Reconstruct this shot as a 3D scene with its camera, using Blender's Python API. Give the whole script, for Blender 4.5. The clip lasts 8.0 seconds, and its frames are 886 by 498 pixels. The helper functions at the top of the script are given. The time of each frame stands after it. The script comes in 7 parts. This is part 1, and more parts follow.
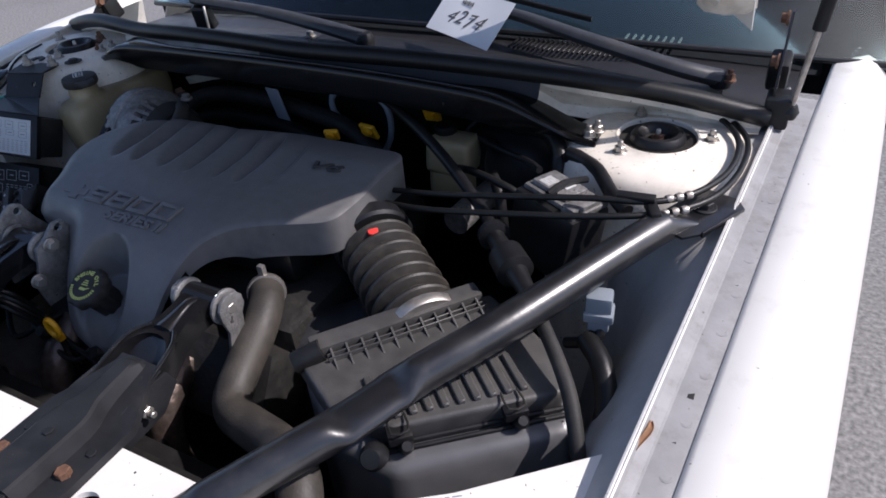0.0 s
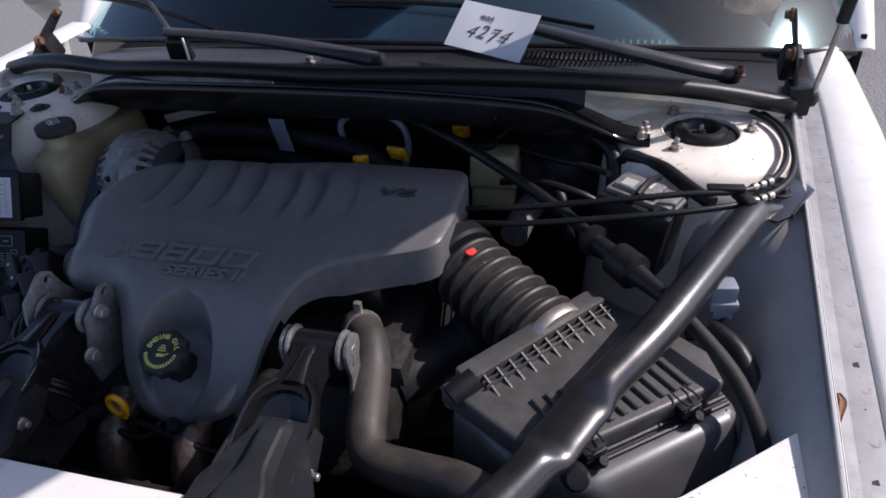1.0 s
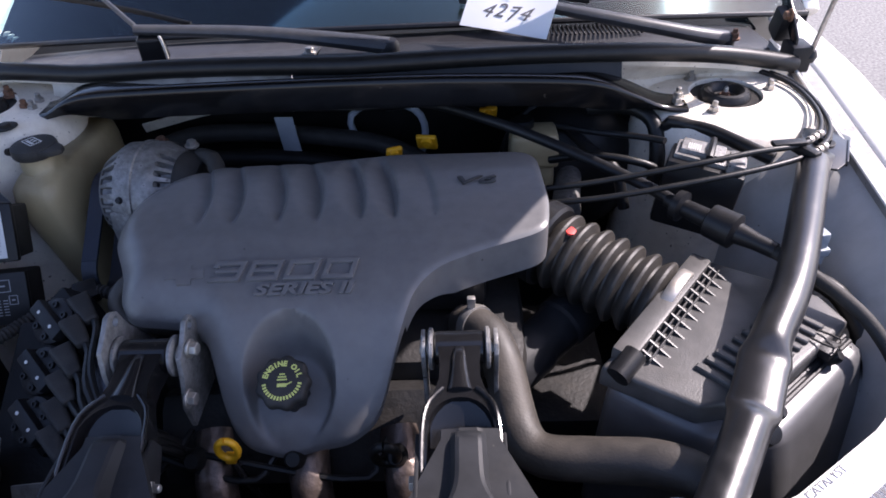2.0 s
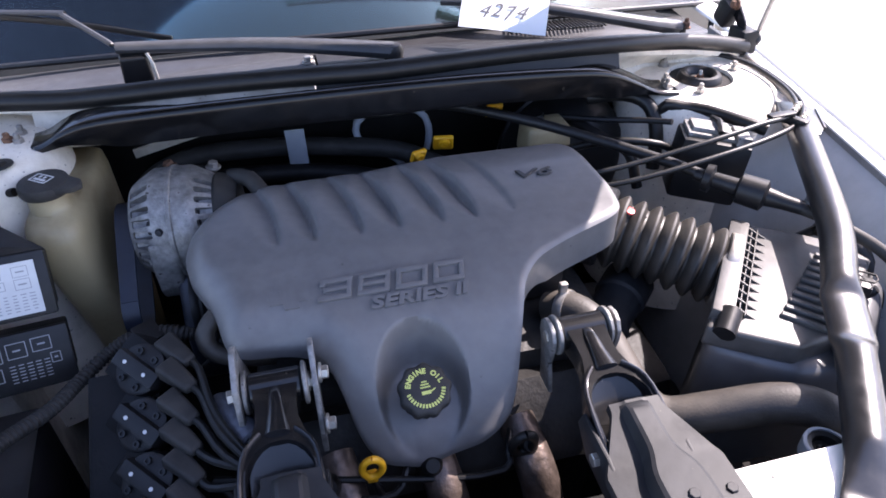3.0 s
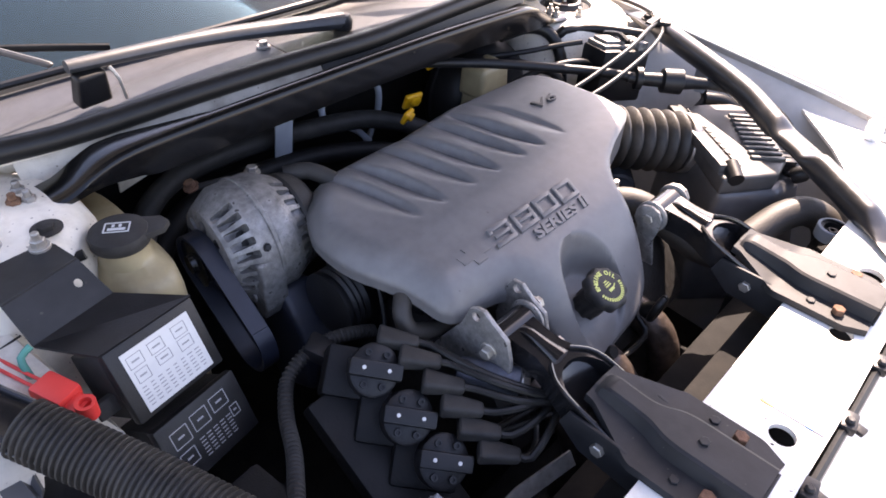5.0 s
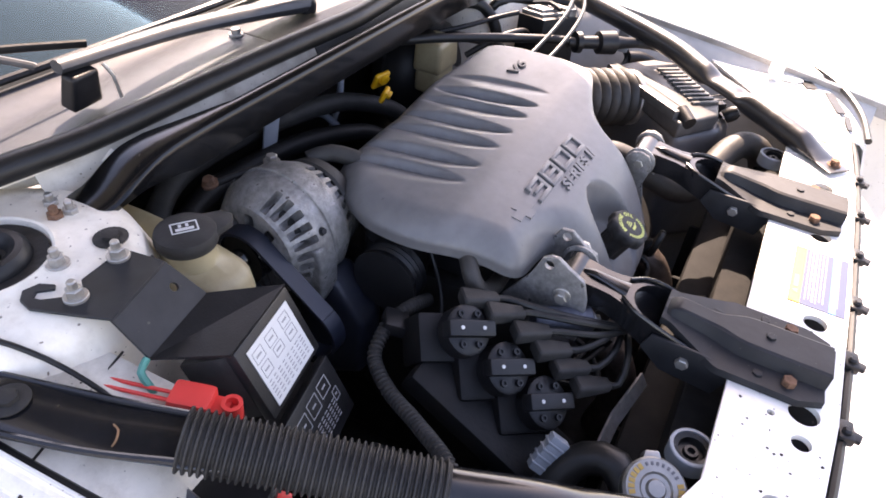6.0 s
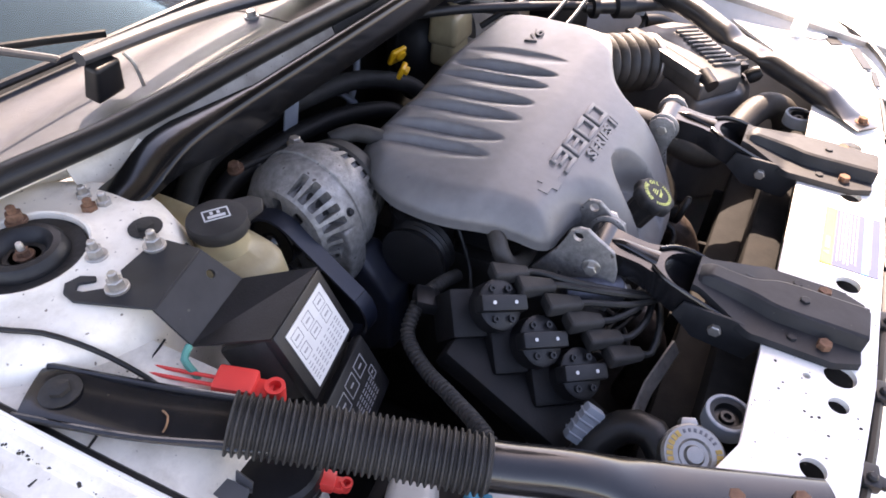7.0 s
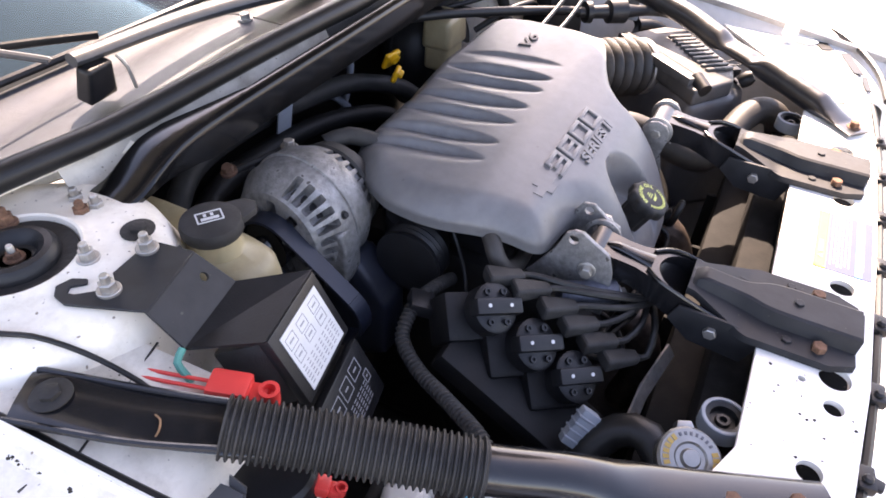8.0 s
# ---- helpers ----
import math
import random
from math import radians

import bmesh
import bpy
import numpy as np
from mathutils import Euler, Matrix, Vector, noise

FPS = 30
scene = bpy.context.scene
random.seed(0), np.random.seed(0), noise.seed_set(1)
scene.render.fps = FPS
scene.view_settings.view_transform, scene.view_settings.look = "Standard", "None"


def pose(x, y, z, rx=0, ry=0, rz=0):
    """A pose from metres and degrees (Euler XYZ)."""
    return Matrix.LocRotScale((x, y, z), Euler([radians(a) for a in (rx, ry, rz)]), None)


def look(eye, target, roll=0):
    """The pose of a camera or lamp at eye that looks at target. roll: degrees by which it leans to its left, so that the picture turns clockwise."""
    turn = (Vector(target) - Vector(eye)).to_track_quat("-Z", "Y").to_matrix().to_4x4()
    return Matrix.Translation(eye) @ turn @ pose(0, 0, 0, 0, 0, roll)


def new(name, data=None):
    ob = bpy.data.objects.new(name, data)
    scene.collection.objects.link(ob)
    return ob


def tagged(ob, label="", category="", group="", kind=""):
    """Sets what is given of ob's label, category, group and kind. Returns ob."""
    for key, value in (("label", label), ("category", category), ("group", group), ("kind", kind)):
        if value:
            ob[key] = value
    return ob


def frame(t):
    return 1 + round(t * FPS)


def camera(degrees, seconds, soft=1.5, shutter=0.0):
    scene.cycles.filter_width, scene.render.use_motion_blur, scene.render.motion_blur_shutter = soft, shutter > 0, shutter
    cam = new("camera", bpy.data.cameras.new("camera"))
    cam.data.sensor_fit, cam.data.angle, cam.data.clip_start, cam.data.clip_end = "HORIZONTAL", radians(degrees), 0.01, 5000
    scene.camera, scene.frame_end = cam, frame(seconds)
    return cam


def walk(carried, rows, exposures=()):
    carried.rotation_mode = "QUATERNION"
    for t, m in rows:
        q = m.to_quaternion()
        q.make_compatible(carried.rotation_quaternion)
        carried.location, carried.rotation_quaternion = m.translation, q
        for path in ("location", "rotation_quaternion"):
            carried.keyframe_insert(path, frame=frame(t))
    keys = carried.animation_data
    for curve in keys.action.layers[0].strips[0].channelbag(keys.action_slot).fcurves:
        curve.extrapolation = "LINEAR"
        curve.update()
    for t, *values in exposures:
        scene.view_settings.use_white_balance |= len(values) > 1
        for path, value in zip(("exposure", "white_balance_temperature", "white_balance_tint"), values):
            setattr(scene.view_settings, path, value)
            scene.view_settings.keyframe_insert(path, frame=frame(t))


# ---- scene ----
cam = camera(67.5, 8.0, soft=1.7)
PATH = [
    (0, (0.727, -0.901, 1.363), (-0.085, 0.505, 0.195), -5.3),
    (0.5, (0.605, -0.981, 1.376), (-0.007, 0.528, 0.215), -6.2),
    (1, (0.452, -0.989, 1.374), (-0.017, 0.578, 0.223), -4.6),
    (1.5, (0.307, -0.968, 1.369), (0.003, 0.589, 0.15), -4.5),
    (2, (0.154, -1.001, 1.374), (0.089, 0.595, 0.17), -3.2),
    (2.2, (0.089, -1.021, 1.396), (0.107, 0.595, 0.218), -5.0),
    (3.3, (-0.198, -0.967, 1.383), (0.287, 0.536, 0.156), 0.4),
    (3.5, (-0.238, -0.958, 1.379), (0.31, 0.517, 0.145), -0.7),
    (4, (-0.439, -0.932, 1.391), (0.386, 0.424, 0.175), 1.2),
    (4.2, (-0.504, -0.911, 1.405), (0.405, 0.394, 0.193), 2.0),
    (5.3, (-0.691, -0.715, 1.382), (0.585, 0.173, 0.123), 3.5),
    (5.5, (-0.736, -0.676, 1.375), (0.627, 0.11, 0.14), 4.0),
    (6, (-0.817, -0.602, 1.371), (0.59, 0.047, 0.107), 5.5),
    (6.5, (-0.83, -0.583, 1.367), (0.48, 0.071, 0.004), 2.9),
    (7, (-0.823, -0.587, 1.375), (0.517, 0.073, 0.045), 2.3),
    (7.5, (-0.822, -0.589, 1.375), (0.539, 0.066, 0.065), 2.4),
    (8, (-0.824, -0.584, 1.371), (0.536, 0.06, 0.054), 2.9),
]
EXPOSURE = [(0, 0.15, 6200, 19), (1.0, 0.05, 6250, 22), (1.5, 0.5, 6350, 25), (2.0, 1.15, 6350, 25), (3.4, 2.1, 6650, 25), (5.4, 2.4, 8000, 27), (6.2, 2.5, 8200, 27), (7.0, 2.58, 8250, 27), (8, 2.7, 8250, 27)]
walk(cam, [(t, look(eye, target, roll)) for t, eye, target, roll in PATH], EXPOSURE)

# ---- sky and sun: clear day, sun from the driver's side and slightly behind the windscreen
SUN = Vector((0.66, 0.25, 0.71)).normalized()
world = bpy.data.worlds.new("sky")
scene.world = world
world.use_nodes = True
wn = world.node_tree
sky = wn.nodes.new("ShaderNodeTexSky")
sky.sky_type, sky.sun_disc = "NISHITA", False
sky.dust_density, sky.air_density = 1.2, 0.9
sky.sun_elevation = math.asin(SUN.z)
sky.sun_rotation = math.atan2(SUN.x, SUN.y)
wn.links.new(sky.outputs[0], wn.nodes["Background"].inputs[0])
wn.nodes["Background"].inputs[1].default_value = 0.15
sun = new("sun", bpy.data.lights.new("sun", "SUN"))
sun.data.energy, sun.data.angle, sun.data.color = 4.5, radians(0.55), (1.0, 0.95, 0.87)
sun.matrix_world = look(SUN * 20, (0, 0, 0))

# ---- materials
def rgba(c):
    return (*c, 1.0)


def material(name, colour, rough=0.5, metal=0.0, spread=0.25, scale=30.0, bump=0.1, bump_scale=220.0, dirt=None, dirt_amount=0.45, dirt_scale=9.0,
             spec=0.5, coat=0.0, transmission=0.0, sss=0.0, random_tint=0.0, speck=None, speck_scale=170.0, speck_cut=0.70):
    """Two scales of variation: fine grain with bump, and broad dirt patches in their own colour."""
    m = bpy.data.materials.new(name)
    m.use_nodes = True
    t = m.node_tree
    n, l = t.nodes, t.links
    b = n["Principled BSDF"]
    co = n.new("ShaderNodeTexCoord")
    fine = n.new("ShaderNodeTexNoise")
    fine.inputs["Scale"].default_value, fine.inputs["Detail"].default_value = scale, 5.0
    l.new(co.outputs["Object"], fine.inputs["Vector"])
    ramp = n.new("ShaderNodeValToRGB")
    ramp.color_ramp.elements[0].position, ramp.color_ramp.elements[1].position = 0.3, 0.7
    ramp.color_ramp.elements[0].color = rgba([c * (1 - spread) for c in colour])
    ramp.color_ramp.elements[1].color = rgba([min(1.0, c * (1 + spread)) for c in colour])
    l.new(fine.outputs["Fac"], ramp.inputs[0])
    out = ramp.outputs[0]
    if dirt:
        broad = n.new("ShaderNodeTexNoise")
        broad.inputs["Scale"].default_value, broad.inputs["Detail"].default_value, broad.inputs["Roughness"].default_value = dirt_scale, 8.0, 0.68
        l.new(co.outputs["Object"], broad.inputs["Vector"])
        cut = n.new("ShaderNodeMapRange")
        cut.inputs[1].default_value, cut.inputs[2].default_value = 0.62 - dirt_amount * 0.3, 0.75
        cut.inputs[4].default_value = min(1.0, dirt_amount * 1.4)
        l.new(broad.outputs["Fac"], cut.inputs[0])
        mix = n.new("ShaderNodeMix")
        mix.data_type = "RGBA"
        l.new(cut.outputs[0], mix.inputs["Factor"])
        l.new(out, mix.inputs["A"])
        mix.inputs["B"].default_value = rgba(dirt)
        out = mix.outputs["Result"]
        rr = n.new("ShaderNodeMapRange")
        rr.inputs[3].default_value, rr.inputs[4].default_value = rough, min(1.0, rough + 0.3)
        l.new(cut.outputs[0], rr.inputs[0])
        l.new(rr.outputs[0], b.inputs["Roughness"])
    if speck:
        dots = n.new("ShaderNodeTexNoise")
        dots.inputs["Scale"].default_value, dots.inputs["Detail"].default_value = speck_scale, 1.5
        l.new(co.outputs["Object"], dots.inputs["Vector"])
        lim = n.new("ShaderNodeMapRange")
        lim.inputs[1].default_value, lim.inputs[2].default_value, lim.inputs[4].default_value = speck_cut, speck_cut + 0.05, 0.85
        l.new(dots.outputs["Fac"], lim.inputs[0])
        over = n.new("ShaderNodeMix")
        over.data_type = "RGBA"
        l.new(lim.outputs[0], over.inputs["Factor"])
        l.new(out, over.inputs["A"])
        over.inputs["B"].default_value = rgba(speck)
        out = over.outputs["Result"]
    if random_tint:
        info = n.new("ShaderNodeObjectInfo")
        hsv = n.new("ShaderNodeHueSaturation")
        mr = n.new("ShaderNodeMapRange")
        mr.inputs[3].default_value, mr.inputs[4].default_value = 1 - random_tint, 1 + random_tint
        l.new(info.outputs["Random"], mr.inputs[0])
        l.new(mr.outputs[0], hsv.inputs["Value"])
        l.new(out, hsv.inputs["Color"])
        out = hsv.outputs[0]
    l.new(out, b.inputs["Base Color"])
    if not dirt:
        b.inputs["Roughness"].default_value = rough
    b.inputs["Metallic"].default_value = metal
    b.inputs["Specular IOR Level"].default_value = spec
    b.inputs["Coat Weight"].default_value = coat
    b.inputs["Transmission Weight"].default_value = transmission
    if sss:
        b.inputs["Subsurface Weight"].default_value = sss
        b.inputs["Subsurface Scale"].default_value = 0.02
    if bump:
        grain = n.new("ShaderNodeTexNoise")
        grain.inputs["Scale"].default_value, grain.inputs["Detail"].default_value = bump_scale, 3.0
        l.new(co.outputs["Object"], grain.inputs["Vector"])
        bm_ = n.new("ShaderNodeBump")
        bm_.inputs["Strength"].default_value, bm_.inputs["Distance"].default_value = bump, 0.002
        l.new(grain.outputs["Fac"], bm_.inputs["Height"])
        l.new(bm_.outputs[0], b.inputs["Normal"])
    return m


PAINT = material("white_paint", (0.78, 0.76, 0.71), 0.32, spread=0.03, scale=14, bump=0.03, dirt=(0.42, 0.37, 0.30), dirt_amount=0.26, dirt_scale=18, coat=0.15, speck=(0.16, 0.12, 0.08), speck_cut=0.735)
# White wing paint greyed down: the driver side's shade is in the colour.
WING_SHADED = material("shaded_wing_paint", (0.44, 0.44, 0.435), 0.5, spread=0.06, scale=40, bump=0.06, dirt=(0.30, 0.28, 0.25), dirt_amount=0.4, dirt_scale=7, speck=(0.12, 0.10, 0.08), speck_cut=0.76)
PAINT_IN = material("white_paint_dusty", (0.76, 0.70, 0.61), 0.5, spread=0.07, scale=40, bump=0.10, dirt=(0.33, 0.275, 0.205), dirt_amount=0.58, dirt_scale=13, speck=(0.14, 0.10, 0.07), speck_cut=0.735)
# Brighter, warmer copy of the white paint, offsetting the blue shade on it.
PAINT_LIFTED = material("white_paint_lifted", (0.82, 0.755, 0.65), 0.5, spread=0.05, scale=40, bump=0.08, dirt=(0.40, 0.325, 0.24), dirt_amount=0.47, dirt_scale=14, speck=(0.16, 0.11, 0.07), speck_cut=0.70)
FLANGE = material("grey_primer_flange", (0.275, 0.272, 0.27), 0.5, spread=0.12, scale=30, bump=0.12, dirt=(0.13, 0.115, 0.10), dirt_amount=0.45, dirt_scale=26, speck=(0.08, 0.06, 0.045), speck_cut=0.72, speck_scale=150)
COVER = material("grey_cover_plastic", (0.128, 0.125, 0.125), 0.36, spread=0.10, scale=60, bump=0.10, bump_scale=900, dirt=(0.17, 0.16, 0.15), dirt_amount=0.35, dirt_scale=5, speck=(0.03, 0.028, 0.026), speck_cut=0.775, speck_scale=90)
BLACK = material("black_plastic", (0.011, 0.011, 0.012), 0.40, spread=0.25, scale=50, bump=0.15, bump_scale=600, dirt=(0.028, 0.026, 0.023), dirt_amount=0.35, dirt_scale=14, spec=0.32)
BLACK_DUSTY = material("dusty_black_plastic", (0.024, 0.023, 0.022), 0.6, spread=0.3, scale=45, bump=0.2, bump_scale=500, dirt=(0.075, 0.068, 0.06), dirt_amount=0.45, dirt_scale=9, spec=0.32)
AIRBOX = material("dusty_box_plastic", (0.062, 0.060, 0.058), 0.42, spread=0.25, scale=45, bump=0.15, bump_scale=500, dirt=(0.10, 0.09, 0.08), dirt_amount=0.45, dirt_scale=9)
SATIN = material("satin_box_plastic", (0.090, 0.090, 0.093), 0.36, spread=0.15, scale=30, bump=0.05, bump_scale=400, dirt=(0.08, 0.075, 0.07), dirt_amount=0.35, dirt_scale=7, spec=0.7)
BLACK_METAL = material("black_enamel", (0.009, 0.009, 0.010), 0.20, spread=0.2, scale=25, bump=0.07, bump_scale=90, dirt=(0.030, 0.026, 0.023), dirt_amount=0.30, dirt_scale=18, spec=0.45, coat=0.2, speck=(0.05, 0.04, 0.03), speck_cut=0.745)
BRACE = material("satin_black_enamel", (0.012, 0.012, 0.0135), 0.28, spread=0.2, scale=30, bump=0.06, bump_scale=140, dirt=(0.050, 0.047, 0.044), dirt_amount=0.3, dirt_scale=14, spec=0.9, speck=(0.09, 0.08, 0.07), speck_cut=0.76)
BRACKET = material("worn_black_enamel", (0.016, 0.0168, 0.019), 0.56, spread=0.3, scale=36, bump=0.10, bump_scale=120, dirt=(0.045, 0.042, 0.039), dirt_amount=0.32, dirt_scale=16, spec=0.30, speck=(0.06, 0.055, 0.05), speck_cut=0.74)
RUBBER = material("black_rubber", (0.010, 0.010, 0.010), 0.40, spread=0.25, scale=40, bump=0.12, bump_scale=400, dirt=(0.024, 0.022, 0.02), dirt_amount=0.3, dirt_scale=13, spec=0.35)
HOSE = material("dusty_hose_rubber", (0.034, 0.030, 0.026), 0.55, spread=0.25, scale=35, bump=0.2, bump_scale=300, dirt=(0.095, 0.08, 0.064), dirt_amount=0.5, dirt_scale=11)
ALU = material("cast_aluminium", (0.25, 0.245, 0.24), 0.48, 0.55, spread=0.25, scale=120, bump=0.55, bump_scale=320, dirt=(0.060, 0.055, 0.05), dirt_amount=0.55, dirt_scale=22, speck=(0.04, 0.035, 0.03), speck_cut=0.70, speck_scale=120)
STEEL = material("zinc_steel", (0.42, 0.40, 0.37), 0.42, 0.8, spread=0.2, scale=80, bump=0.1, dirt=(0.22, 0.14, 0.08), dirt_amount=0.4, dirt_scale=60)
BRIGHT = material("bright_tin_plate", (0.27, 0.265, 0.25), 0.33, 0.9, spread=0.12, scale=60, bump=0.05, dirt=(0.3, 0.26, 0.2), dirt_amount=0.25, dirt_scale=50)
RUST = material("rusty_steel", (0.17, 0.085, 0.05), 0.8, 0.2, spread=0.45, scale=160, bump=0.5, bump_scale=500, dirt=(0.09, 0.06, 0.05), dirt_amount=0.5, dirt_scale=90)
YELLOW = material("yellow_plastic", (0.78, 0.38, 0.012), 0.4, spread=0.08, bump=0.02, dirt=(0.25, 0.16, 0.04), dirt_amount=0.25, dirt_scale=30)
BOTTLE = material("aged_translucent_plastic", (0.34, 0.275, 0.16), 0.4, spread=0.12, scale=12, bump=0.06, dirt=(0.19, 0.135, 0.07), dirt_amount=0.5, dirt_scale=11)
RED = material("red_plastic", (0.78, 0.055, 0.045), 0.4, spread=0.06, bump=0.02)
GREYPLUG = material("grey_plug_plastic", (0.22, 0.25, 0.28), 0.5, spread=0.1)
WHITE_LABEL = material("label_paper", (0.55, 0.55, 0.54), 0.5, spread=0.04, scale=60, bump=0.02, dirt=(0.5, 0.48, 0.44), dirt_amount=0.3, dirt_scale=30)
INK = material("printing_ink", (0.10, 0.10, 0.11), 0.6, spread=0.1, bump=0)
PALE_INK = material("pale_printing_ink", (0.27, 0.27, 0.28), 0.6, spread=0.1, bump=0)
CAPGREEN = material("pale_yellow_ink", (0.55, 0.58, 0.16), 0.6, spread=0.1, bump=0)
BLUE_INK = material("blue_ink", (0.03, 0.18, 0.50), 0.5, spread=0.05, bump=0)
NAVY_INK = material("navy_ink", (0.05, 0.06, 0.11), 0.3, spread=0.05, bump=0)
OCHRE_INK = material("ochre_ink", (0.42, 0.27, 0.06), 0.5, spread=0.1, bump=0)
ORANGE_INK = material("orange_ink", (0.85, 0.45, 0.04), 0.5, spread=0.05, bump=0)
# Black with the blue sky's sheen mixed into the base colour.
SKY_BLACK = material("sky_tinted_black", (0.014, 0.018, 0.030), 0.42, 0.1, spread=0.2, bump=0.05, dirt=(0.06, 0.055, 0.05), dirt_amount=0.3)
TAPE = material("grey_tape", (0.30, 0.33, 0.37), 0.5, spread=0.1, bump=0.05)
TEAL = material("green_wire", (0.05, 0.25, 0.20), 0.5, bump=0)
CYAN = material("blue_plug", (0.03, 0.28, 0.42), 0.45, bump=0)
# Driver half of the cowl: its shade is put into this dark colour.
COWL_SHADED = material("shaded_weathered_cowl", (0.014, 0.014, 0.016), 0.45, spread=0.2, scale=50, bump=0.2, bump_scale=500, dirt=(0.030, 0.029, 0.029), dirt_amount=0.4, dirt_scale=6, spec=0.42)
ASPHALT = material("asphalt", (0.20, 0.195, 0.185), 0.9, spread=0.45, scale=70, bump=0.7, bump_scale=120, dirt=(0.13, 0.125, 0.12), dirt_amount=0.4, dirt_scale=0.8)
COPPER = material("heat_foil", (0.13, 0.10, 0.085), 0.4, 0.7, spread=0.3, scale=90, bump=0.8, bump_scale=90)
IRON = material("oily_cast_iron", (0.018, 0.017, 0.0165), 0.6, 0.2, spread=0.4, scale=40, bump=0.5, bump_scale=150, dirt=(0.05, 0.042, 0.034), dirt_amount=0.4, dirt_scale=15)
# Near black: the shade of the missing roof is put into this colour.
CABIN_BLACK = material("shaded_cabin_plastic", (0.009, 0.011, 0.015), 0.85, spread=0.1, spec=0.15)
# Passenger half of the same cowl, lightened where the sun falls on it.
COWL_SUNLIT = material("sunlit_weathered_cowl", (0.047, 0.049, 0.055), 0.42, spread=0.14, scale=60, bump=0.15, bump_scale=500, dirt=(0.024, 0.024, 0.026), dirt_amount=0.42, dirt_scale=11, spec=0.5)
BELLOWS = material("dusty_bellows_rubber", (0.026, 0.023, 0.0195), 0.5, spread=0.3, scale=50, bump=0.2, bump_scale=350, dirt=(0.095, 0.080, 0.063), dirt_amount=0.42, dirt_scale=20)
SHROUD = material("dull_shroud_plastic", (0.012, 0.0115, 0.011), 0.8, spread=0.3, scale=40, bump=0.15, dirt=(0.035, 0.030, 0.025), dirt_amount=0.35, dirt_scale=10, spec=0.15)
# Darker than the other blacks: shade low in the bay is in the colour.
SLAB = material("shade_black_moulding", (0.006, 0.006, 0.0065), 0.55, spread=0.3, scale=40, bump=0.2, dirt=(0.022, 0.017, 0.013), dirt_amount=0.3, dirt_scale=25, spec=0.25)
BLUEGREY = material("blue_grey_casting", (0.105, 0.115, 0.145), 0.45, 0.35, spread=0.25, scale=90, bump=0.35, bump_scale=300, dirt=(0.045, 0.042, 0.04), dirt_amount=0.45, dirt_scale=24)
WIPER_GREY = material("grey_wiper_paint", (0.040, 0.042, 0.047), 0.42, spread=0.2, scale=40, bump=0.08, dirt=(0.075, 0.072, 0.068), dirt_amount=0.35, dirt_scale=14)
MARK = material("dark_grey_moulding", (0.030, 0.030, 0.031), 0.45, spread=0.15, scale=60, bump=0.1)
DIRTY_LEDGE = material("grimy_white_paint", (0.50, 0.455, 0.385), 0.55, spread=0.10, scale=40, bump=0.1, dirt=(0.16, 0.12, 0.085), dirt_amount=0.5, dirt_scale=12, speck=(0.07, 0.05, 0.035), speck_cut=0.70)
ENAMEL = material("smooth_black_enamel", (0.0045, 0.0045, 0.005), 0.16, spread=0.3, scale=30, bump=0.05, bump_scale=60, dirt=(0.018, 0.015, 0.012), dirt_amount=0.22, dirt_scale=20, spec=0.4, speck=(0.05, 0.04, 0.03), speck_cut=0.75)
PAPER = material("tag_card", (0.74, 0.75, 0.78), 0.7, spread=0.02, bump=0.02)

GLASS = bpy.data.materials.new("windscreen_glass")
GLASS.use_nodes = True
gt = GLASS.node_tree
gt.nodes.remove(gt.nodes["Principled BSDF"])
g_clear, g_gloss = gt.nodes.new("ShaderNodeBsdfTransparent"), gt.nodes.new("ShaderNodeBsdfGlossy")
g_edge, g_mix = gt.nodes.new("ShaderNodeFresnel"), gt.nodes.new("ShaderNodeMixShader")
g_clear.inputs[0].default_value = (0.62, 0.74, 0.72, 1)
g_gloss.inputs["Color"].default_value, g_gloss.inputs["Roughness"].default_value = (0.9, 0.97, 1.0, 1), 0.03
g_edge.inputs["IOR"].default_value = 1.5
gt.links.new(g_edge.outputs[0], g_mix.inputs[0])
gt.links.new(g_clear.outputs[0], g_mix.inputs[1])
gt.links.new(g_gloss.outputs[0], g_mix.inputs[2])
gt.links.new(g_mix.outputs[0], gt.nodes["Material Output"].inputs["Surface"])


# ---- building helpers
def thing(name, label, category, at=(0, 0, 0), group="", kind=""):
    ob = new(name)
    ob.location = at
    ob.empty_display_size = 0.02
    return tagged(ob, label, category, group, kind)


def adopt(ob, parent):
    ob.parent = parent
    if parent is not None and parent.type == "EMPTY":
        ob.matrix_parent_inverse = Matrix.Translation(-Vector(parent.location))
    return ob


def finish(bm, material_, name, angle=38):
    me = bpy.data.meshes.new(name)
    bmesh.ops.recalc_face_normals(bm, faces=bm.faces)
    bm.to_mesh(me)
    bm.free()
    me.polygons.foreach_set("use_smooth", [True] * len(me.polygons))
    me.set_sharp_from_angle(angle=radians(angle))
    me.materials.append(material_)
    return me


def part(name, bm, material_, parent=None, label="", angle=38):
    ob = new(name, finish(bm, material_, name, angle))
    if label:
        ob["label"] = label
    return adopt(ob, parent) if parent is not None else ob


def again(name, mesh, parent, m, label=""):
    ob = new(name, mesh)
    adopt(ob, parent)
    ob.matrix_basis = m
    if label:
        ob["label"] = label
    return ob


def B():
    return bmesh.new()


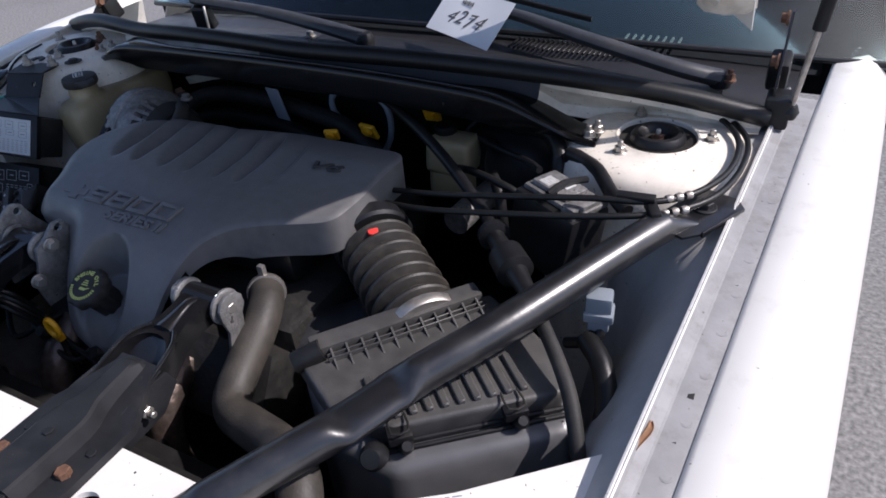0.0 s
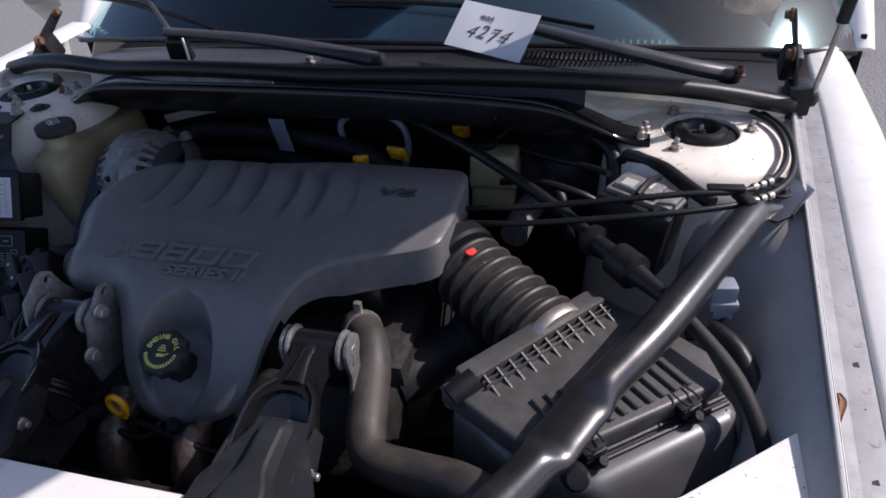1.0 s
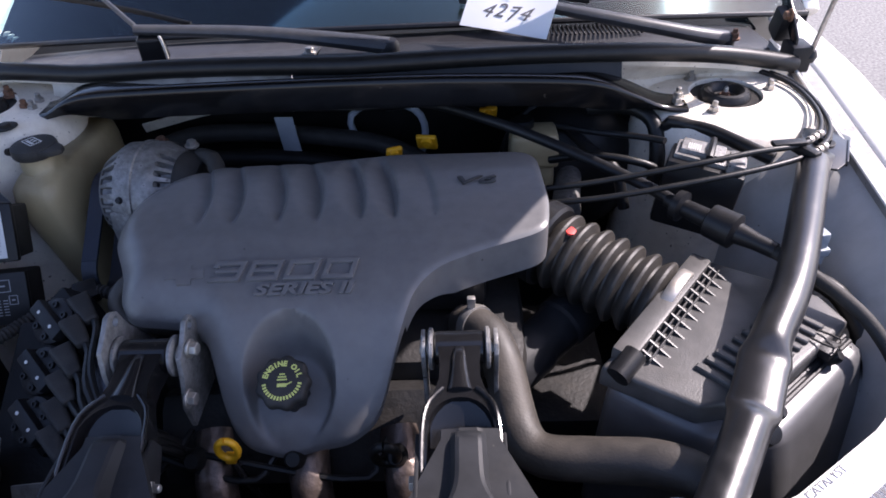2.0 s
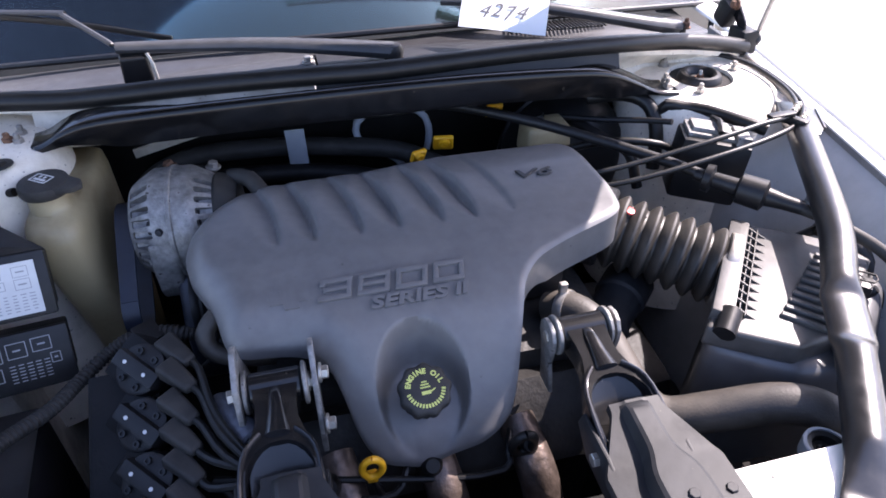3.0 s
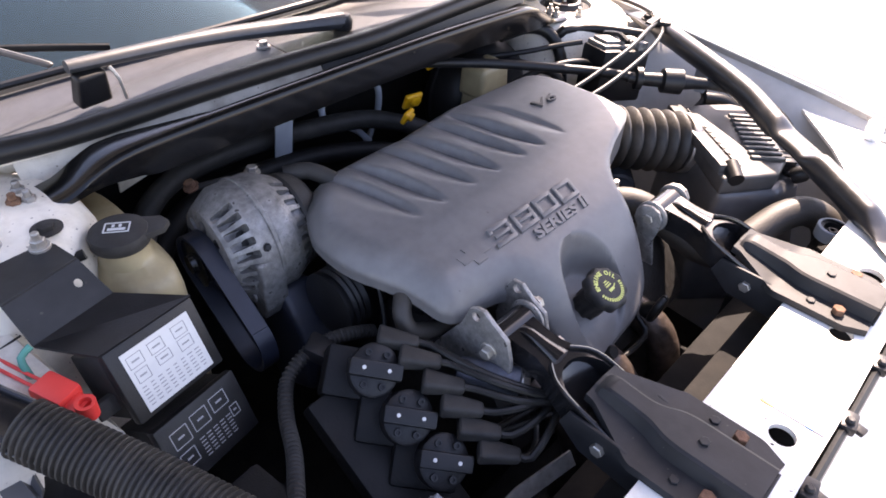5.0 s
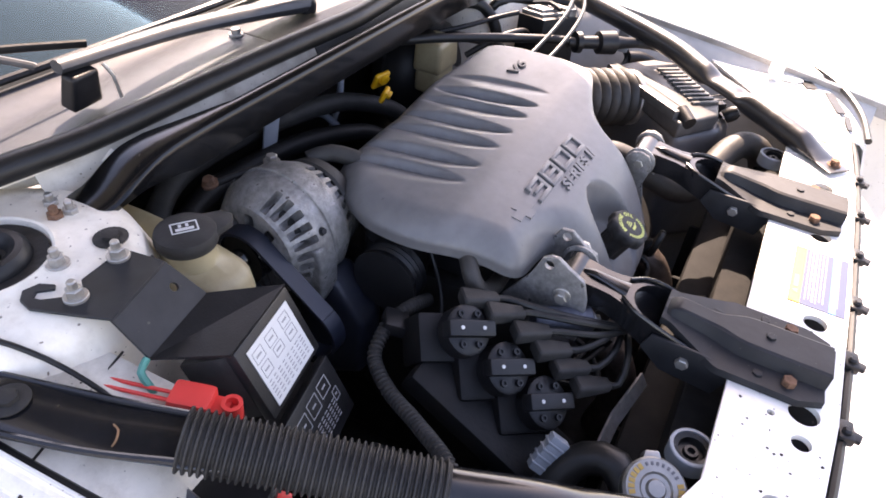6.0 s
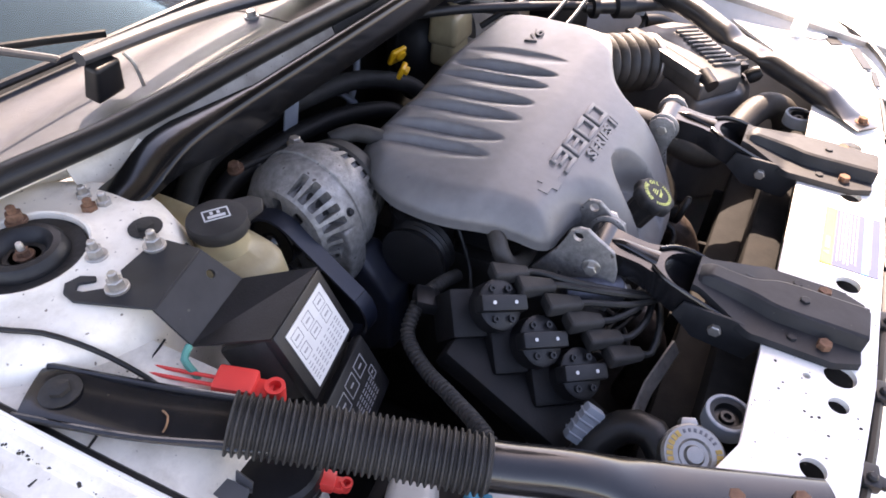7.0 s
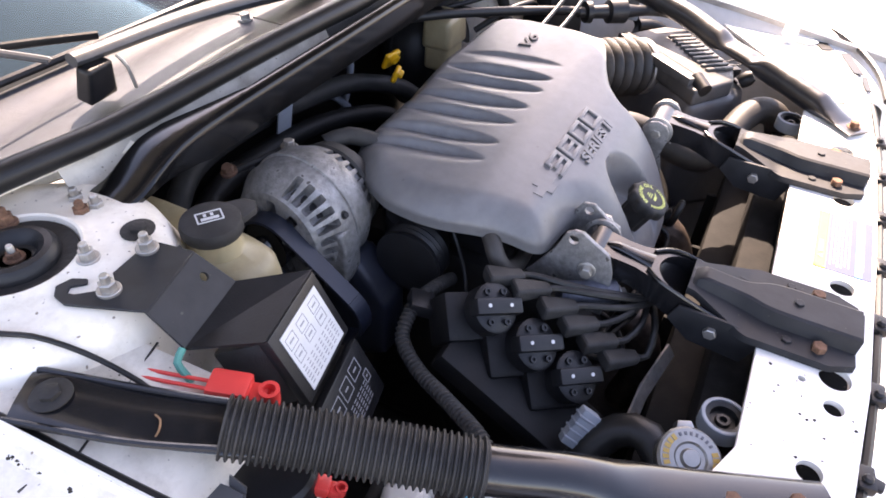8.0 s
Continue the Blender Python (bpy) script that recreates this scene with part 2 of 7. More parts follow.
def merge(bm, other, m=None):
    if m is not None:
        bmesh.ops.transform(other, matrix=m, verts=other.verts)
    me = bpy.data.meshes.new("tmp")
    other.to_mesh(me)
    other.free()
    bm.from_mesh(me)
    bpy.data.meshes.remove(me)
    return bm


def frame_of(origin, xdir, up=(0, 0, 1)):
    """A matrix at origin whose x runs along xdir and whose z is as near up as it can be."""
    x = Vector(xdir).normalized()
    y = Vector(up).cross(x)
    y.normalize()
    z = x.cross(y)
    m = Matrix((x, y, z)).transposed().to_4x4()
    m.translation = origin
    return m


def aim(origin, axis):
    """A matrix at origin whose z runs along axis."""
    m = Vector(axis).to_track_quat("Z", "Y").to_matrix().to_4x4()
    m.translation = origin
    return m


def box(bm, size, m=None, bevel=0.004, segs=2, taper=1.0, taper_y=None):
    o = B()
    bmesh.ops.create_cube(o, size=1.0)
    for v in o.verts:
        if v.co.z > 0:
            v.co.x *= taper
            v.co.y *= taper if taper_y is None else taper_y
        v.co = Vector((v.co.x * size[0], v.co.y * size[1], v.co.z * size[2]))
    if bevel:
        bmesh.ops.bevel(o, geom=o.edges[:], offset=bevel, segments=segs, affect="EDGES", profile=0.6)
    return merge(bm, o, m)


def prism(bm, poly, depth, m=None, bevel=0.0, segs=2):
    """A flat outline, pushed up by depth along its own z."""
    o = B()
    vs = [o.verts.new((p[0], p[1], 0)) for p in poly]
    f = o.faces.new(vs)
    r = bmesh.ops.extrude_face_region(o, geom=[f])
    bmesh.ops.translate(o, vec=(0, 0, depth), verts=[e for e in r["geom"] if isinstance(e, bmesh.types.BMVert)])
    if bevel:
        bmesh.ops.bevel(o, geom=o.edges[:], offset=bevel, segments=segs, affect="EDGES", profile=0.6)
    return merge(bm, o, m)


def lathe(bm, profile, m=None, seg=24, lobes=0, lobe_depth=0.0):
    """Radius and height pairs, turned about z."""
    o = B()
    rings = []
    for r, h in profile:
        ring = []
        for i in range(seg):
            a = 2 * math.pi * i / seg
            rr = max(r, 0.0) * (1 + lobe_depth * math.cos(lobes * a) if lobes else 1)
            ring.append(o.verts.new((rr * math.cos(a), rr * math.sin(a), h)))
        rings.append(ring)
    for a, b in zip(rings, rings[1:]):
        for i in range(seg):
            o.faces.new((a[i], a[(i + 1) % seg], b[(i + 1) % seg], b[i]))
    if profile[0][0] > 0:
        o.faces.new(rings[0][::-1])
    if profile[-1][0] > 0:
        o.faces.new(rings[-1])
    bmesh.ops.remove_doubles(o, verts=o.verts, dist=1e-6)
    return merge(bm, o, m)


def smooth_path(pts, step=0.012):
    pts = [Vector(p) for p in pts]
    if len(pts) < 3:
        n = max(1, int((pts[1] - pts[0]).length / step))
        return [pts[0].lerp(pts[1], i / n) for i in range(n + 1)]
    ext = [2 * pts[0] - pts[1]] + pts + [2 * pts[-1] - pts[-2]]
    out = []
    for i in range(1, len(ext) - 2):
        p0, p1, p2, p3 = ext[i - 1:i + 3]
        n = max(2, int((p2 - p1).length / step))
        for k in range(n):
            t = k / n
            out.append(0.5 * ((2 * p1) + (p2 - p0) * t + (2 * p0 - 5 * p1 + 4 * p2 - p3) * t * t + (3 * p1 - p0 - 3 * p2 + p3) * t ** 3))
    out.append(pts[-1])
    return out


def tube(bm, pts, r, seg=12, step=0.012, flat=None, raw=False):
    """A pipe along a smooth path. r: a radius or a function of 0..1; flat: function of 0..1 giving (width, height) factors."""
    path = [Vector(p) for p in pts] if raw else smooth_path(pts, step)
    n = len(path)
    t0 = (path[1] - path[0]).normalized()
    side = t0.cross(Vector((0, 0, 1)))
    if side.length < 1e-3:
        side = Vector((1, 0, 0))
    side.normalize()
    rings = []
    for i, p in enumerate(path):
        t = (path[min(i + 1, n - 1)] - path[max(i - 1, 0)]).normalized()
        side = (side - t * side.dot(t)).normalized()
        up = side.cross(t).normalized()
        u = i / (n - 1)
        rr = r(u) if callable(r) else r
        w, h = flat(u) if flat else (1, 1)
        rings.append([bm.verts.new(p + rr * (w * math.cos(2 * math.pi * k / seg) * side + h * math.sin(2 * math.pi * k / seg) * up)) for k in range(seg)])
    for a, b in zip(rings, rings[1:]):
        for k in range(seg):
            bm.faces.new((a[k], a[(k + 1) % seg], b[(k + 1) % seg], b[k]))
    bm.faces.new(rings[0][::-1])
    bm.faces.new(rings[-1])
    return bm


def corrugated(bm, pts, r, pitch=0.006, depth=0.12, seg=16):
    path = smooth_path(pts, pitch / 4)
    n = len(path)
    wave = (1.0, 1.0, 1 - depth, 1 - depth)
    return tube(bm, path, lambda u: r * wave[int(round(u * (n - 1))) % 4], seg, raw=True)


def sheet(bm, rows, thick=0.0, flip=False):
    """A skin over rows of points, thickened along its normals."""
    grid = [[bm.verts.new(p) for p in row] for row in rows]
    faces = []
    for a, b in zip(grid, grid[1:]):
        for i in range(len(a) - 1):
            faces.append(bm.faces.new((a[i], a[i + 1], b[i + 1], b[i])))
    if thick:
        bm.normal_update()
        bmesh.ops.solidify(bm, geom=faces, thickness=thick)
    return bm


def hexbolt_mesh(name, r, h, material_, washer=1.45, stud=0.0):
    bm = B()
    lathe(bm, [(r * washer, 0), (r * washer, h * 0.22), (r * washer * 0.93, h * 0.28)], seg=20)
    lathe(bm, [(r, h * 0.28), (r, h * 0.92), (r * 0.86, h)], seg=6)
    if stud:
        lathe(bm, [(r * 0.55, h * 0.9), (r * 0.55, h + stud * 0.85), (r * 0.42, h + stud)], seg=12)
    return finish(bm, material_, name, 30)


def lettering(name, body, size, depth, m, material_, parent, label="", spacing=1.0, shear=0.0, bevel=0.0, fat=0.0):
    cu = bpy.data.curves.new(name, "FONT")
    cu.body, cu.size, cu.extrude, cu.space_character, cu.shear, cu.bevel_depth = body, size, depth, spacing, shear, bevel
    cu.offset = fat
    cu.align_x, cu.align_y, cu.resolution_u = "CENTER", "CENTER", 3
    tmp = new("tmp", cu)
    dg = bpy.context.evaluated_depsgraph_get()
    me = bpy.data.meshes.new_from_object(tmp.evaluated_get(dg))
    bpy.data.objects.remove(tmp)
    bpy.data.curves.remove(cu)
    me.name = name
    me.transform(m)
    me.materials.clear()
    me.materials.append(material_)
    ob = new(name, me)
    if label:
        ob["label"] = label
    return adopt(ob, parent)


BOLT_RUST = hexbolt_mesh("bolt", 0.0075, 0.011, RUST)
BOLT_STEEL = hexbolt_mesh("bolt", 0.0075, 0.010, STEEL)
NUT_STUD = hexbolt_mesh("nut", 0.0075, 0.011, STEEL, 1.4, 0.008)
NUT_RUST = hexbolt_mesh("nut", 0.0080, 0.012, RUST, 1.3, 0.007)
NUT_CENTRE = hexbolt_mesh("nut", 0.0062, 0.008, RUST, 1.5, 0.003)
BOLT_BLACK = hexbolt_mesh("bolt", 0.0042, 0.006, BRACKET, 1.3)
BOLT_SMALL_RUST = hexbolt_mesh("bolt", 0.0085, 0.006, IRON, 1.9)
RIVET = hexbolt_mesh("rivet", 0.0056, 0.0055, BRACKET, 1.35)
CRUMB = material("dark_dirt", (0.03, 0.025, 0.02), 0.9, spread=0.4, scale=200, bump=0.3)
DRY_BROWN = material("brown_streak", (0.24, 0.12, 0.06), 0.8, spread=0.3, scale=120, bump=0.3)
PALE_PLASTIC = material("pale_grey_plastic", (0.46, 0.46, 0.43), 0.45, spread=0.06, scale=20, bump=0.05, dirt=(0.3, 0.27, 0.22), dirt_amount=0.3, dirt_scale=14)
CLEAR_CAP = material("frosted_cap_plastic", (0.70, 0.69, 0.66), 0.3, spread=0.05, bump=0.03)

# ---- the ground and the car's body
bm = B()
prism(bm, [(-200, -200), (200, -200), (200, 200), (-200, 200)], 0.3, Matrix.Translation((0, 0, -0.3)))
tagged(part("ground", bm, ASPHALT), "sunlit cracked grey asphalt of a parking lot", "ground", kind="structure")


def cut(bm, cutters):
    """Takes closed solids away from a solid."""
    a, c = bpy.data.meshes.new("a"), bpy.data.meshes.new("c")
    bm.to_mesh(a)
    bm.free()
    cutters.to_mesh(c)
    cutters.free()
    oa, oc = new("a", a), new("c", c)
    mod = oa.modifiers.new("cut", "BOOLEAN")
    mod.operation, mod.object, mod.solver = "DIFFERENCE", oc, "EXACT"
    dg = bpy.context.evaluated_depsgraph_get()
    me = bpy.data.meshes.new_from_object(oa.evaluated_get(dg))
    bpy.data.objects.remove(oa)
    bpy.data.objects.remove(oc)
    out = B()
    out.from_mesh(me)
    for m in (a, c, me):
        bpy.data.meshes.remove(m)
    return out


def rail_x(y):
    return 0.717 + 0.083 * y


def rail_z(y):
    return 0.90 + 0.075 * min(y, 0.1) - 0.03 * max(0.0, -0.55 - y)


def deck(p):
    """Raises the passenger deck towards the tower, along the last camera's rays to fit its view."""
    x, y, z = p
    w = min(1.0, max(0.0, (y + 0.42) / 0.34))
    w = w * w * (3 - 2 * w)
    return Vector((x - 0.1 * (x + 0.82) * w, y - 0.047 * w, z + 0.046 * w))


def settle(rows, side):
    return rows if side > 0 else [[deck(p) for p in row] for row in rows]


car = thing("car", "white saloon car with its hood raised, engine bay open", "car")
ys = [0.42 - i * 0.05 for i in range(29)]
for side in (1, -1):
    # outer fender skin, rounded over to the flank
    fw = 0.045 if side > 0 else 0.047
    rows = []
    for y in ys:
        xo, z = rail_x(y) + fw, rail_z(y)
        w = 0.100 - 0.02 * (y + 0.3)
        sec = [(xo, z - (0.008 if side > 0 else 0.012)), (xo + 0.001, z - 0.005), (xo + 0.006, z - 0.001), (xo + 0.05, z + 0.001), (xo + w * 0.75, z - 0.007), (xo + w, z - 0.034),
               (xo + w + 0.018, z - 0.11), (xo + w + 0.025, z - 0.3), (xo + w + 0.01, z - 0.6)]
        rows.append([(side * x, y, zz) for x, zz in sec])
    bm = B()
    sheet(bm, settle(rows, side), 0.0012 * side)
    part("fender", bm, PAINT, car, "white painted front fender", 60)
    if side < 0:
        # Thin grey tube laid on the skin for the shade of a body crease.
        bm = B()
        tube(bm, settle([[(side * (rail_x(y) + 0.109), y, rail_z(y) - 0.0016) for y in ys[3:]]], side)[0], 0.0009, 6, 0.05)
        part("crease", bm, FLANGE, car)
    # bolted flange beside the fender
    rows = []
    for y in ys[4:]:
        xi, z = rail_x(y), rail_z(y)
        sec = [(xi - 0.002, z - 0.02), (xi - 0.003, z + 0.008), (xi, z + 0.010), (xi + 0.004, z + 0.002), (xi + 0.014, z - 0.001), (xi + 0.016, z - 0.005), (xi + fw - 0.007, z - 0.006), (xi + fw - 0.0006, z - (0.0075 if side > 0 else 0.012))]
        rows.append([(side * x, y, zz) for x, zz in sec])
    bm = B()
    sheet(bm, settle(rows, side), 0.001 * side)
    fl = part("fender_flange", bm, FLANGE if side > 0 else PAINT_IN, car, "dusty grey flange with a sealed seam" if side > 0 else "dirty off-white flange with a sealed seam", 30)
    bm = B()
    tube(bm, settle([[(side * (rail_x(y) - 0.001), y, rail_z(y) + 0.008) for y in ys[5:27]]], side)[0], 0.0032, 8, 0.05)
    part("lip", bm, PAINT, fl, "white painted raised lip")
    for k in range(9):
        y = -0.52 + 0.062 * k
        at = (side * (rail_x(y) + 0.033), y, rail_z(y) - 0.0056)
        bm = B()
        lathe(bm, [(0.0070, 0.0), (0.0070, 0.0006), (0.0048, 0.0009), (0.0042, 0.0003), (0, 0.0003)], Matrix.Translation(at if side > 0 else deck(at)), 14)
        part("weld_dimple", bm, FLANGE if side > 0 else PAINT_IN, fl)
    # Thin dark plates laid on the flange for the shade inside its holes.
    for i, (y, w, l) in enumerate(((-0.10, 0.008, 0.006), (-0.18, 0.007, 0.006), (-0.255, 0.009, 0.008), (-0.315, 0.007, 0.007), (-0.42, 0.005, 0.016), (-0.48, 0.006, 0.010), (-0.56, 0.006, 0.012))):
        bm = B()
        p = [(-w / 2, -l / 2), (w / 2, -l / 2), (w / 2, l / 2), (-w / 2, l / 2)]
        if i == 4:
            p = [(-0.003, -0.011), (0.003, -0.011), (0.003, 0.003), (0.008, 0.004), (0.006, 0.011), (-0.006, 0.011), (-0.008, 0.004), (-0.003, 0.003)]
        at = (side * (rail_x(y) + 0.028), y, rail_z(y) - 0.0055)
        prism(bm, p, 0.0006, Matrix.Translation(at if side > 0 else deck(at)))
        part("slot", bm, IRON, fl)
    # inner wing panel below the flange; the driver side's shade is in its paint
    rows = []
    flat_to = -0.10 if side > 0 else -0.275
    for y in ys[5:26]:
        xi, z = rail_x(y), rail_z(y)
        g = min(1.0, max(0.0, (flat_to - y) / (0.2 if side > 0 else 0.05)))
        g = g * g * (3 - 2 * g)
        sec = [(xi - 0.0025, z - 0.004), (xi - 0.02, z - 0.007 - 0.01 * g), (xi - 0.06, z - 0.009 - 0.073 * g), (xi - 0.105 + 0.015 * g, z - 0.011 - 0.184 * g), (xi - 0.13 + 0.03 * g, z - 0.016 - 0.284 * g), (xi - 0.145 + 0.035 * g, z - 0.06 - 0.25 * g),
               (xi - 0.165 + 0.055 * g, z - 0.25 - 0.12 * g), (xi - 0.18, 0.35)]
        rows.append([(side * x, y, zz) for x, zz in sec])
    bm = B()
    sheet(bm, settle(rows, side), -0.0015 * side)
    part("inner_wing", bm, WING_SHADED if side > 0 else PAINT_IN, car, "dusty sheet steel inner wing", 50)
    # strut tower
    tx, ty, tz = (0.58, 0.0, 0.0) if side > 0 else (0.597, -0.049, 0.045)
    bm = B()
    lathe(bm, [(0.047, 0.862), (0.053, 0.868), (0.0545, 0.908), (0.0555, 0.9145), (0.058, 0.9155), (0.061, 0.9135), (0.100, 0.911), (0.118, 0.908), (0.132, 0.898), (0.142, 0.87), (0.155, 0.70), (0.165, 0.5)],
          Matrix.Translation((side * tx, ty, tz)), 48)
    bmesh.ops.delete(bm, geom=[f for f in bm.faces if len(f.verts) > 4], context="FACES_ONLY")
    tower = part("strut_tower", bm, PAINT_LIFTED, car, "white painted strut tower with an open top", 40)
    bm = B()
    lathe(bm, [(0.0515, 0.908), (0.0535, 0.909), (0.0528, 0.884), (0.040, 0.880), (0.0, 0.880)], Matrix.Translation((side * tx, ty + 0.002, tz)), 40)
    part("mount_cup", bm, IRON, tower, "dark cup inside the tower")
    bm = B()
    lathe(bm, [(0.0, 0.908), (0.014, 0.908), (0.017, 0.905), (0.0195, 0.909), (0.0225, 0.917), (0.028, 0.9205), (0.034, 0.9195), (0.0385, 0.914), (0.0405, 0.904), (0.0395, 0.882), (0.0, 0.881)], Matrix.Translation((side * tx, ty + 0.002, tz)), 40)
    part("strut_mount", bm, BLACK, tower, "black rubber strut mount ring")
    again("nut", NUT_CENTRE, tower, Matrix.Translation((side * tx, ty + 0.002, tz + 0.908)), "rusty centre nut")
    bm = B()
    lathe(bm, [(0.0035, 0.0), (0.0035, 0.012), (0.0025, 0.0135), (0.0, 0.0135)], Matrix.Translation((side * tx, ty + 0.002, tz + 0.910)), 12)
    part("stud", bm, STEEL, tower, "bright strut rod end")
    if side > 0:
        studs = [(0.58 + 0.073 * math.cos(radians(a)), 0.073 * math.sin(radians(a)), 0.911, NUT_STUD) for a in (122, 238, 8)]
    else:
        studs = [(*deck((x, y, 0.911)), nut) for x, y, nut in ((-0.540, -0.062, NUT_STUD), (-0.543, 0.043, NUT_RUST), (-0.655, 0.02, NUT_STUD))]
    for x, y, z, nut in studs:
        again("nut", nut, tower, Matrix.Translation((x, y, z)))

# radiator support: a pressed panel across the nose
half = [(0.0, -0.689), (0.385, -0.687), (0.44, -0.664), (0.54, -0.598), (0.652, -0.502), (0.672, -0.515), (0.668, -0.66), (0.60, -0.745), (0.45, -0.785), (0.25, -0.800), (0.0, -0.803)]
outline = half + [(-x, y) for x, y in half[-2:0:-1]]
RS = 0.838
bm = B()
prism(bm, outline[::-1], 0.007, Matrix.Translation((0, 0, RS - 0.007)), 0.002, 2)
holes = B()
for x, y, r in ((-0.253, -0.766, 0.016), (-0.294, -0.767, 0.010), (-0.381, -0.751, 0.012), (-0.101, -0.766, 0.014), (0.093, -0.759, 0.014), (0.232, -0.752, 0.016), (-0.27, -0.735, 0.004),
                (0.335, -0.725, 0.005), (0.40, -0.742, 0.007), (0.52, -0.66, 0.005)):
    lathe(holes, [(r, RS - 0.05), (r, RS + 0.05)], Matrix.Translation((x, y, 0)), 20)
bm = cut(bm, holes)
# Black box added under the panel so the holes look dark inside.
under = B()
box(under, (0.92, 0.095, 0.03), pose(0, -0.748, RS - 0.060), 0.004)
part("radiator_support", bm, PAINT, car, "white steel radiator support panel with punched holes", 35)
part("hole_backing", under, SLAB, car, "dark backing added under the nose panel to shade its holes")
# front skirt under the panel and bumper cover
rows = []
for i in range(25):
    x = -0.78 + i * 1.56 / 24
    yy = -0.80 + 0.22 * abs(x / 0.78) ** 3
    rows.append([(x, yy - 0.012, RS - 0.03), (x, yy - 0.020, RS - 0.09), (x, yy - 0.05, RS - 0.115), (x, yy - 0.13, RS - 0.14), (x, yy - 0.165, RS - 0.18), (x, yy - 0.18, RS - 0.4), (x, yy - 0.12, RS - 0.6)])
bm = B()
sheet(bm, rows, 0.003)
part("bumper_cover", bm, PAINT, car, "white painted bumper cover below the open hood", 50)
bm = B()
tube(bm, [(x, y - 0.006, RS - 0.012) for x, y in [(-p, q) for p, q in half[-1:-4:-1]][::-1] + half[-2:-5:-1]], 0.007, 8, 0.03, lambda u: (0.8, 1.2))
part("grille_seal", bm, RUBBER, car, "black rubber strip along the nose panel's edge")
for x in (-0.36, -0.25, -0.14, -0.03, 0.08, 0.19, 0.30):
    yy = float(np.interp(abs(x), [0.0, 0.25, 0.45], [-0.806, -0.803, -0.788]))
    bm = B()
    box(bm, (0.026, 0.016, 0.012), pose(x, yy - 0.004, RS - 0.006, 0, 0, 8), 0.003)
    box(bm, (0.012, 0.024, 0.006), pose(x + 0.004, yy - 0.010, RS - 0.010, 0, 0, -12), 0.002)
    lathe(bm, [(0.005, 0), (0.005, 0.004), (0.003, 0.006), (0, 0.006)], pose(x - 0.004, yy - 0.004, RS - 0.001), 10)
    part("grille_clip", bm, BLACK, car)

# the cowl's front edge, bowed forward in the middle
EDGE = [(0.0, -0.048, 1.004), (0.10, -0.041, 1.004), (0.2, -0.033, 1.003), (0.32, -0.022, 0.999), (0.42, -0.006, 0.990), (0.52, 0.021, 0.975), (0.60, 0.046, 0.958), (0.66, 0.063, 0.942), (0.708, 0.076, 0.928), (0.76, 0.092, 0.915)]


def edge_at(x):
    xs = [p[0] for p in EDGE]
    w = min(1.0, max(0.0, (-x - 0.40) / 0.28))
    w = w * w * (3 - 2 * w)
    return float(np.interp(abs(x), xs, [p[1] for p in EDGE])) - 0.020 * w, float(np.interp(abs(x), xs, [p[2] for p in EDGE])) + 0.036 * w


# firewall: dark ledge and insulation, white panels at the corners
for x0_, x1_, mat_, lab_ in ((-0.50, -0.10, DIRTY_LEDGE, "grimy white painted firewall ledge behind the brace"), (-0.098, 0.405, RUBBER, "black firewall ledge behind the brace")):
    rows = []
    for i in range(21):
        x = x0_ + (x1_ - x0_) * i / 20
        y, z = edge_at(x)
        rows.append([(x, y + 0.02, z - 0.006), (x, y - 0.003, z - 0.013), (x, y - 0.010, z - 0.030), (x, y - 0.022, z - 0.046), (x, y - 0.026, z - 0.060), (x, y - 0.018, z - 0.066), (x, y + 0.05, z - 0.085)])
    bm = B()
    sheet(bm, rows, 0.002)
    part("firewall_ledge", bm, mat_, car, lab_, 50)
bm = B()
sheet(bm, [[(-0.39, 0.030, 0.885), (-0.31, 0.030, 0.903), (-0.22, 0.030, 0.911)], [(-0.39, 0.036, 0.868), (-0.31, 0.036, 0.888), (-0.22, 0.036, 0.907)]], 0.003)
part("firewall_flange", bm, DIRTY_LEDGE, car, "white edge of the firewall panel")
for side in (1, -1):
    rows = []
    for i in range(0, 9):
        x = side * (0.42 + i * 0.036) if side < 0 else 0.385 + i * 0.0404
        y, z = edge_at(x)
        far = max(y + 0.012, 0.012 + 0.066 * min(1.0, max(0.0, i / 2.5)))
        rows.append([(x, y - 0.002, z - 0.010), (x, y + 0.001, z - 0.024), (x, 0.75 * y + 0.25 * far, 0.55 * z + 0.412), (x, 0.35 * y + 0.65 * far, 0.2 * z + 0.734), (x, far - 0.004, 0.916), (x, far - 0.012, 0.9085), (x, far - 0.022, 0.906)])
        fade = min(1.0, (i + 0.6) / 2.0)
        rows[-1] = [(px, py, rows[-1][0][2] - (rows[-1][0][2] - pz) * fade) for px, py, pz in rows[-1]]
        if side < 0:
            rows[-1] = [(px, min(py, rows[-1][1][1] + 0.05) - 0.012 * min(1.0, k / 4), min(pz + 0.040 * fade * min(1.0, k / 4), rows[-1][0][2] - 0.002 * k)) for k, (px, py, pz) in enumerate(rows[-1])]
    bm = B()
    sheet(bm, rows, 0.002)
    part("cowl_corner", bm, PAINT_LIFTED, car, "rust-stained white cowl corner panel", 50)
bm = B()
rows = []
for i in range(29):
    x = -0.68 + i * 1.36 / 28
    row = []
    for k in range(9):
        z = 0.93 - k * 0.07
        row.append((x, 0.065 + 0.03 * noise.noise((x * 6, z * 7, 1)) + 0.02 * k, z - 0.045 * (x / 0.7) ** 2))
    rows.append(row)
sheet(bm, rows, 0.004)
part("firewall_insulation", bm, RUBBER, car, "black insulation mat on the firewall", 60)

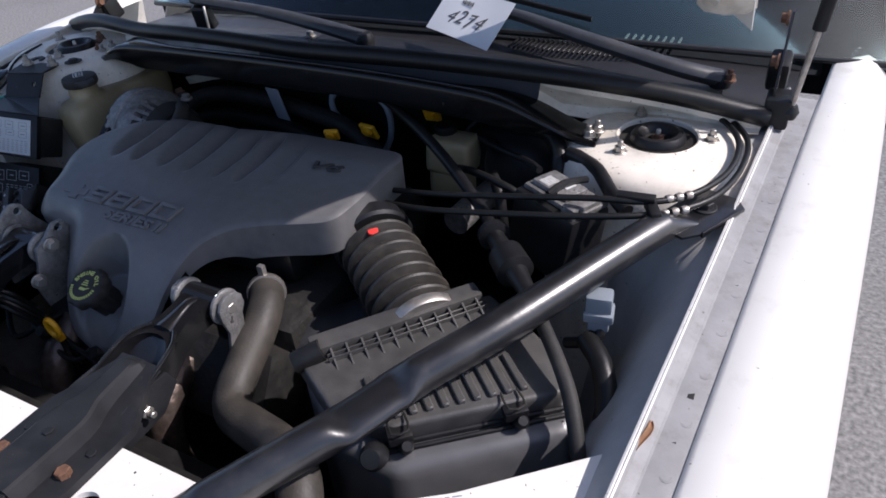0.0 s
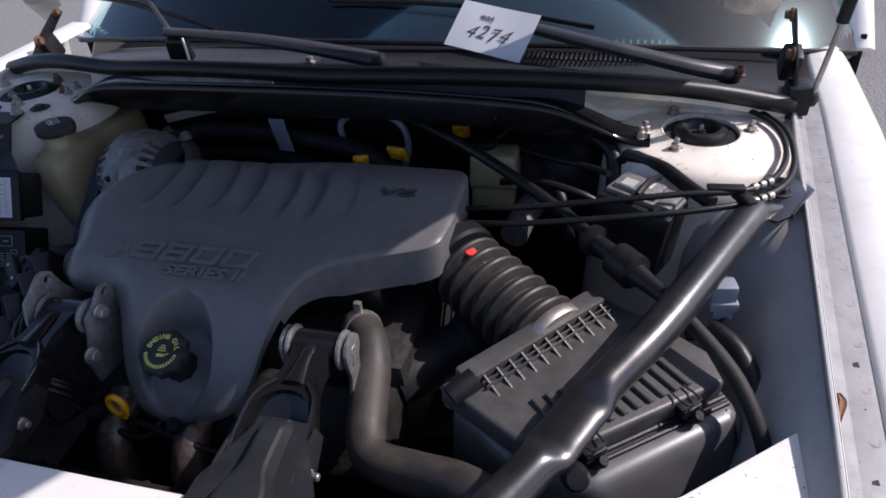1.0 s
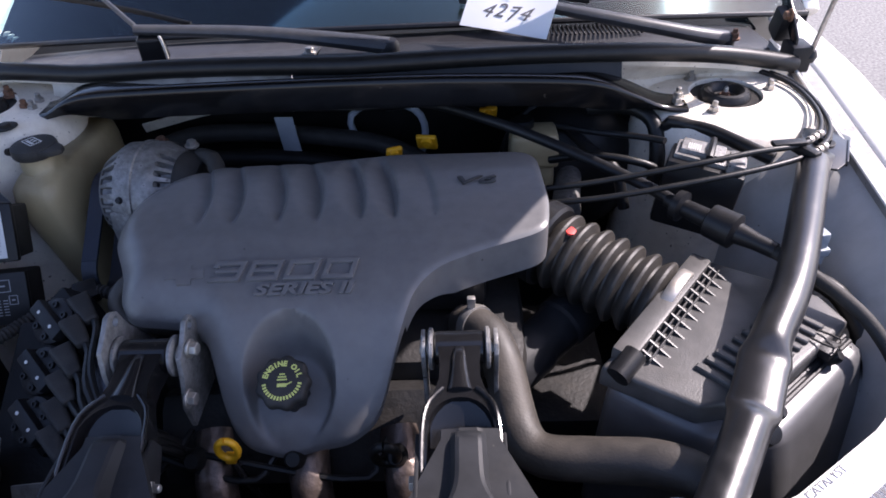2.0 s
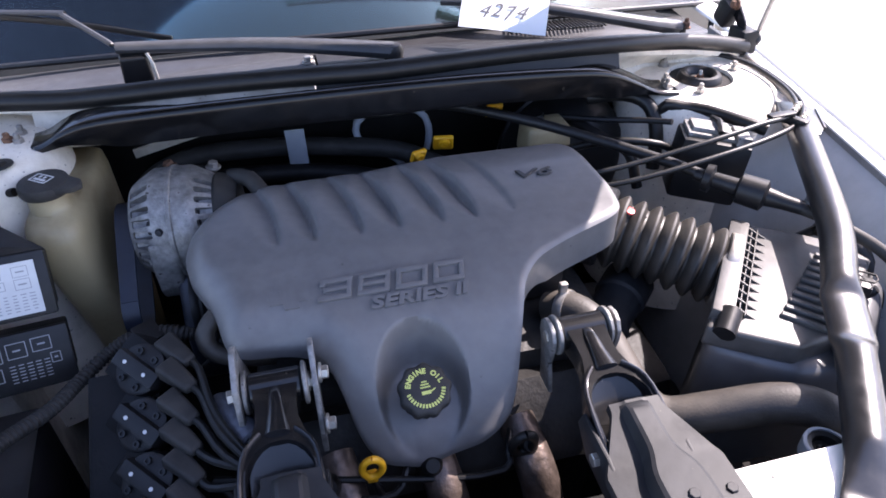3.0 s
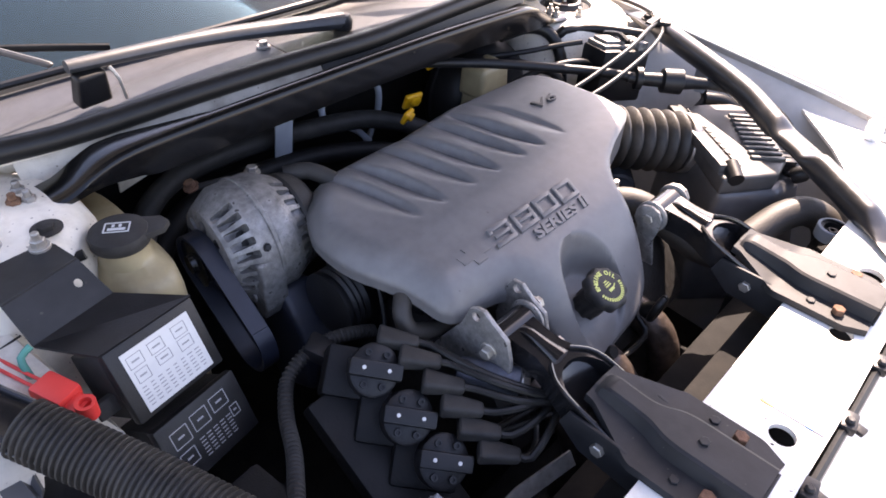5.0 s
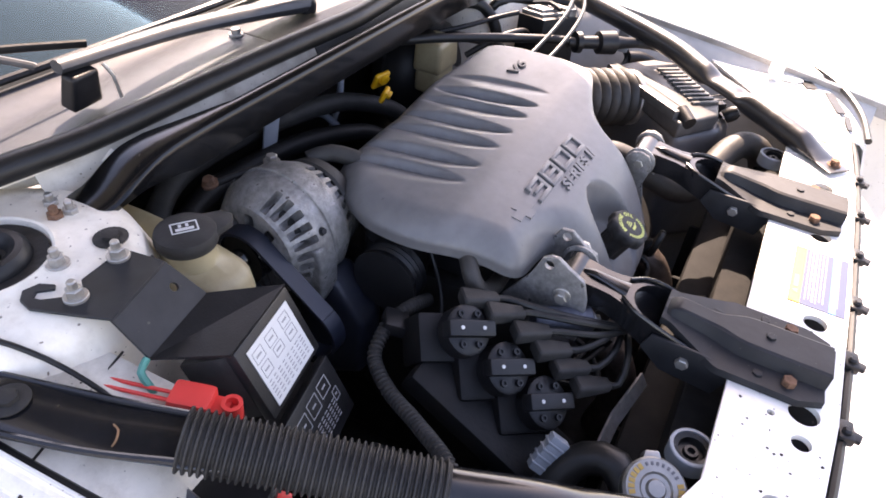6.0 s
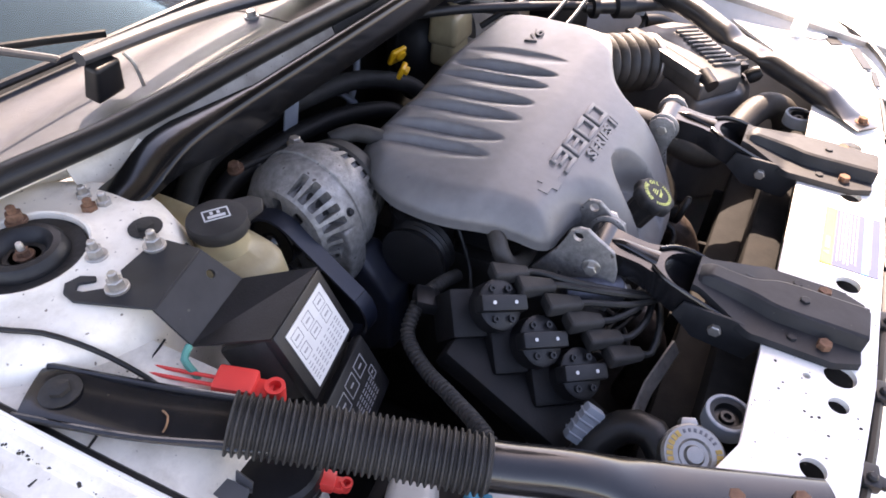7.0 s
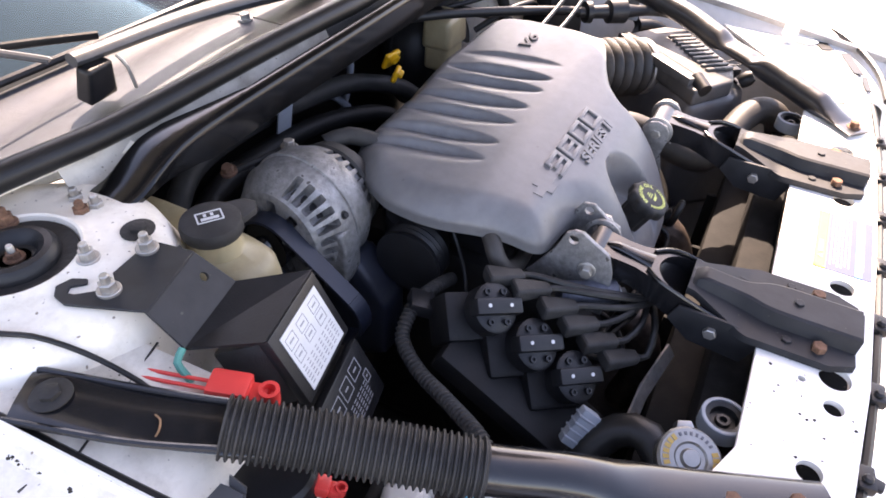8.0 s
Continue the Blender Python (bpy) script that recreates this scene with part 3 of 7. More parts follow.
# rubber weather seal along the cowl's front edge
seal = [(x, *edge_at(x)) for x in [-0.740 + i * 0.0727 for i in range(21)]]
sealob = thing("hood_seal", "black rubber hood seal along the cowl edge", "weather seal", (0, -0.07, 1.0))
bm = B()
tube(bm, seal, 0.0150, 14, 0.02, flat=lambda u: (1.05, 0.95))
part("bulb", bm, RUBBER, sealob)
bm = B()
tube(bm, [(x, y + 0.018, z - 0.004) for x, y, z in seal], 0.009, 10, 0.02)
part("carrier_strip", bm, RUBBER, sealob)

# cowl panel: passenger half coloured as sunlit, driver half as shaded
def glass_base(x):
    return 0.205 + 0.28 * x * x


cowl = thing("cowl", "weathered plastic cowl below the windscreen, sunlight painted into one half", "cowl panel", (0, 0.17, 0.95))


def cowl_point(x, v):
    drop = 0.055 * abs(x / 0.7) ** 2
    y0, z0 = edge_at(x)
    y = y0 + 0.018 + v * (glass_base(x) - y0 - 0.018)
    t = min(1.0, max(0.0, (y - y0 - 0.012) / 0.052))
    zf, zb = z0 - 0.002, 0.968 - drop - 0.010 * max(0.0, (y - 0.1) / 0.19)
    return (x, y, zf + (zb - zf) * (t * t * (3 - 2 * t)) - 0.010 * math.exp(-((y - 0.175) / 0.03) ** 2))


for x0_, x1_, mat_, lab_ in ((-0.745, -0.088, COWL_SUNLIT, "grey cowl half with sunlight put into its colour"), (-0.084, 0.745, COWL_SHADED, "cowl half with an air grille, shade put into its colour")):
    n = int((x1_ - x0_) / 0.02)
    bm = B()
    sheet(bm, [[cowl_point(x0_ + (x1_ - x0_) * i / n, k / 18) for k in range(19)] for i in range(n + 1)], 0.003)
    part("panel", bm, mat_, cowl, lab_, angle=50)
for k in range(26):
    x = 0.28 + k * 0.0085
    bm = B()
    box(bm, (0.0035, 0.055, 0.004), pose(x, glass_base(x) - 0.032, 0.968 - 0.055 * (x / 0.7) ** 2, -3), 0.0008, 1)
    part("grille_slat", bm, BLACK, cowl)
again("clip", BOLT_STEEL, cowl, Matrix.Translation((-0.099, 0.100, 0.970)), "bright metal clip")

# windscreen and what lies behind it
screen = thing("windscreen", "raked windscreen glass with a blue tint reflecting the sky", "windscreen", (0, 0.3, 0.95))
rows = []
for i in range(25):
    x = -0.89 + i * 1.78 / 24
    drop = 0.05 * (x / 0.7) ** 2
    rows.append([(x * (1 - 0.12 * v), glass_base(x) + 0.80 * v, 0.972 - drop + 0.47 * v + 0.03 * math.sin(v * math.pi)) for v in [k / 10 for k in range(11)]])
bm = B()
sheet(bm, rows, 0.005)
pane = part("pane", bm, GLASS, screen, angle=60)
pane.visible_shadow = False
bm = B()
tube(bm, [(r[0][0], r[0][1] - 0.004, r[0][2] + 0.003) for r in rows], 0.006, 8, 0.05)
part("edge_trim", bm, BLACK, screen)
dash = thing("dashboard", "dark dashboard behind the windscreen glass with a defroster vent", "dashboard", (0, 0.6, 0.9))
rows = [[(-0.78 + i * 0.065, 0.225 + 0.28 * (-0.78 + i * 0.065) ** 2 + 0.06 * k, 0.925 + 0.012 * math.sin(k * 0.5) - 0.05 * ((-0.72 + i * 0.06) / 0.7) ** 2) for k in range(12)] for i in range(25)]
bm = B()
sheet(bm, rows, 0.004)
part("panel", bm, CABIN_BLACK, dash)
for k in range(8):
    bm = B()
    box(bm, (0.004, 0.05, 0.004), pose(0.44 + k * 0.014, 0.36, 0.925), 0.0006, 1)
    part("vent_slat", bm, PALE_INK, dash)
# Dark sheets added to block the view of lit ground through the glass.
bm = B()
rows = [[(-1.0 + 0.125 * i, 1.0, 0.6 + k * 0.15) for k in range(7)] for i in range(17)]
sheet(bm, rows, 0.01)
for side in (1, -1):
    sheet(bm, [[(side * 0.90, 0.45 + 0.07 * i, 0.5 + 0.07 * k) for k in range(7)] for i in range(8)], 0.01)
tagged(part("cabin_backdrop", bm, CABIN_BLACK), "dark sheets added behind the glass to close the cabin", "interior", kind="structure")

# raised hood: skin, inner frame, hinge and gas strut
HOOD_EDGE = 0.672
HOOD_DIR = Vector((0, -0.669, 0.743))
HOOD_N = Vector((0, 0.743, 0.669))
HOOD_O = Vector((0, 0.135, 1.045))
hood = thing("hood", "white hood propped open over the engine bay", "hood", HOOD_O)


def hood_at(x, s, lift=0.0):
    w = 0.997 + 0.055 * min(1.0, max(0.0, (s - 0.50) / 0.08))
    s0 = 0.10 * (1 - min(1.0, abs(x) / HOOD_EDGE) ** 5)
    lift = lift + 0.075 * (1 - min(1.0, abs(x) / HOOD_EDGE) ** 3)
    s = s0 + s * (1.05 - s0) / 1.05
    p = HOOD_O + HOOD_DIR * s + HOOD_N * (lift + 0.03 * math.sin(math.pi * min(1, s / 1.05)) - 0.03 * (x / 0.7) ** 2)
    return (x * w, p.y, p.z)


bm = B()
sheet(bm, [[hood_at(HOOD_EDGE * (-1 + i / 20), k * 0.105, 0.012) for k in range(11)] for i in range(41)], 0.002)
part("skin", bm, PAINT, hood, angle=60)
bm = B()
for pts in ([(-0.635, 0.02), (-0.635, 1.02)], [(0.635, 0.02), (0.635, 1.02)], [(-0.63, 0.04), (0.63, 0.04)], [(-0.63, 1.0), (0.63, 1.0)], [(-0.6, 0.1), (0.3, 0.95)], [(0.6, 0.1), (-0.3, 0.95)]):
    n = 16
    tube(bm, [hood_at(pts[0][0] + (pts[1][0] - pts[0][0]) * i / n, pts[0][1] + (pts[1][1] - pts[0][1]) * i / n, 0.0) for i in range(n + 1)], 0.03, 8, 0.1, flat=lambda u: (1.3, 0.5))
part("inner_frame", bm, PAINT_IN, hood)
# Unseen black liner, added to cut the light thrown back into the bay.
bm = B()
sheet(bm, [[hood_at(0.585 * (-1 + i / 14), 0.07 + k * 0.115, -0.012 + 0.004 * noise.noise((i * 0.7, k * 0.9, 3))) for k in range(9)] for i in range(29)], 0.006)
part("liner", bm, BLACK_DUSTY, hood, "black liner added unseen under the hood to darken the bay", 60)
for side in (1, -1):
    bm = B()
    prism(bm, [(0.045, 0.0), (0.075, 0.005), (0.070, 0.055), (0.035, 0.085), (-0.04, 0.130), (-0.055, 0.115), (0.015, 0.07), (0.048, 0.045)], 0.004, Matrix(((0, 0, 1, side * 0.715), (-1, 0, 0, 0.16), (0, 1, 0, 0.91), (0, 0, 0, 1))), 0.001)
    hinge = part("hinge", bm, BLACK_METAL, hood, "black steel hood hinge")
    for y, z in ((0.100, 0.925), (0.125, 0.992), (0.195, 1.032)):
        again("bolt", BOLT_RUST if z > 0.95 else BOLT_STEEL, hinge, aim((side * 0.713, y, z), (-side, 0, 0)))
    bm = B()
    box(bm, (0.035, 0.05, 0.045), pose(side * 0.725, 0.10, 0.932), 0.006)
    box(bm, (0.03, 0.04, 0.05), pose(side * 0.715, 0.15, 0.97, 20), 0.008)
    part("hinge_foot", bm, BLACK, hood)

# windscreen pillars, doors, and dark sheets added below to block the sunlit ground
for side in (1, -1):
    bm = B()
    tube(bm, [(side * 0.905, 0.46, 0.88), (side * 0.885, 0.60, 1.02), (side * 0.78, 1.14, 1.42)], 0.03, 10, 0.05)
    part("pillar", bm, PAINT, car)
    rows = []
    for i in range(8):
        y = 0.425 + i * 0.12
        rows.append([(side * 0.76, y, 0.93), (side * 0.83, y, 0.92), (side * 0.875, y, 0.85), (side * 0.90, y, 0.6), (side * 0.88, y, 0.3)])
    bm = B()
    sheet(bm, rows, 0.004)
    part("door_skin", bm, PAINT, car)
bm = B()
box(bm, (1.36, 1.40, 0.02), pose(0, -0.15, 0.36), 0.004)
part("splash_tray", bm, IRON, car, "dark tray added below the engine to hide the lit ground")
for side in (1, -1):
    bm = B()
    box(bm, (0.02, 1.0, 0.22), pose(side * 0.68, -0.35, 0.482), 0.004)
    part("splash_shield", bm, IRON, car, "dark side sheet added below the wing to hide the lit ground")

gas = thing("gas_strut", "black gas strut holding the hood open beside the fender", "gas strut", (0.74, 0.07, 0.93))
bm = B()
tube(bm, [(0.742, 0.085, 0.938), (0.752, 0.07, 1.06)], 0.004, 12)
part("rod", bm, STEEL, gas, "dark steel rod")
bm = B()
tube(bm, [(0.752, 0.0702, 1.058), (0.762, 0.055, 1.2)], 0.009, 14)
part("cylinder", bm, BLACK, gas)
bm = B()
lathe(bm, [(0.0, -0.012), (0.008, -0.010), (0.012, 0), (0.008, 0.010), (0, 0.012)], pose(0.742, 0.085, 0.936), 16)
part("ball_socket", bm, BLACK, gas)

# dark seam strip beside the passenger deck, and the deck's pressed seam
bm = B()
tube(bm, [deck((-rail_x(y) + 0.007, y, rail_z(y) - 0.0035)) for y in (-0.06, -0.12, -0.2, -0.28, -0.34)], 0.0062, 8, 0.03, lambda u: (1.0, 0.6))
part("seam_strip", bm, RUBBER, car)
bm = B()
box(bm, (0.115, 0.0016, 0.0015), frame_of(deck((-0.628, -0.177, rail_z(-0.177) - 0.0082)), (-0.109, -0.032, 0.004)), 0)
part("deck_seam", bm, IRON, car)

# printed notices on the nose panel
notice = thing("caution_label", "caution sticker with an orange header and navy text block", "label", (-0.005, -0.75, RS))
bm = B()
box(bm, (0.125, 0.066, 0.0006), pose(-0.012, -0.764, RS + 0.0006), 0)
sheet_ = part("sticker", bm, NAVY_INK, notice, "navy printed block")
bm = B()
box(bm, (0.125, 0.014, 0.0004), pose(-0.012, -0.7375, RS + 0.0012), 0)
part("header", bm, ORANGE_INK, sheet_, "orange header bar")
bm = B()
box(bm, (0.125, 0.008, 0.0004), pose(-0.012, -0.782, RS + 0.0012), 0)
part("blue_bar", bm, BLUE_INK, sheet_, "bright blue bar")
rng = random.Random(11)
for r in range(7):
    x = 0.046
    y = -0.7495 - r * 0.0042 - (0.012 if r == 6 else 0)
    bm = B()
    while x > -0.06:
        l_ = 0.004 + 0.008 * rng.random()
        box(bm, (l_, 0.0015 if r != 2 else 0.0024, 0.0003), pose(x - l_ / 2, y, RS + 0.0012), 0)
        x -= l_ + 0.002
    part("print_line", bm, PALE_INK, sheet_)
bm = B()
prism(bm, [(-0.004, -0.003), (0.004, -0.003), (0, 0.0045)], 0.0004, pose(-0.052, -0.7375, RS + 0.0013))
box(bm, (0.026, 0.005, 0.0004), pose(-0.030, -0.7375, RS + 0.0015), 0)
part("header_print", bm, INK, sheet_)

emis = thing("notice_sticker", "clear sticker with black printed lines on white paint", "label", (0.505, -0.64, RS))
em = frame_of((0.496, -0.655, RS + 0.0008), (0.84, 0.55, 0))
bm = B()
box(bm, (0.140, 0.046, 0.0005), em @ pose(0.008, -0.004, 0), 0)
film_ = part("sheet", bm, PAPER, emis, "white sticker film")
lettering("writing", "CATALYST", 0.0115, 0.0001, em @ pose(-0.022, 0.016, 0.0008), INK, film_, "black printed word")
rng = random.Random(5)
for r, (x0_, x1_) in enumerate(((-0.05, 0.012), (-0.05, 0.02), (-0.055, 0.015), (0.03, 0.07), (0.034, 0.07), (0.03, 0.072), (-0.05, 0.0))):
    bm = B()
    x, y = x0_, (0.008 - 0.006 * r if r < 3 else 0.018 - 0.008 * (r - 3))
    while x < x1_:
        l_ = 0.003 + 0.006 * rng.random()
        box(bm, (l_, 0.0012, 0.0002), em @ pose(x + l_ / 2, y, 0.0008), 0)
        x += l_ + 0.0025
    part("print_line", bm, PALE_INK, film_)
for k in range(16):
    bm = B()
    box(bm, (0.0008 + 0.0010 * (k * 7 % 3), 0.010, 0.0002), em @ pose(-0.02 + 0.0028 * k, -0.018, 0.0008), 0)
    part("bar", bm, INK, film_)

# headlamp corners at both ends of the nose panel
for side in (1, -1):
    lamp = thing("headlamp", "headlamp housing behind the nose panel with a frosted adjuster", "headlamp", (side * 0.66, -0.68, 0.82), "headlamps")
    bm = B()
    rows = []
    for i in range(13):
        t = i / 12
        x = side * (0.44 + 0.34 * t)
        y = -0.815 + 0.20 * t ** 2.2
        rows.append([(x, y + 0.05, 0.834), (x, y + 0.012, 0.835), (x, y, 0.826), (x, y - 0.02, 0.76), (x, y - 0.01, 0.68)])
    sheet(bm, rows, 0.004)
    part("lens", bm, CLEAR_CAP, lamp, "hazy plastic lens")
    bm = B()
    tube(bm, [(side * x, y, 0.842) for x, y in ((0.44, -0.812), (0.54, -0.800), (0.63, -0.772), (0.70, -0.735), (0.755, -0.680), (0.79, -0.62))], 0.006, 8, 0.02)
    part("gasket", bm, RUBBER, lamp)
    bm = B()
    lathe(bm, [(0.010, 0.0), (0.010, 0.012), (0.014, 0.014), (0.014, 0.030), (0.010, 0.034), (0.004, 0.035), (0.0, 0.035)], pose(side * 0.622, -0.632, RS + 0.001), 20)
    part("adjuster", bm, CLEAR_CAP, lamp, "frosted white adjuster knob")
    # Flat dark plates on the panel for the shade in its gaps.
    for x, y, w_, h_, a in ((0.655, -0.692, 0.075, 0.024, -25), (0.580, -0.752, 0.090, 0.018, -18), (0.50, -0.779, 0.06, 0.010, -8)):
        bm = B()
        box(bm, (w_, h_, 0.002), pose(side * x, y, RS + 0.0012, 0, 0, side * a * -1), 0.0008, 1)
        part("slot", bm, RUBBER, lamp)
    bm = B()
    prism(bm, [(-0.03, -0.02), (0.03, -0.02), (0.036, 0.0), (0.02, 0.022), (-0.02, 0.022), (-0.036, 0.0)], 0.004, pose(side * 0.655, -0.655, RS + 0.001, 0, 0, side * 35), 0.0015)
    part("tab", bm, PAINT, lamp)

# ---- engine cover
def poly_smooth(pts, radius_steps=3, step=0.004):
    pts = [Vector(p) for p in pts]
    out = []
    for i, p in enumerate(pts):
        q = pts[(i + 1) % len(pts)]
        n = max(1, int((q - p).length / step))
        out += [p.lerp(q, k / n) for k in range(n)]
    for _ in range(radius_steps):
        out = [(out[i - 1] + out[i] * 2 + out[(i + 1) % len(out)]) / 4 for i in range(len(out))]
    return out


COVER_OUT = poly_smooth([(-0.190, -0.156), (-0.10, -0.152), (0.245, -0.160), (0.258, -0.18), (0.262, -0.30), (0.256, -0.352), (0.235, -0.362), (0.17, -0.383), (0.125, -0.402), (0.098, -0.428), (0.082, -0.470),
                         (0.068, -0.505), (0.055, -0.532), (0.02, -0.545), (-0.06, -0.546), (-0.10, -0.540), (-0.120, -0.52), (-0.130, -0.49), (-0.142, -0.462), (-0.165, -0.448), (-0.20, -0.443), (-0.236, -0.441), (-0.250, -0.428),
                         (-0.256, -0.39), (-0.270, -0.362), (-0.284, -0.337), (-0.291, -0.300), (-0.287, -0.252), (-0.262, -0.206), (-0.226, -0.168)], 14)
ZPROF = [(-0.60, 0.70), (-0.56, 0.757), (-0.53, 0.797), (-0.495, 0.848), (-0.47, 0.873), (-0.45, 0.886), (-0.41, 0.9005), (-0.36, 0.9125), (-0.345, 0.9155), (-0.30, 0.9178), (-0.22, 0.918), (-0.16, 0.912)]


def cover_z(x, y):
    for (y0, z0), (y1, z1) in zip(ZPROF, ZPROF[1:]):
        if y <= y1:
            t = min(1, max(0, (y - y0) / (y1 - y0)))
            return z0 + (z1 - z0) * t
    return ZPROF[-1][1]


ZS = [-0.60 + i * 0.004 for i in range(112)]
ZV = [cover_z(0, y) for y in ZS]
for _ in range(4):
    ZV = [ZV[0]] + [(ZV[i - 1] + 2 * ZV[i] + ZV[i + 1]) / 4 for i in range(1, len(ZV) - 1)] + [ZV[-1]]
ON = np.array([(p.x, p.y) for p in COVER_OUT])
SLOTS = [(-0.196, 0.8), (-0.152, 1.0), (-0.095, 0.9), (-0.047, 1.0), (0.008, 0.9), (0.050, 1.0), (0.100, 0.35)]


def edge_distance(x, y):
    a, b = ON, np.roll(ON, -1, axis=0)
    p = np.array((x, y))
    ab, ap = b - a, p - a
    t = np.clip((ap * ab).sum(1) / (ab * ab).sum(1), 0, 1)
    q = a + ab * t[:, None]
    d = np.hypot(*(p - q).T)
    i = int(d.argmin())
    cross = ((a[:, 1] > y) != (b[:, 1] > y)) & (x < ab[:, 0] * (y - a[:, 1]) / np.where(ab[:, 1] == 0, 1e-9, ab[:, 1]) + a[:, 0])
    return (d[i] if cross.sum() % 2 else -d[i]), q[i]


def cover_surface(x, y, d):
    z = float(np.interp(y, ZS, ZV))
    # hollow round the filler cap
    hy = (y + 0.502) / 0.050
    hx = (x + 0.043) / (0.052 - 0.007 * hy)
    q = hx * hx + hy * hy
    if q < 1:
        e = min(1.0, (1 - q) * 2.6)
        floor_z = 0.797 + 0.55 * (y + 0.50)
        z += (min(z - 0.004, floor_z) - z) * e * e * (3 - 2 * e)
    # pressed flutes on the top
    for sx, amp in SLOTS:
        v = (y + 0.248) / 0.080
        if abs(v) < 1:
            wall = sx + 0.010 - 0.016 * v - 0.010 * v * v
            reach = 0.036 * (1 - v * v) ** 0.8 + 0.003
            u = (x - wall) / reach
            if -1 < u <= 0:
                z -= amp * 0.0155 * (1 - v * v) ** 0.8 * (1 + u) ** 1.5
            elif 0 < x - wall < 0.0072:
                q = 1 - (x - wall) / 0.0072
                z -= amp * 0.0155 * (1 - v * v) ** 0.8 * q * q * (3 - 2 * q)
    left = min(1.0, max(0.0, (0.06 - x) / 0.12))
    r = 0.010 + 0.028 * left
    if d < r:
        z -= r * (0.35 + 0.30 * left) * (1 - d / r) ** 2.4
    return z


cover = thing("engine_cover", "dull grey moulded plastic engine cover with raised lettering", "engine cover", (0, -0.35, 0.88))
bm = B()
STEP = 0.0023
grid = {}
nx, ny = int(0.60 / STEP), int(0.42 / STEP)
for i in range(nx):
    for j in range(ny):
        x, y = -0.32 + i * STEP, -0.572 + j * STEP
        d, q = edge_distance(x, y)
        if d > -STEP * 0.75:
            if d < STEP * 0.4:
                x, y, d = q[0], q[1], 0.0
            grid[i, j] = bm.verts.new((x, y, cover_surface(x, y, d)))
for (i, j) in list(grid):
    c = [grid.get(k) for k in ((i, j), (i + 1, j), (i + 1, j + 1), (i, j + 1))]
    if all(c):
        bm.faces.new(c)
bmesh.ops.remove_doubles(bm, verts=bm.verts, dist=0.0006)
bmesh.ops.delete(bm, geom=[v for v in bm.verts if not v.link_faces], context="VERTS")
bmesh.ops.dissolve_degenerate(bm, dist=0.0003, edges=bm.edges)
rim = [e for e in bm.edges if e.is_boundary]
for v in {v for e in rim for v in e.verts}:
    d, q = edge_distance(v.co.x, v.co.y)
    v.co = (q[0], q[1], cover_surface(q[0], q[1], 0.0))
bmesh.ops.remove_doubles(bm, verts=bm.verts, dist=0.0005)
edge_verts = {v for e in bm.edges if e.is_boundary for v in e.verts}
flute_verts = [v for v in bm.verts if v not in edge_verts and -0.335 < v.co.y < -0.165]
for _ in range(2):
    bmesh.ops.smooth_vert(bm, verts=flute_verts, factor=0.5, use_axis_z=True)
rim = [e for e in bm.edges if e.is_boundary]
for depth in (0.004, 0.5, 0.5):
    r = bmesh.ops.extrude_edge_only(bm, edges=rim)
    vs = [g for g in r["geom"] if isinstance(g, bmesh.types.BMVert)]
    for v in vs:
        full = 0.010 + 0.036 * min(1.0, max(0.0, (v.co.x - 0.06) / 0.08))
        full *= 1.0 if v.co.y > -0.46 else 0.5
        v.co.z -= depth if depth < 0.01 else depth * full
    rim = [g for g in r["geom"] if isinstance(g, bmesh.types.BMEdge) and g.is_boundary]
part("shell", bm, COVER, cover, angle=42)


def on_cover(x, y, lift=0.0):
    dz = (float(np.interp(y + 0.01, ZS, ZV)) - float(np.interp(y - 0.01, ZS, ZV))) / 0.02
    m = frame_of((x, y, float(np.interp(y, ZS, ZV)) + lift), (1, 0, 0), Vector((0, -dz, 1)))
    return m


STROKES = {"3": "tmbcr", "8": "tmblr", "0": "tblr"}
for k, ch in enumerate("3800"):
    bm = B()
    w_, h_, s_ = 0.0370, 0.0285, 0.0062
    spans = {"t": (0, h_ / 2 - s_ / 2, w_, s_), "b": (0, -h_ / 2 + s_ / 2, w_, s_), "m": (0, 0, w_ - s_ * 1.6, s_ * 0.85),
             "l": (-w_ / 2 + s_ / 2, 0, s_, h_ - 1.6 * s_), "r": (w_ / 2 - s_ / 2, 0, s_, h_ - 1.6 * s_), "c": (-w_ / 2 + s_ / 2, h_ / 2 - s_, s_, s_)}
    slant = Matrix(((1, 0.22, 0, 0), (0, 1, 0, 0), (0, 0, 1, 0), (0, 0, 0, 1)))
    mk = on_cover(-0.1205 + 0.0437 * k, -0.4065) @ slant
    for key in STROKES[ch]:
        x, y, lx, ly = spans[key]
        box(bm, (lx, ly, 0.0062), mk @ pose(x, y, 0.0005), 0.0012, 2)
    part("numeral", bm, COVER, cover, "raised numeral in the cover's grey plastic")
lettering("lettering", "SERIES II", 0.025, 0.0028, on_cover(-0.030, -0.4315) @ Matrix.Diagonal((1.26, 0.82, 1, 1)), COVER, cover, "raised letters in the cover's grey plastic", 1.0, 0.2, 0.0004, 0.0006)
lettering("lettering", "V6", 0.034, 0.0026, on_cover(0.168, -0.250) @ Matrix.Diagonal((1.5, 0.75, 1, 1)), MARK, cover, "dark raised letters", 1.0, 0.25, 0.0005)
bm = B()
prism(bm, [(-0.022, -0.006), (-0.008, -0.006), (-0.006, -0.013), (0.010, -0.013), (0.010, -0.006), (0.024, -0.006), (0.022, 0.006), (0.008, 0.006), (0.006, 0.013), (-0.010, 0.013), (-0.009, 0.006), (-0.024, 0.006)], 0.002)
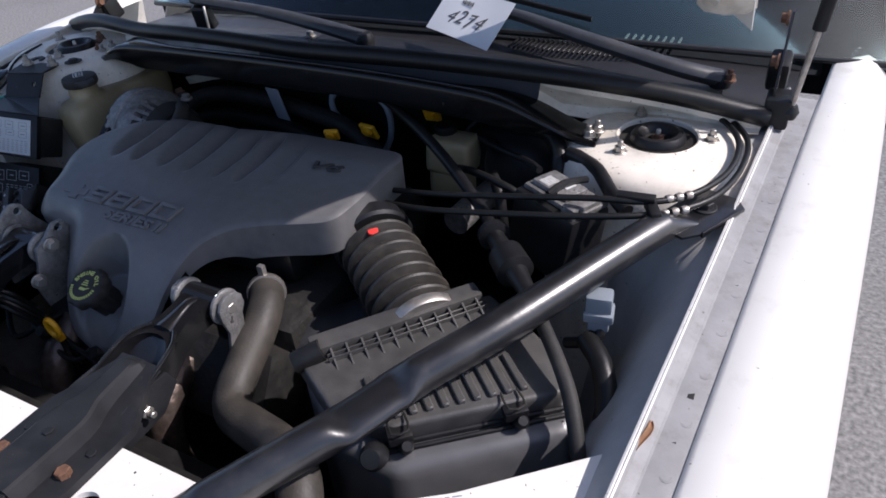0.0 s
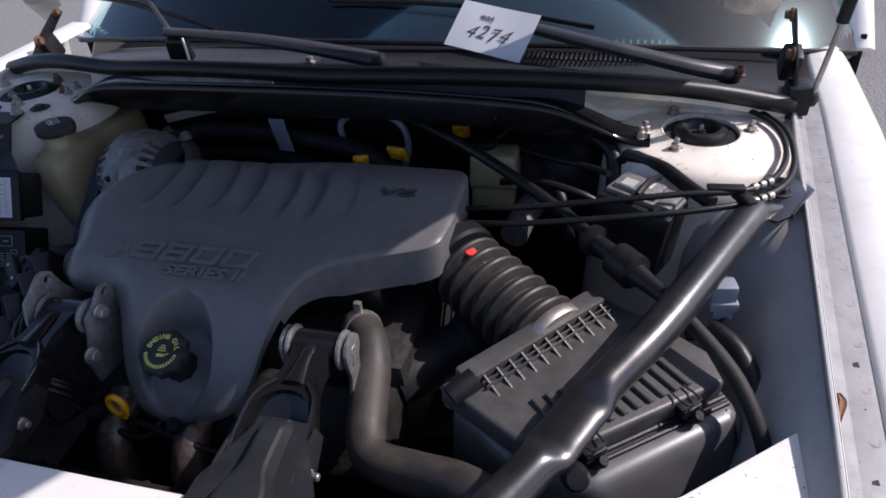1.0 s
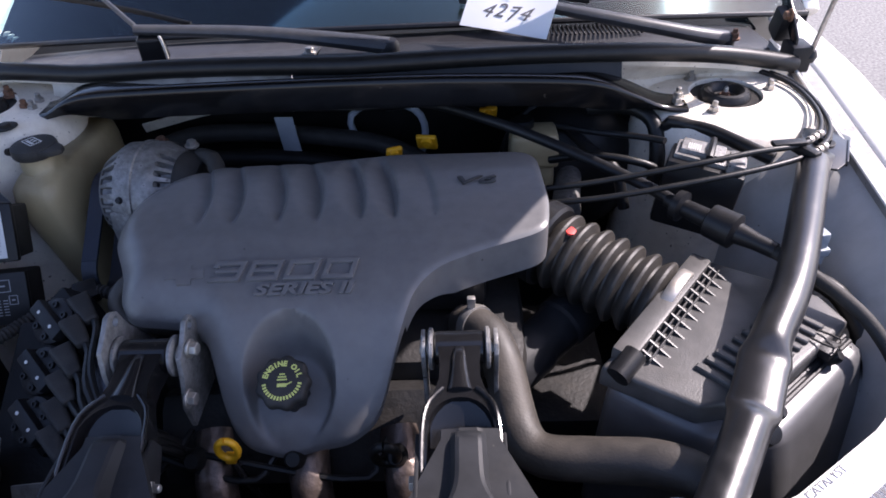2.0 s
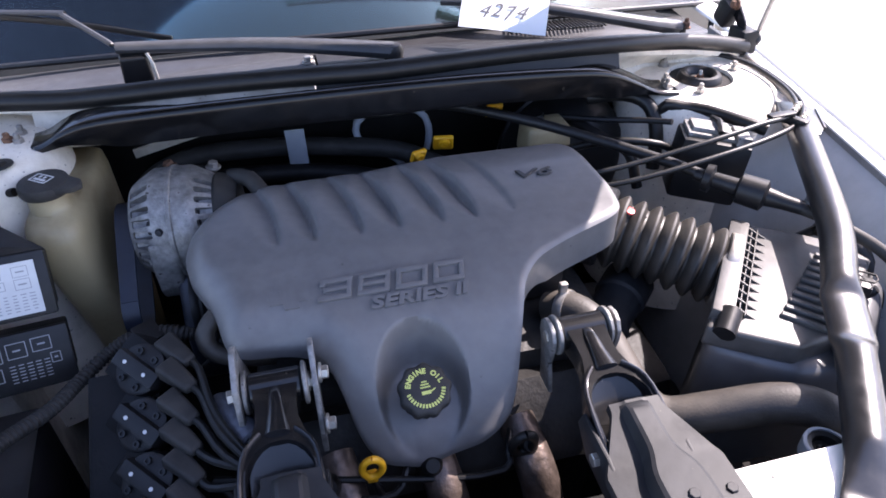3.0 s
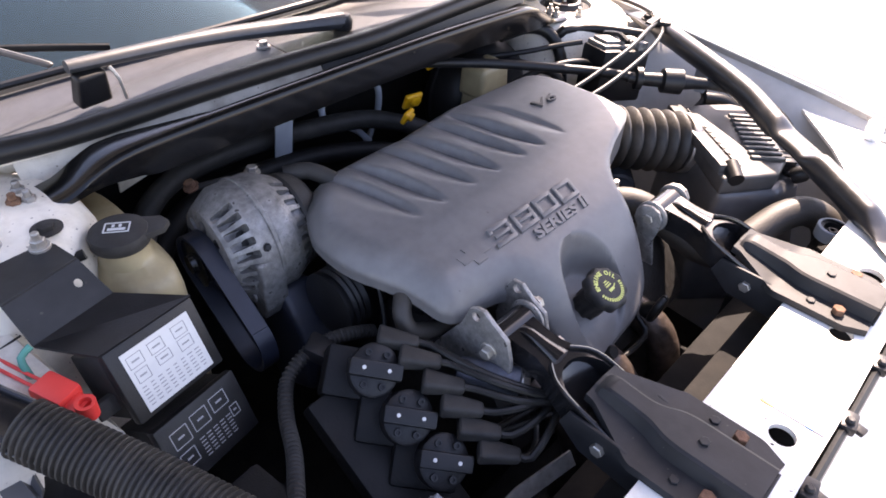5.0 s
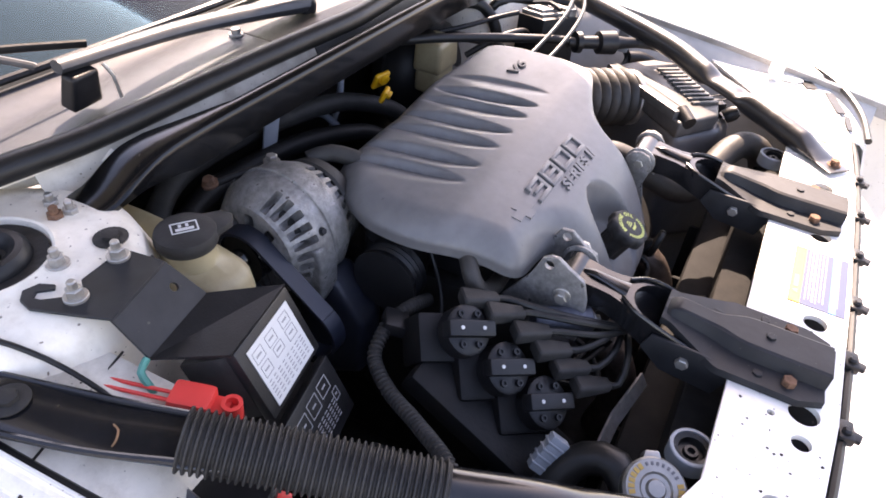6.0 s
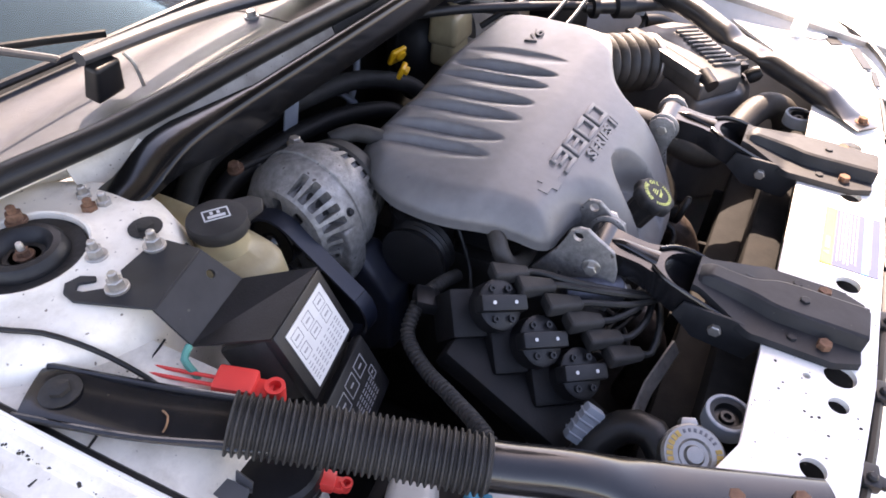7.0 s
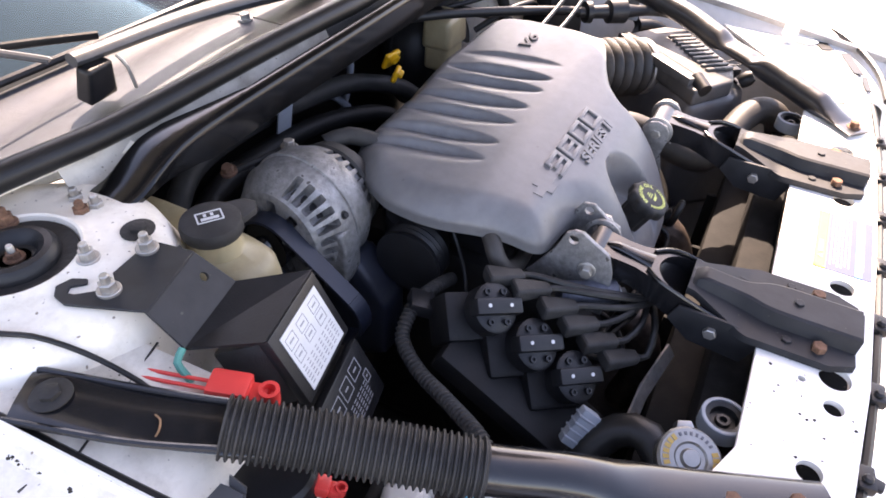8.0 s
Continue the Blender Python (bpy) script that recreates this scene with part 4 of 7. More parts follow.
for v in bm.verts:
    y = -0.408 + v.co.y
    v.co = (-0.172 + v.co.x, y, float(np.interp(y, ZS, ZV)) + (0.0010 if v.co.z > 0.001 else -0.002))
part("emblem", bm, COVER, cover, "plain raised emblem")

# oil filler cap in its hollow
cap = thing("oil_cap", "black scalloped oil filler cap with pale yellow print", "oil cap", (-0.045, -0.512, 0.83))
m = aim((-0.0455, -0.508, 0.812), (0.02, -0.42, 0.9))
bm = B()
lathe(bm, [(0.019, -0.03), (0.020, 0.018), (0.027, 0.019), (0.0285, 0.022), (0.0285, 0.032), (0.0265, 0.0352), (0.024, 0.0362), (0.0, 0.0362)], m, 80, 9, 0.05)
body = part("cap", bm, BLACK_DUSTY, cap)


def ring_word(word, r, size, mid, up):
    """Letters set round a ring on the cap's face, upright at its top or its foot."""
    for i, ch in enumerate(word):
        if ch == " ":
            continue
        a = mid + (-1 if up else 1) * (i - (len(word) - 1) / 2) * size * 0.68 / r
        place = m @ Matrix.Rotation(a, 4, "Z") @ Matrix.Translation((r, 0, 0.0366)) @ Matrix.Rotation(radians(-90 if up else 90), 4, "Z")
        lettering("letter", ch, size, 0.0001, place, CAPGREEN, body, "", 1.0, 0.0, 0.0, 0.0004)


ring_word("ENGINE OIL", 0.0185, 0.0078, radians(90), True)
bm = B()
for i in range(17):
    a = radians(192 + i * 156 / 16)
    box(bm, (0.0020, 0.0042, 0.0003), m @ Matrix.Rotation(a, 4, "Z") @ Matrix.Translation((0.0195, 0, 0.0366)) @ Matrix.Rotation(radians(90), 4, "Z"), 0)
part("ring_print", bm, CAPGREEN, body, "pale yellow ring of small print")
bm = B()
box(bm, (0.010, 0.0038, 0.0003), m @ pose(0, -0.005, 0.0366), 0)
box(bm, (0.011, 0.0016, 0.0003), m @ pose(0, 0.001, 0.0366), 0)
box(bm, (0.009, 0.0016, 0.0003), m @ pose(0, 0.004, 0.0366), 0)
box(bm, (0.006, 0.0016, 0.0003), m @ pose(0, 0.007, 0.0366), 0)
prism(bm, [(0.004, -0.004), (0.011, -0.0005), (0.0105, 0.0005), (0.004, -0.002)], 0.0003, m @ Matrix.Translation((0, -0.002, 0.0365)))
part("oil_can_print", bm, CAPGREEN, body)

# ---- braces over the bay
def bump(u, at, width):
    return math.exp(-((u - at) / width) ** 2)


right_brace = thing("strut_brace", "gloss black tubular steel brace with crimped flats", "brace", (0.67, -0.15, 0.89), "braces over the engine bay")


def flat_right(u):
    f_ = min(1.0, 1.6 * (max(0.0, 1 - u / 0.10) if u < 0.5 else max(0.0, (u - 0.88) / 0.12)))
    mid = 1 / (1 + math.exp(-(u - 0.60) * 140)) / (1 + math.exp((u - 0.70) * 140))
    k = bump(u, 0.60, 0.016) + bump(u, 0.70, 0.014)
    return (1 + 0.12 * f_ + 0.20 * mid + 0.12 * k, 1 - 0.88 * f_ - 0.46 * mid - 0.20 * k)


bm = B()
tube(bm, [(0.672, -0.150, 0.8965), (0.640, -0.195, 0.9005), (0.605, -0.262, 0.900), (0.52, -0.428, 0.890), (0.460, -0.520, 0.8755), (0.422, -0.590, 0.866), (0.376, -0.662, 0.857), (0.330, -0.730, 0.847), (0.292, -0.772, 0.8435)], 0.0205, 24, 0.004, flat_right)
part("tube", bm, BRACE, right_brace, angle=60)
bm = B()
prism(bm, [(-0.034, -0.030), (0.052, -0.031), (0.078, -0.020), (0.078, 0.019), (0.052, 0.030), (-0.026, 0.032), (-0.040, 0.014)], 0.004, frame_of((0.676, -0.145, 0.8965), (-0.45, -0.89, 0.0)), 0.0012)
for s_ in (-1, 1):
    box(bm, (0.070, 0.003, 0.008), frame_of((0.676, -0.145, 0.8975), (-0.45, -0.89, 0.0)) @ pose(0.020, s_ * 0.0295, 0.001), 0.001)
part("end_plate", bm, BRACE, right_brace, "flared end plate with turned-up edges")
again("bolt", hexbolt_mesh("bolt", 0.010, 0.010, BRACKET, 1.5), right_brace, Matrix.Translation((0.671, -0.151, 0.9005)), "large flanged bolt")
for x, y in ((0.338, -0.724), (0.304, -0.761)):
    again("bolt", BOLT_RUST, right_brace, Matrix.Translation((x, y, 0.845)), "rusty bolt")

left_brace = thing("strut_brace", "black steel brace partly sleeved in ribbed conduit", "brace", (-0.67, -0.15, 0.89), "braces over the engine bay")
LP = [Vector((-0.690, -0.168, 0.938)), Vector((-0.681, -0.187, 0.937))] + [deck(p) for p in ((-0.645, -0.222, 0.895), (-0.617, -0.296, 0.895))] + [(-0.578, -0.398, 0.885), (-0.537, -0.500, 0.872), (-0.511, -0.556, 0.866), (-0.473, -0.645, 0.855), (-0.444, -0.704, 0.847), (-0.415, -0.768, 0.8425)]


def flat_left(u):
    f_ = 1 / (1 + math.exp((u - 0.30) * 50))
    g_ = 1 / (1 + math.exp(-(u - 0.72) * 60))
    return (1 + 0.16 * f_ + 0.22 * g_, 1 - 0.82 * f_ - 0.60 * g_)


bm = B()
tube(bm, LP, 0.0215, 24, 0.005, flat_left)
part("tube", bm, BLACK_METAL, left_brace, angle=60)
bm = B()
for s in (-1, 1):
    tube(bm, [Vector(LP[0]) + Vector((s * 0.0225, s * 0.008, 0.002)), Vector(LP[2]) + Vector((s * 0.0225, s * 0.008, 0.003)), Vector(LP[3]) + Vector((s * 0.020, s * 0.008, 0.003))], 0.003, 8)
part("rolled_edge", bm, BLACK_METAL, left_brace)
bm = B()
corrugated(bm, [deck((-0.619, -0.290, 0.895)), (-0.578, -0.398, 0.885), (-0.538, -0.498, 0.872)], 0.0265, 0.0058, 0.13, 24)
part("ribbed_sleeve", bm, BLACK_DUSTY, left_brace, "split ribbed plastic conduit", 25)
again("bolt", BOLT_SMALL_RUST, left_brace, Matrix.Translation((-0.680, -0.190, 0.9405)), "dark rusted flanged bolt")
for x, y in ((-0.455, -0.690), (-0.43, -0.74)):
    again("bolt", BOLT_RUST, left_brace, Matrix.Translation((x, y, 0.848)), "rusty bolt")

# cross brace between the strut towers
cross = thing("cross_brace", "black pressed steel brace between the strut towers", "brace", (0, 0, 0.95))
path = [(-0.536, -0.062, 0.947), (-0.506, -0.070, 0.949), (-0.476, -0.079, 0.957), (-0.438, -0.083, 0.977), (-0.395, -0.082, 0.986), (-0.30, -0.084, 0.990), (-0.15, -0.090, 0.994), (0, -0.092, 0.995), (0.15, -0.090, 0.992), (0.30, -0.083, 0.982),
        (0.365, -0.076, 0.970), (0.42, -0.066, 0.944), (0.465, -0.058, 0.921), (0.505, -0.058, 0.9145)]
rows = []
pts = smooth_path(path, 0.012)
for i, p in enumerate(pts):
    u = i / (len(pts) - 1)
    e = min(1.0, max(0.0, (min(u, 1 - u) - 0.03) / 0.13))
    e = e * e * (3 - 2 * e)
    w_ = min(1.0, max(0.0, (min(u, 1 - u) - 0.10) / 0.12))
    h, d = 0.006 + 0.036 * e, 0.052 - 0.034 * w_
    rows.append([p + Vector((0, d, 0.001 - h * 0.9)), p + Vector((0, d, 0.002)), p + Vector((0, d - 0.004, 0.004)), p + Vector((0, 0.006, 0.003)), p + Vector((0, 0.0015, 0.0015)), p, p + Vector((0, -0.0012, -0.005 * e - 0.001)), p + Vector((0, 0.001, -h)), p + Vector((0, 0.012, -h - 0.004 * e))])
bm = B()
sheet(bm, rows, 0.003)
part("channel", bm, ENAMEL, cross, angle=35)
for x, y in ((-0.511, -0.026), (-0.523, -0.048), (-0.509, -0.052), (0.490, -0.040), (0.497, -0.020)):
    again("nut", NUT_RUST if x < -0.52 else NUT_STUD, cross, Matrix.Translation((x, y, 0.917 if x > 0 else 0.951)))
again("nut", BOLT_SMALL_RUST, cross, Matrix.Translation(deck((-0.483, -0.069, 0.911))), "dark flanged nut beside the bar")

# ---- torque struts and their brackets on the nose panel
def dogbone(x0, label_, label_2):
    ob = thing("torque_strut", label_, "engine mount", (x0, -0.49, 0.85), "torque struts")
    bm = B()
    lathe(bm, [(0.017, -0.027), (0.019, -0.025), (0.019, 0.025), (0.017, 0.027)], aim((x0, -0.490, 0.853), (1, 0, 0)), 28)
    part("rear_bushing", bm, BLACK_METAL, ob)
    for s in (-1, 1):
        bm = B()
        lathe(bm, [(0.021, 0), (0.023, 0.001), (0.023, 0.004), (0.020, 0.0055), (0.012, 0.0055), (0.0, 0.0055)], aim((x0 + s * 0.028, -0.490, 0.853), (s, 0, 0)), 24)
        part("washer", bm, ALU, ob, "pale aluminium washer")
    secs = [(-0.492, 0.0235, 0.868, 0.838), (-0.505, 0.0225, 0.868, 0.837), (-0.525, 0.0205, 0.8655, 0.836), (-0.542, 0.0210, 0.864, 0.834), (-0.556, 0.025, 0.863, 0.832), (-0.572, 0.031, 0.862, 0.829), (-0.590, 0.0365, 0.859, 0.825), (-0.62, 0.038, 0.850, 0.818),
            (-0.648, 0.037, 0.842, 0.812), (-0.658, 0.036, 0.836, 0.816)]
    o = B()
    rings = []
    for y, w_, zt, zb in secs:
        rings.append([o.verts.new((x0 + px * w_, y, zt if top else zb)) for px, top in ((-1, 0), (1, 0), (1, 1), (-1, 1))])
    for a, b in zip(rings, rings[1:]):
        for k in range(4):
            o.faces.new((a[k], a[(k + 1) % 4], b[(k + 1) % 4], b[k]))
    o.faces.new(rings[0][::-1])
    o.faces.new(rings[-1])
    bmesh.ops.recalc_face_normals(o, faces=o.faces)
    hole = B()
    pts = [(x0 - 0.0325, -0.70), (x0 - 0.0325, -0.600)] + [(x0 - 0.0325 * math.cos(a), -0.600 + 0.034 * math.sin(a)) for a in [math.pi * i / 12 for i in range(1, 12)]] + [(x0 + 0.0325, -0.600), (x0 + 0.0325, -0.70)]
    prism(hole, pts[::-1], 0.2, Matrix.Translation((0, 0, 0.76)))
    bmesh.ops.recalc_face_normals(hole, faces=hole.faces)
    bmesh.ops.recalc_face_normals(hole, faces=hole.faces)
    o = cut(o, hole)
    part("fork", o, BLACK_METAL, ob, angle=30)
    bm = B()
    for s in (-1, 1):
        tube(bm, [(x0 + s * 0.0365, -0.655, 0.841), (x0 + s * 0.0375, -0.62, 0.852), (x0 + s * 0.0360, -0.590, 0.861), (x0 + s * 0.030, -0.571, 0.864), (x0 + s * 0.017, -0.556, 0.865)], 0.0024, 8)
    part("rolled_lip", bm, BLACK_METAL, ob)
    bm = B()
    tube(bm, [(x0, -0.503, 0.866), (x0, -0.515, 0.869), (x0, -0.54, 0.8655), (x0, -0.558, 0.863)], lambda u: 0.0055 + 0.006 * u * u, 12, 0.006, lambda u: (1.1, 0.55))
    part("spine", bm, BLACK_METAL, ob)
    bm = B()
    rows = [[(x0 + px * 0.031, y, z - 0.006 * (1 - px * px)) for px in (-1, -0.6, -0.2, 0.2, 0.6, 1)] for y, z in ((-0.565, 0.860), (-0.575, 0.850), (-0.588, 0.838), (-0.602, 0.830))]
    sheet(bm, rows, 0.003)
    part("web", bm, BLACK_METAL, ob)
    bm = B()
    lathe(bm, [(0.016, -0.030), (0.018, -0.02), (0.018, 0.02), (0.016, 0.030)], aim((x0, -0.640, 0.829), (1, 0, 0)), 24)
    part("front_bushing", bm, RUBBER, ob)
    again("bolt", BOLT_STEEL, ob, aim((x0 - 0.0395, -0.640, 0.829), (-1, 0, 0)))
    again("nut", NUT_STUD, ob, aim((x0 + 0.0395, -0.640, 0.829), (1, 0, 0)))
    again("bolt", BOLT_STEEL, ob, aim((x0 + 0.033, -0.490, 0.853), (1, 0, 0)))
    again("bolt", BOLT_STEEL, ob, aim((x0 - 0.033, -0.490, 0.853), (-1, 0, 0)))

    # pressed bracket bolted to the nose panel
    br = thing("mount_bracket", label_2, "bracket", (x0, -0.70, 0.84), "mount brackets")
    cx = x0 + 0.009
    bm = B()
    ny = 40
    rows = []
    for i in range(ny):
        t = i / (ny - 1)
        y = -0.602 - 0.178 * t
        grow = min(1.0, max(0.0, (t - 0.06) / 0.34))
        close = max(0.0, (t - 0.86) / 0.14)
        wl = 0.026 + 0.032 * grow - 0.012 * close
        wr = 0.026 + 0.032 * grow - 0.012 * close
        dog = 1 / (1 + math.exp(-(t - 0.42) * 26))
        pl, pr = -0.013 - 0.011 * dog, 0.009 + 0.014 * dog
        pl = max(pl, -wl + 0.006)
        zt = 0.862 + 0.005 * max(0.0, 1 - t / 0.3) - (0.016 * ((0.10 - t) / 0.10) ** 2 if t < 0.10 else 0)
        zf = 0.8445 + 0.012 * max(0.0, 1 - t / 0.35)
        zt = max(zt, zf + 0.002)
        rows.append([(cx - wl, y, zf - 0.006), (cx - wl + 0.001, y, zf), (cx + pl - 0.004, y, zf + 0.0005), (cx + pl + 0.001, y, zt - 0.001), (cx + pl + 0.003, y, zt), (cx + pr - 0.003, y, zt), (cx + pr - 0.001, y, zt - 0.001),
                     (cx + pr + 0.004, y, zf + 0.0005), (cx + wr - 0.001, y, zf), (cx + wr, y, zf - 0.006)])
    sheet(bm, rows, 0.003)
    part("plate", bm, BRACKET, br, angle=24)
    bm = B()
    prism(bm, [(-0.020, 0.0), (0.024, 0.0), (0.024, -0.026), (-0.020, -0.026)], 0.003, Matrix(((1, 0, 0, cx - 0.002), (0, 0, 1, -0.783), (0, 1, 0, 0.861), (0, 0, 0, 1))), 0.0008)
    part("end_lip", bm, BRACKET, br)
    for s in (-1, 1):
        bm = B()
        prism(bm, [(0, 0), (0.055, 0.0), (0.095, -0.008), (0.080, -0.05), (0.02, -0.045), (-0.008, -0.022)], 0.004, Matrix(((0, 0, 1, x0 + s * 0.0415 - 0.002), (-1, 0, 0, -0.600), (0, 1, 0, 0.850), (0, 0, 0, 1))), 0.001)
        part("ear", bm, BRACKET, br)
    for dx, y in ((-0.042, -0.744), (0.042, -0.738)):
        again("bolt", BOLT_RUST, br, Matrix.Translation((cx + dx, y, 0.8445)), "rusty bolt")
    for dx, y, z in ((-0.044, -0.713, 0.8445), (0.046, -0.710, 0.8445), (0.0, -0.716, 0.862)):
        again("rivet", RIVET, br, Matrix.Translation((cx + dx, y, z)))
    return ob


dogbone(-0.198, "black steel torque strut on the alternator side", "worn black bracket bolted to the white nose panel, alternator side")
dogbone(0.145, "black steel torque strut beside the coolant hose", "worn black bracket bolted to the white nose panel near the hose")

# ---- engine below the cover
engine = thing("engine", "oily dark V6 engine filling the bay", "engine", (0, -0.3, 0.4))
bm = B()
box(bm, (0.46, 0.30, 0.42), pose(0.0, -0.30, 0.58), 0.03)
part("block", bm, IRON, engine)
bm = B()
box(bm, (0.44, 0.10, 0.12), pose(0.0, -0.47, 0.70, -35), 0.025)
part("front_valve_cover", bm, IRON, engine)
bm = B()
box(bm, (0.44, 0.11, 0.10), pose(0.02, -0.14, 0.76, 30), 0.02)
part("rear_valve_cover", bm, BLACK, engine)
bm = B()
box(bm, (0.16, 0.25, 0.28), pose(0.28, -0.30, 0.50), 0.03)
part("bellhousing", bm, IRON, engine)
bm = B()
lathe(bm, [(0.020, -0.02), (0.044, -0.018), (0.044, -0.012), (0.041, -0.008), (0.044, -0.004), (0.041, 0.0), (0.044, 0.004), (0.041, 0.008), (0.044, 0.014), (0.03, 0.02)], aim((-0.278, -0.285, 0.815), (1, 0, 0)), 32)
part("idler_pulley", bm, BLACK, engine)
bm = B()
lathe(bm, [(0.042, 0.74), (0.044, 0.80), (0.042, 0.842), (0.03, 0.85), (0, 0.85)], Matrix.Translation((-0.225, -0.262, 0)), 28)
part("tensioner", bm, BLACK, engine)
bm = B()
box(bm, (0.012, 0.012, 0.010), pose(-0.232, -0.305, 0.862), 0.002)
part("brass_fitting", bm, YELLOW, engine, "small brass fitting")
bm = B()
tube(bm, [(-0.235, -0.36, 0.870), (-0.258, -0.378, 0.868), (-0.272, -0.392, 0.856), (-0.268, -0.403, 0.838), (-0.240, -0.408, 0.825), (-0.20, -0.405, 0.815)], 0.011, 14, 0.006)
part("bypass_elbow", bm, HOSE, engine, "short dusty elbow hose")
bm = B()
tube(bm, [(-0.235, -0.306, 0.860), (-0.248, -0.325, 0.845), (-0.262, -0.35, 0.80), (-0.30, -0.37, 0.775)], 0.0028, 8)
part("sensor_wire", bm, RUBBER, engine)
bm = B()
box(bm, (0.40, 0.17, 0.06), pose(-0.02, -0.285, 0.825), 0.015)
part("intake_manifold", bm, BLACK, engine, "black plastic intake manifold")
for k in range(3):
    bm = B()
    x = -0.15 + 0.11 * k
    tube(bm, [(x, -0.50, 0.73), (x + 0.01, -0.56, 0.70), (x + 0.02, -0.585, 0.62), (x + 0.03, -0.57, 0.52)], 0.024, 12)
    part("exhaust_runner", bm, COPPER, engine, "foil-like heat-stained exhaust runner")
for k in range(3):
    bm = B()
    x = -0.17 + 0.12 * k
    tube(bm, [(x, -0.475, 0.74), (x - 0.02, -0.535, 0.735), (x - 0.06, -0.56, 0.72), (-0.28, -0.52, 0.76)], 0.004, 8)
    part("plug_lead", bm, RUBBER, engine)
for k in range(3):
    bm = B()
    x = -0.16 + 0.115 * k
    lathe(bm, [(0.010, 0), (0.013, 0.01), (0.013, 0.045), (0.008, 0.055)], aim((x, -0.515, 0.71), (0, -0.6, 0.6)), 14)
    part("plug_boot", bm, RUBBER, engine)
# torque strut plates on the engine
PL = [(-0.032, -0.075), (0.040, -0.075), (0.044, -0.040), (0.030, -0.012), (0.022, 0.014), (0.004, 0.022), (-0.014, 0.036), (-0.028, 0.034), (-0.036, 0.020), (-0.046, -0.03)]
PN = [(-0.080, -0.060), (0.036, -0.060), (0.037, -0.004), (0.036, 0.006), (0.028, 0.031), (0.010, 0.041), (-0.006, 0.051), (-0.016, 0.050), (-0.025, 0.044), (-0.028, 0.034), (-0.036, 0.014), (-0.064, -0.030)]
for x, outline_ in ((-0.238, PN), (-0.160, PL)):
    bm = B()
    prism(bm, outline_, 0.006, Matrix(((0, 0, 1, x), (-1, 0, 0, -0.485), (0, 1, 0, 0.850), (0, 0, 0, 1))), 0.0015)
    eye = B()
    lathe(eye, [(0.006, -0.05), (0.006, 0.05)], aim((x, -0.470, 0.888) if outline_ is PN else (x, -0.466, 0.876), (1, 0, 0)), 16)
    bm = cut(bm, eye)
    part("mount_plate", bm, ALU, engine, "grey aluminium torque strut plate")
for x, y, z, s_ in ((-0.238, -0.492, 0.853, -1), (-0.152, -0.525, 0.822, 1), (-0.152, -0.487, 0.860, 1)):
    again("bolt", BOLT_STEEL, engine, aim((x, y, z), (s_, -0.1, 0)))
bm = B()
lathe(bm, [(0.014, -0.034), (0.0165, -0.030), (0.0165, 0.034), (0.014, 0.036)], aim((-0.246, -0.500, 0.824), (0.55, -0.83, -0.05)), 18)
part("mount_boss", bm, BLUEGREY, engine, "blue-grey cylindrical boss")
again("bolt", BOLT_STEEL, engine, aim((-0.226, -0.531, 0.822), (0.55, -0.83, -0.05)))
for x in (0.104, 0.182):
    bm = B()
    prism(bm, [(-0.004, -0.07), (0.026, -0.07), (0.016, -0.03), (0.021, -0.008), (0.021, 0.006), (0.014, 0.017), (0.002, 0.021), (-0.010, 0.018), (-0.018, 0.008), (-0.019, -0.006), (-0.012, -0.016)], 0.005, Matrix(((0, 0, 1, x), (-1, 0, 0, -0.488), (0, 1, 0, 0.853), (0, 0, 0, 1))), 0.0015)
    part("mount_plate", bm, ALU, engine, "grey aluminium torque strut plate")
bm = B()
tube(bm, [(0.060 + 0.013 * math.sin(a), -0.556 - 0.004 * math.cos(a), 0.757 + 0.020 * math.cos(a)) for a in [2 * math.pi * i / 20 for i in range(21)]], 0.0055, 10, raw=True)
part("lifting_loop", bm, RUBBER, engine)
# Metal cylinder in a dark material that carries the shade it stands in.
bm = B()
lathe(bm, [(0.02, -0.08), (0.034, -0.075), (0.036, -0.02), (0.033, -0.015), (0.033, 0.03), (0.037, 0.034), (0.037, 0.075), (0.02, 0.08)], aim((0.255, -0.372, 0.745), (0.65, 0.62, 0.12)), 28)
part("throttle_body", bm, BRACKET, engine, "dusty metal throttle body, shade put into its dark colour")

# dipstick
dip = thing("dipstick", "yellow looped dipstick handle on a dark tube", "dipstick", (-0.11, -0.55, 0.76))
bm = B()
loop = [(-0.112 + 0.0 + 0.011 * math.sin(a), -0.556, 0.772 + 0.015 * math.cos(a)) for a in [2 * math.pi * i / 20 for i in range(21)]]
tube(bm, loop, 0.0042, 10, raw=True)
box(bm, (0.012, 0.010, 0.012), pose(-0.113, -0.553, 0.754), 0.002)
part("handle", bm, YELLOW, dip)
bm = B()
tube(bm, [(-0.113, -0.552, 0.75), (-0.10, -0.555, 0.70), (-0.09, -0.53, 0.60), (-0.09, -0.50, 0.50)], 0.0045, 10)
part("tube", bm, BLACK_METAL, dip)

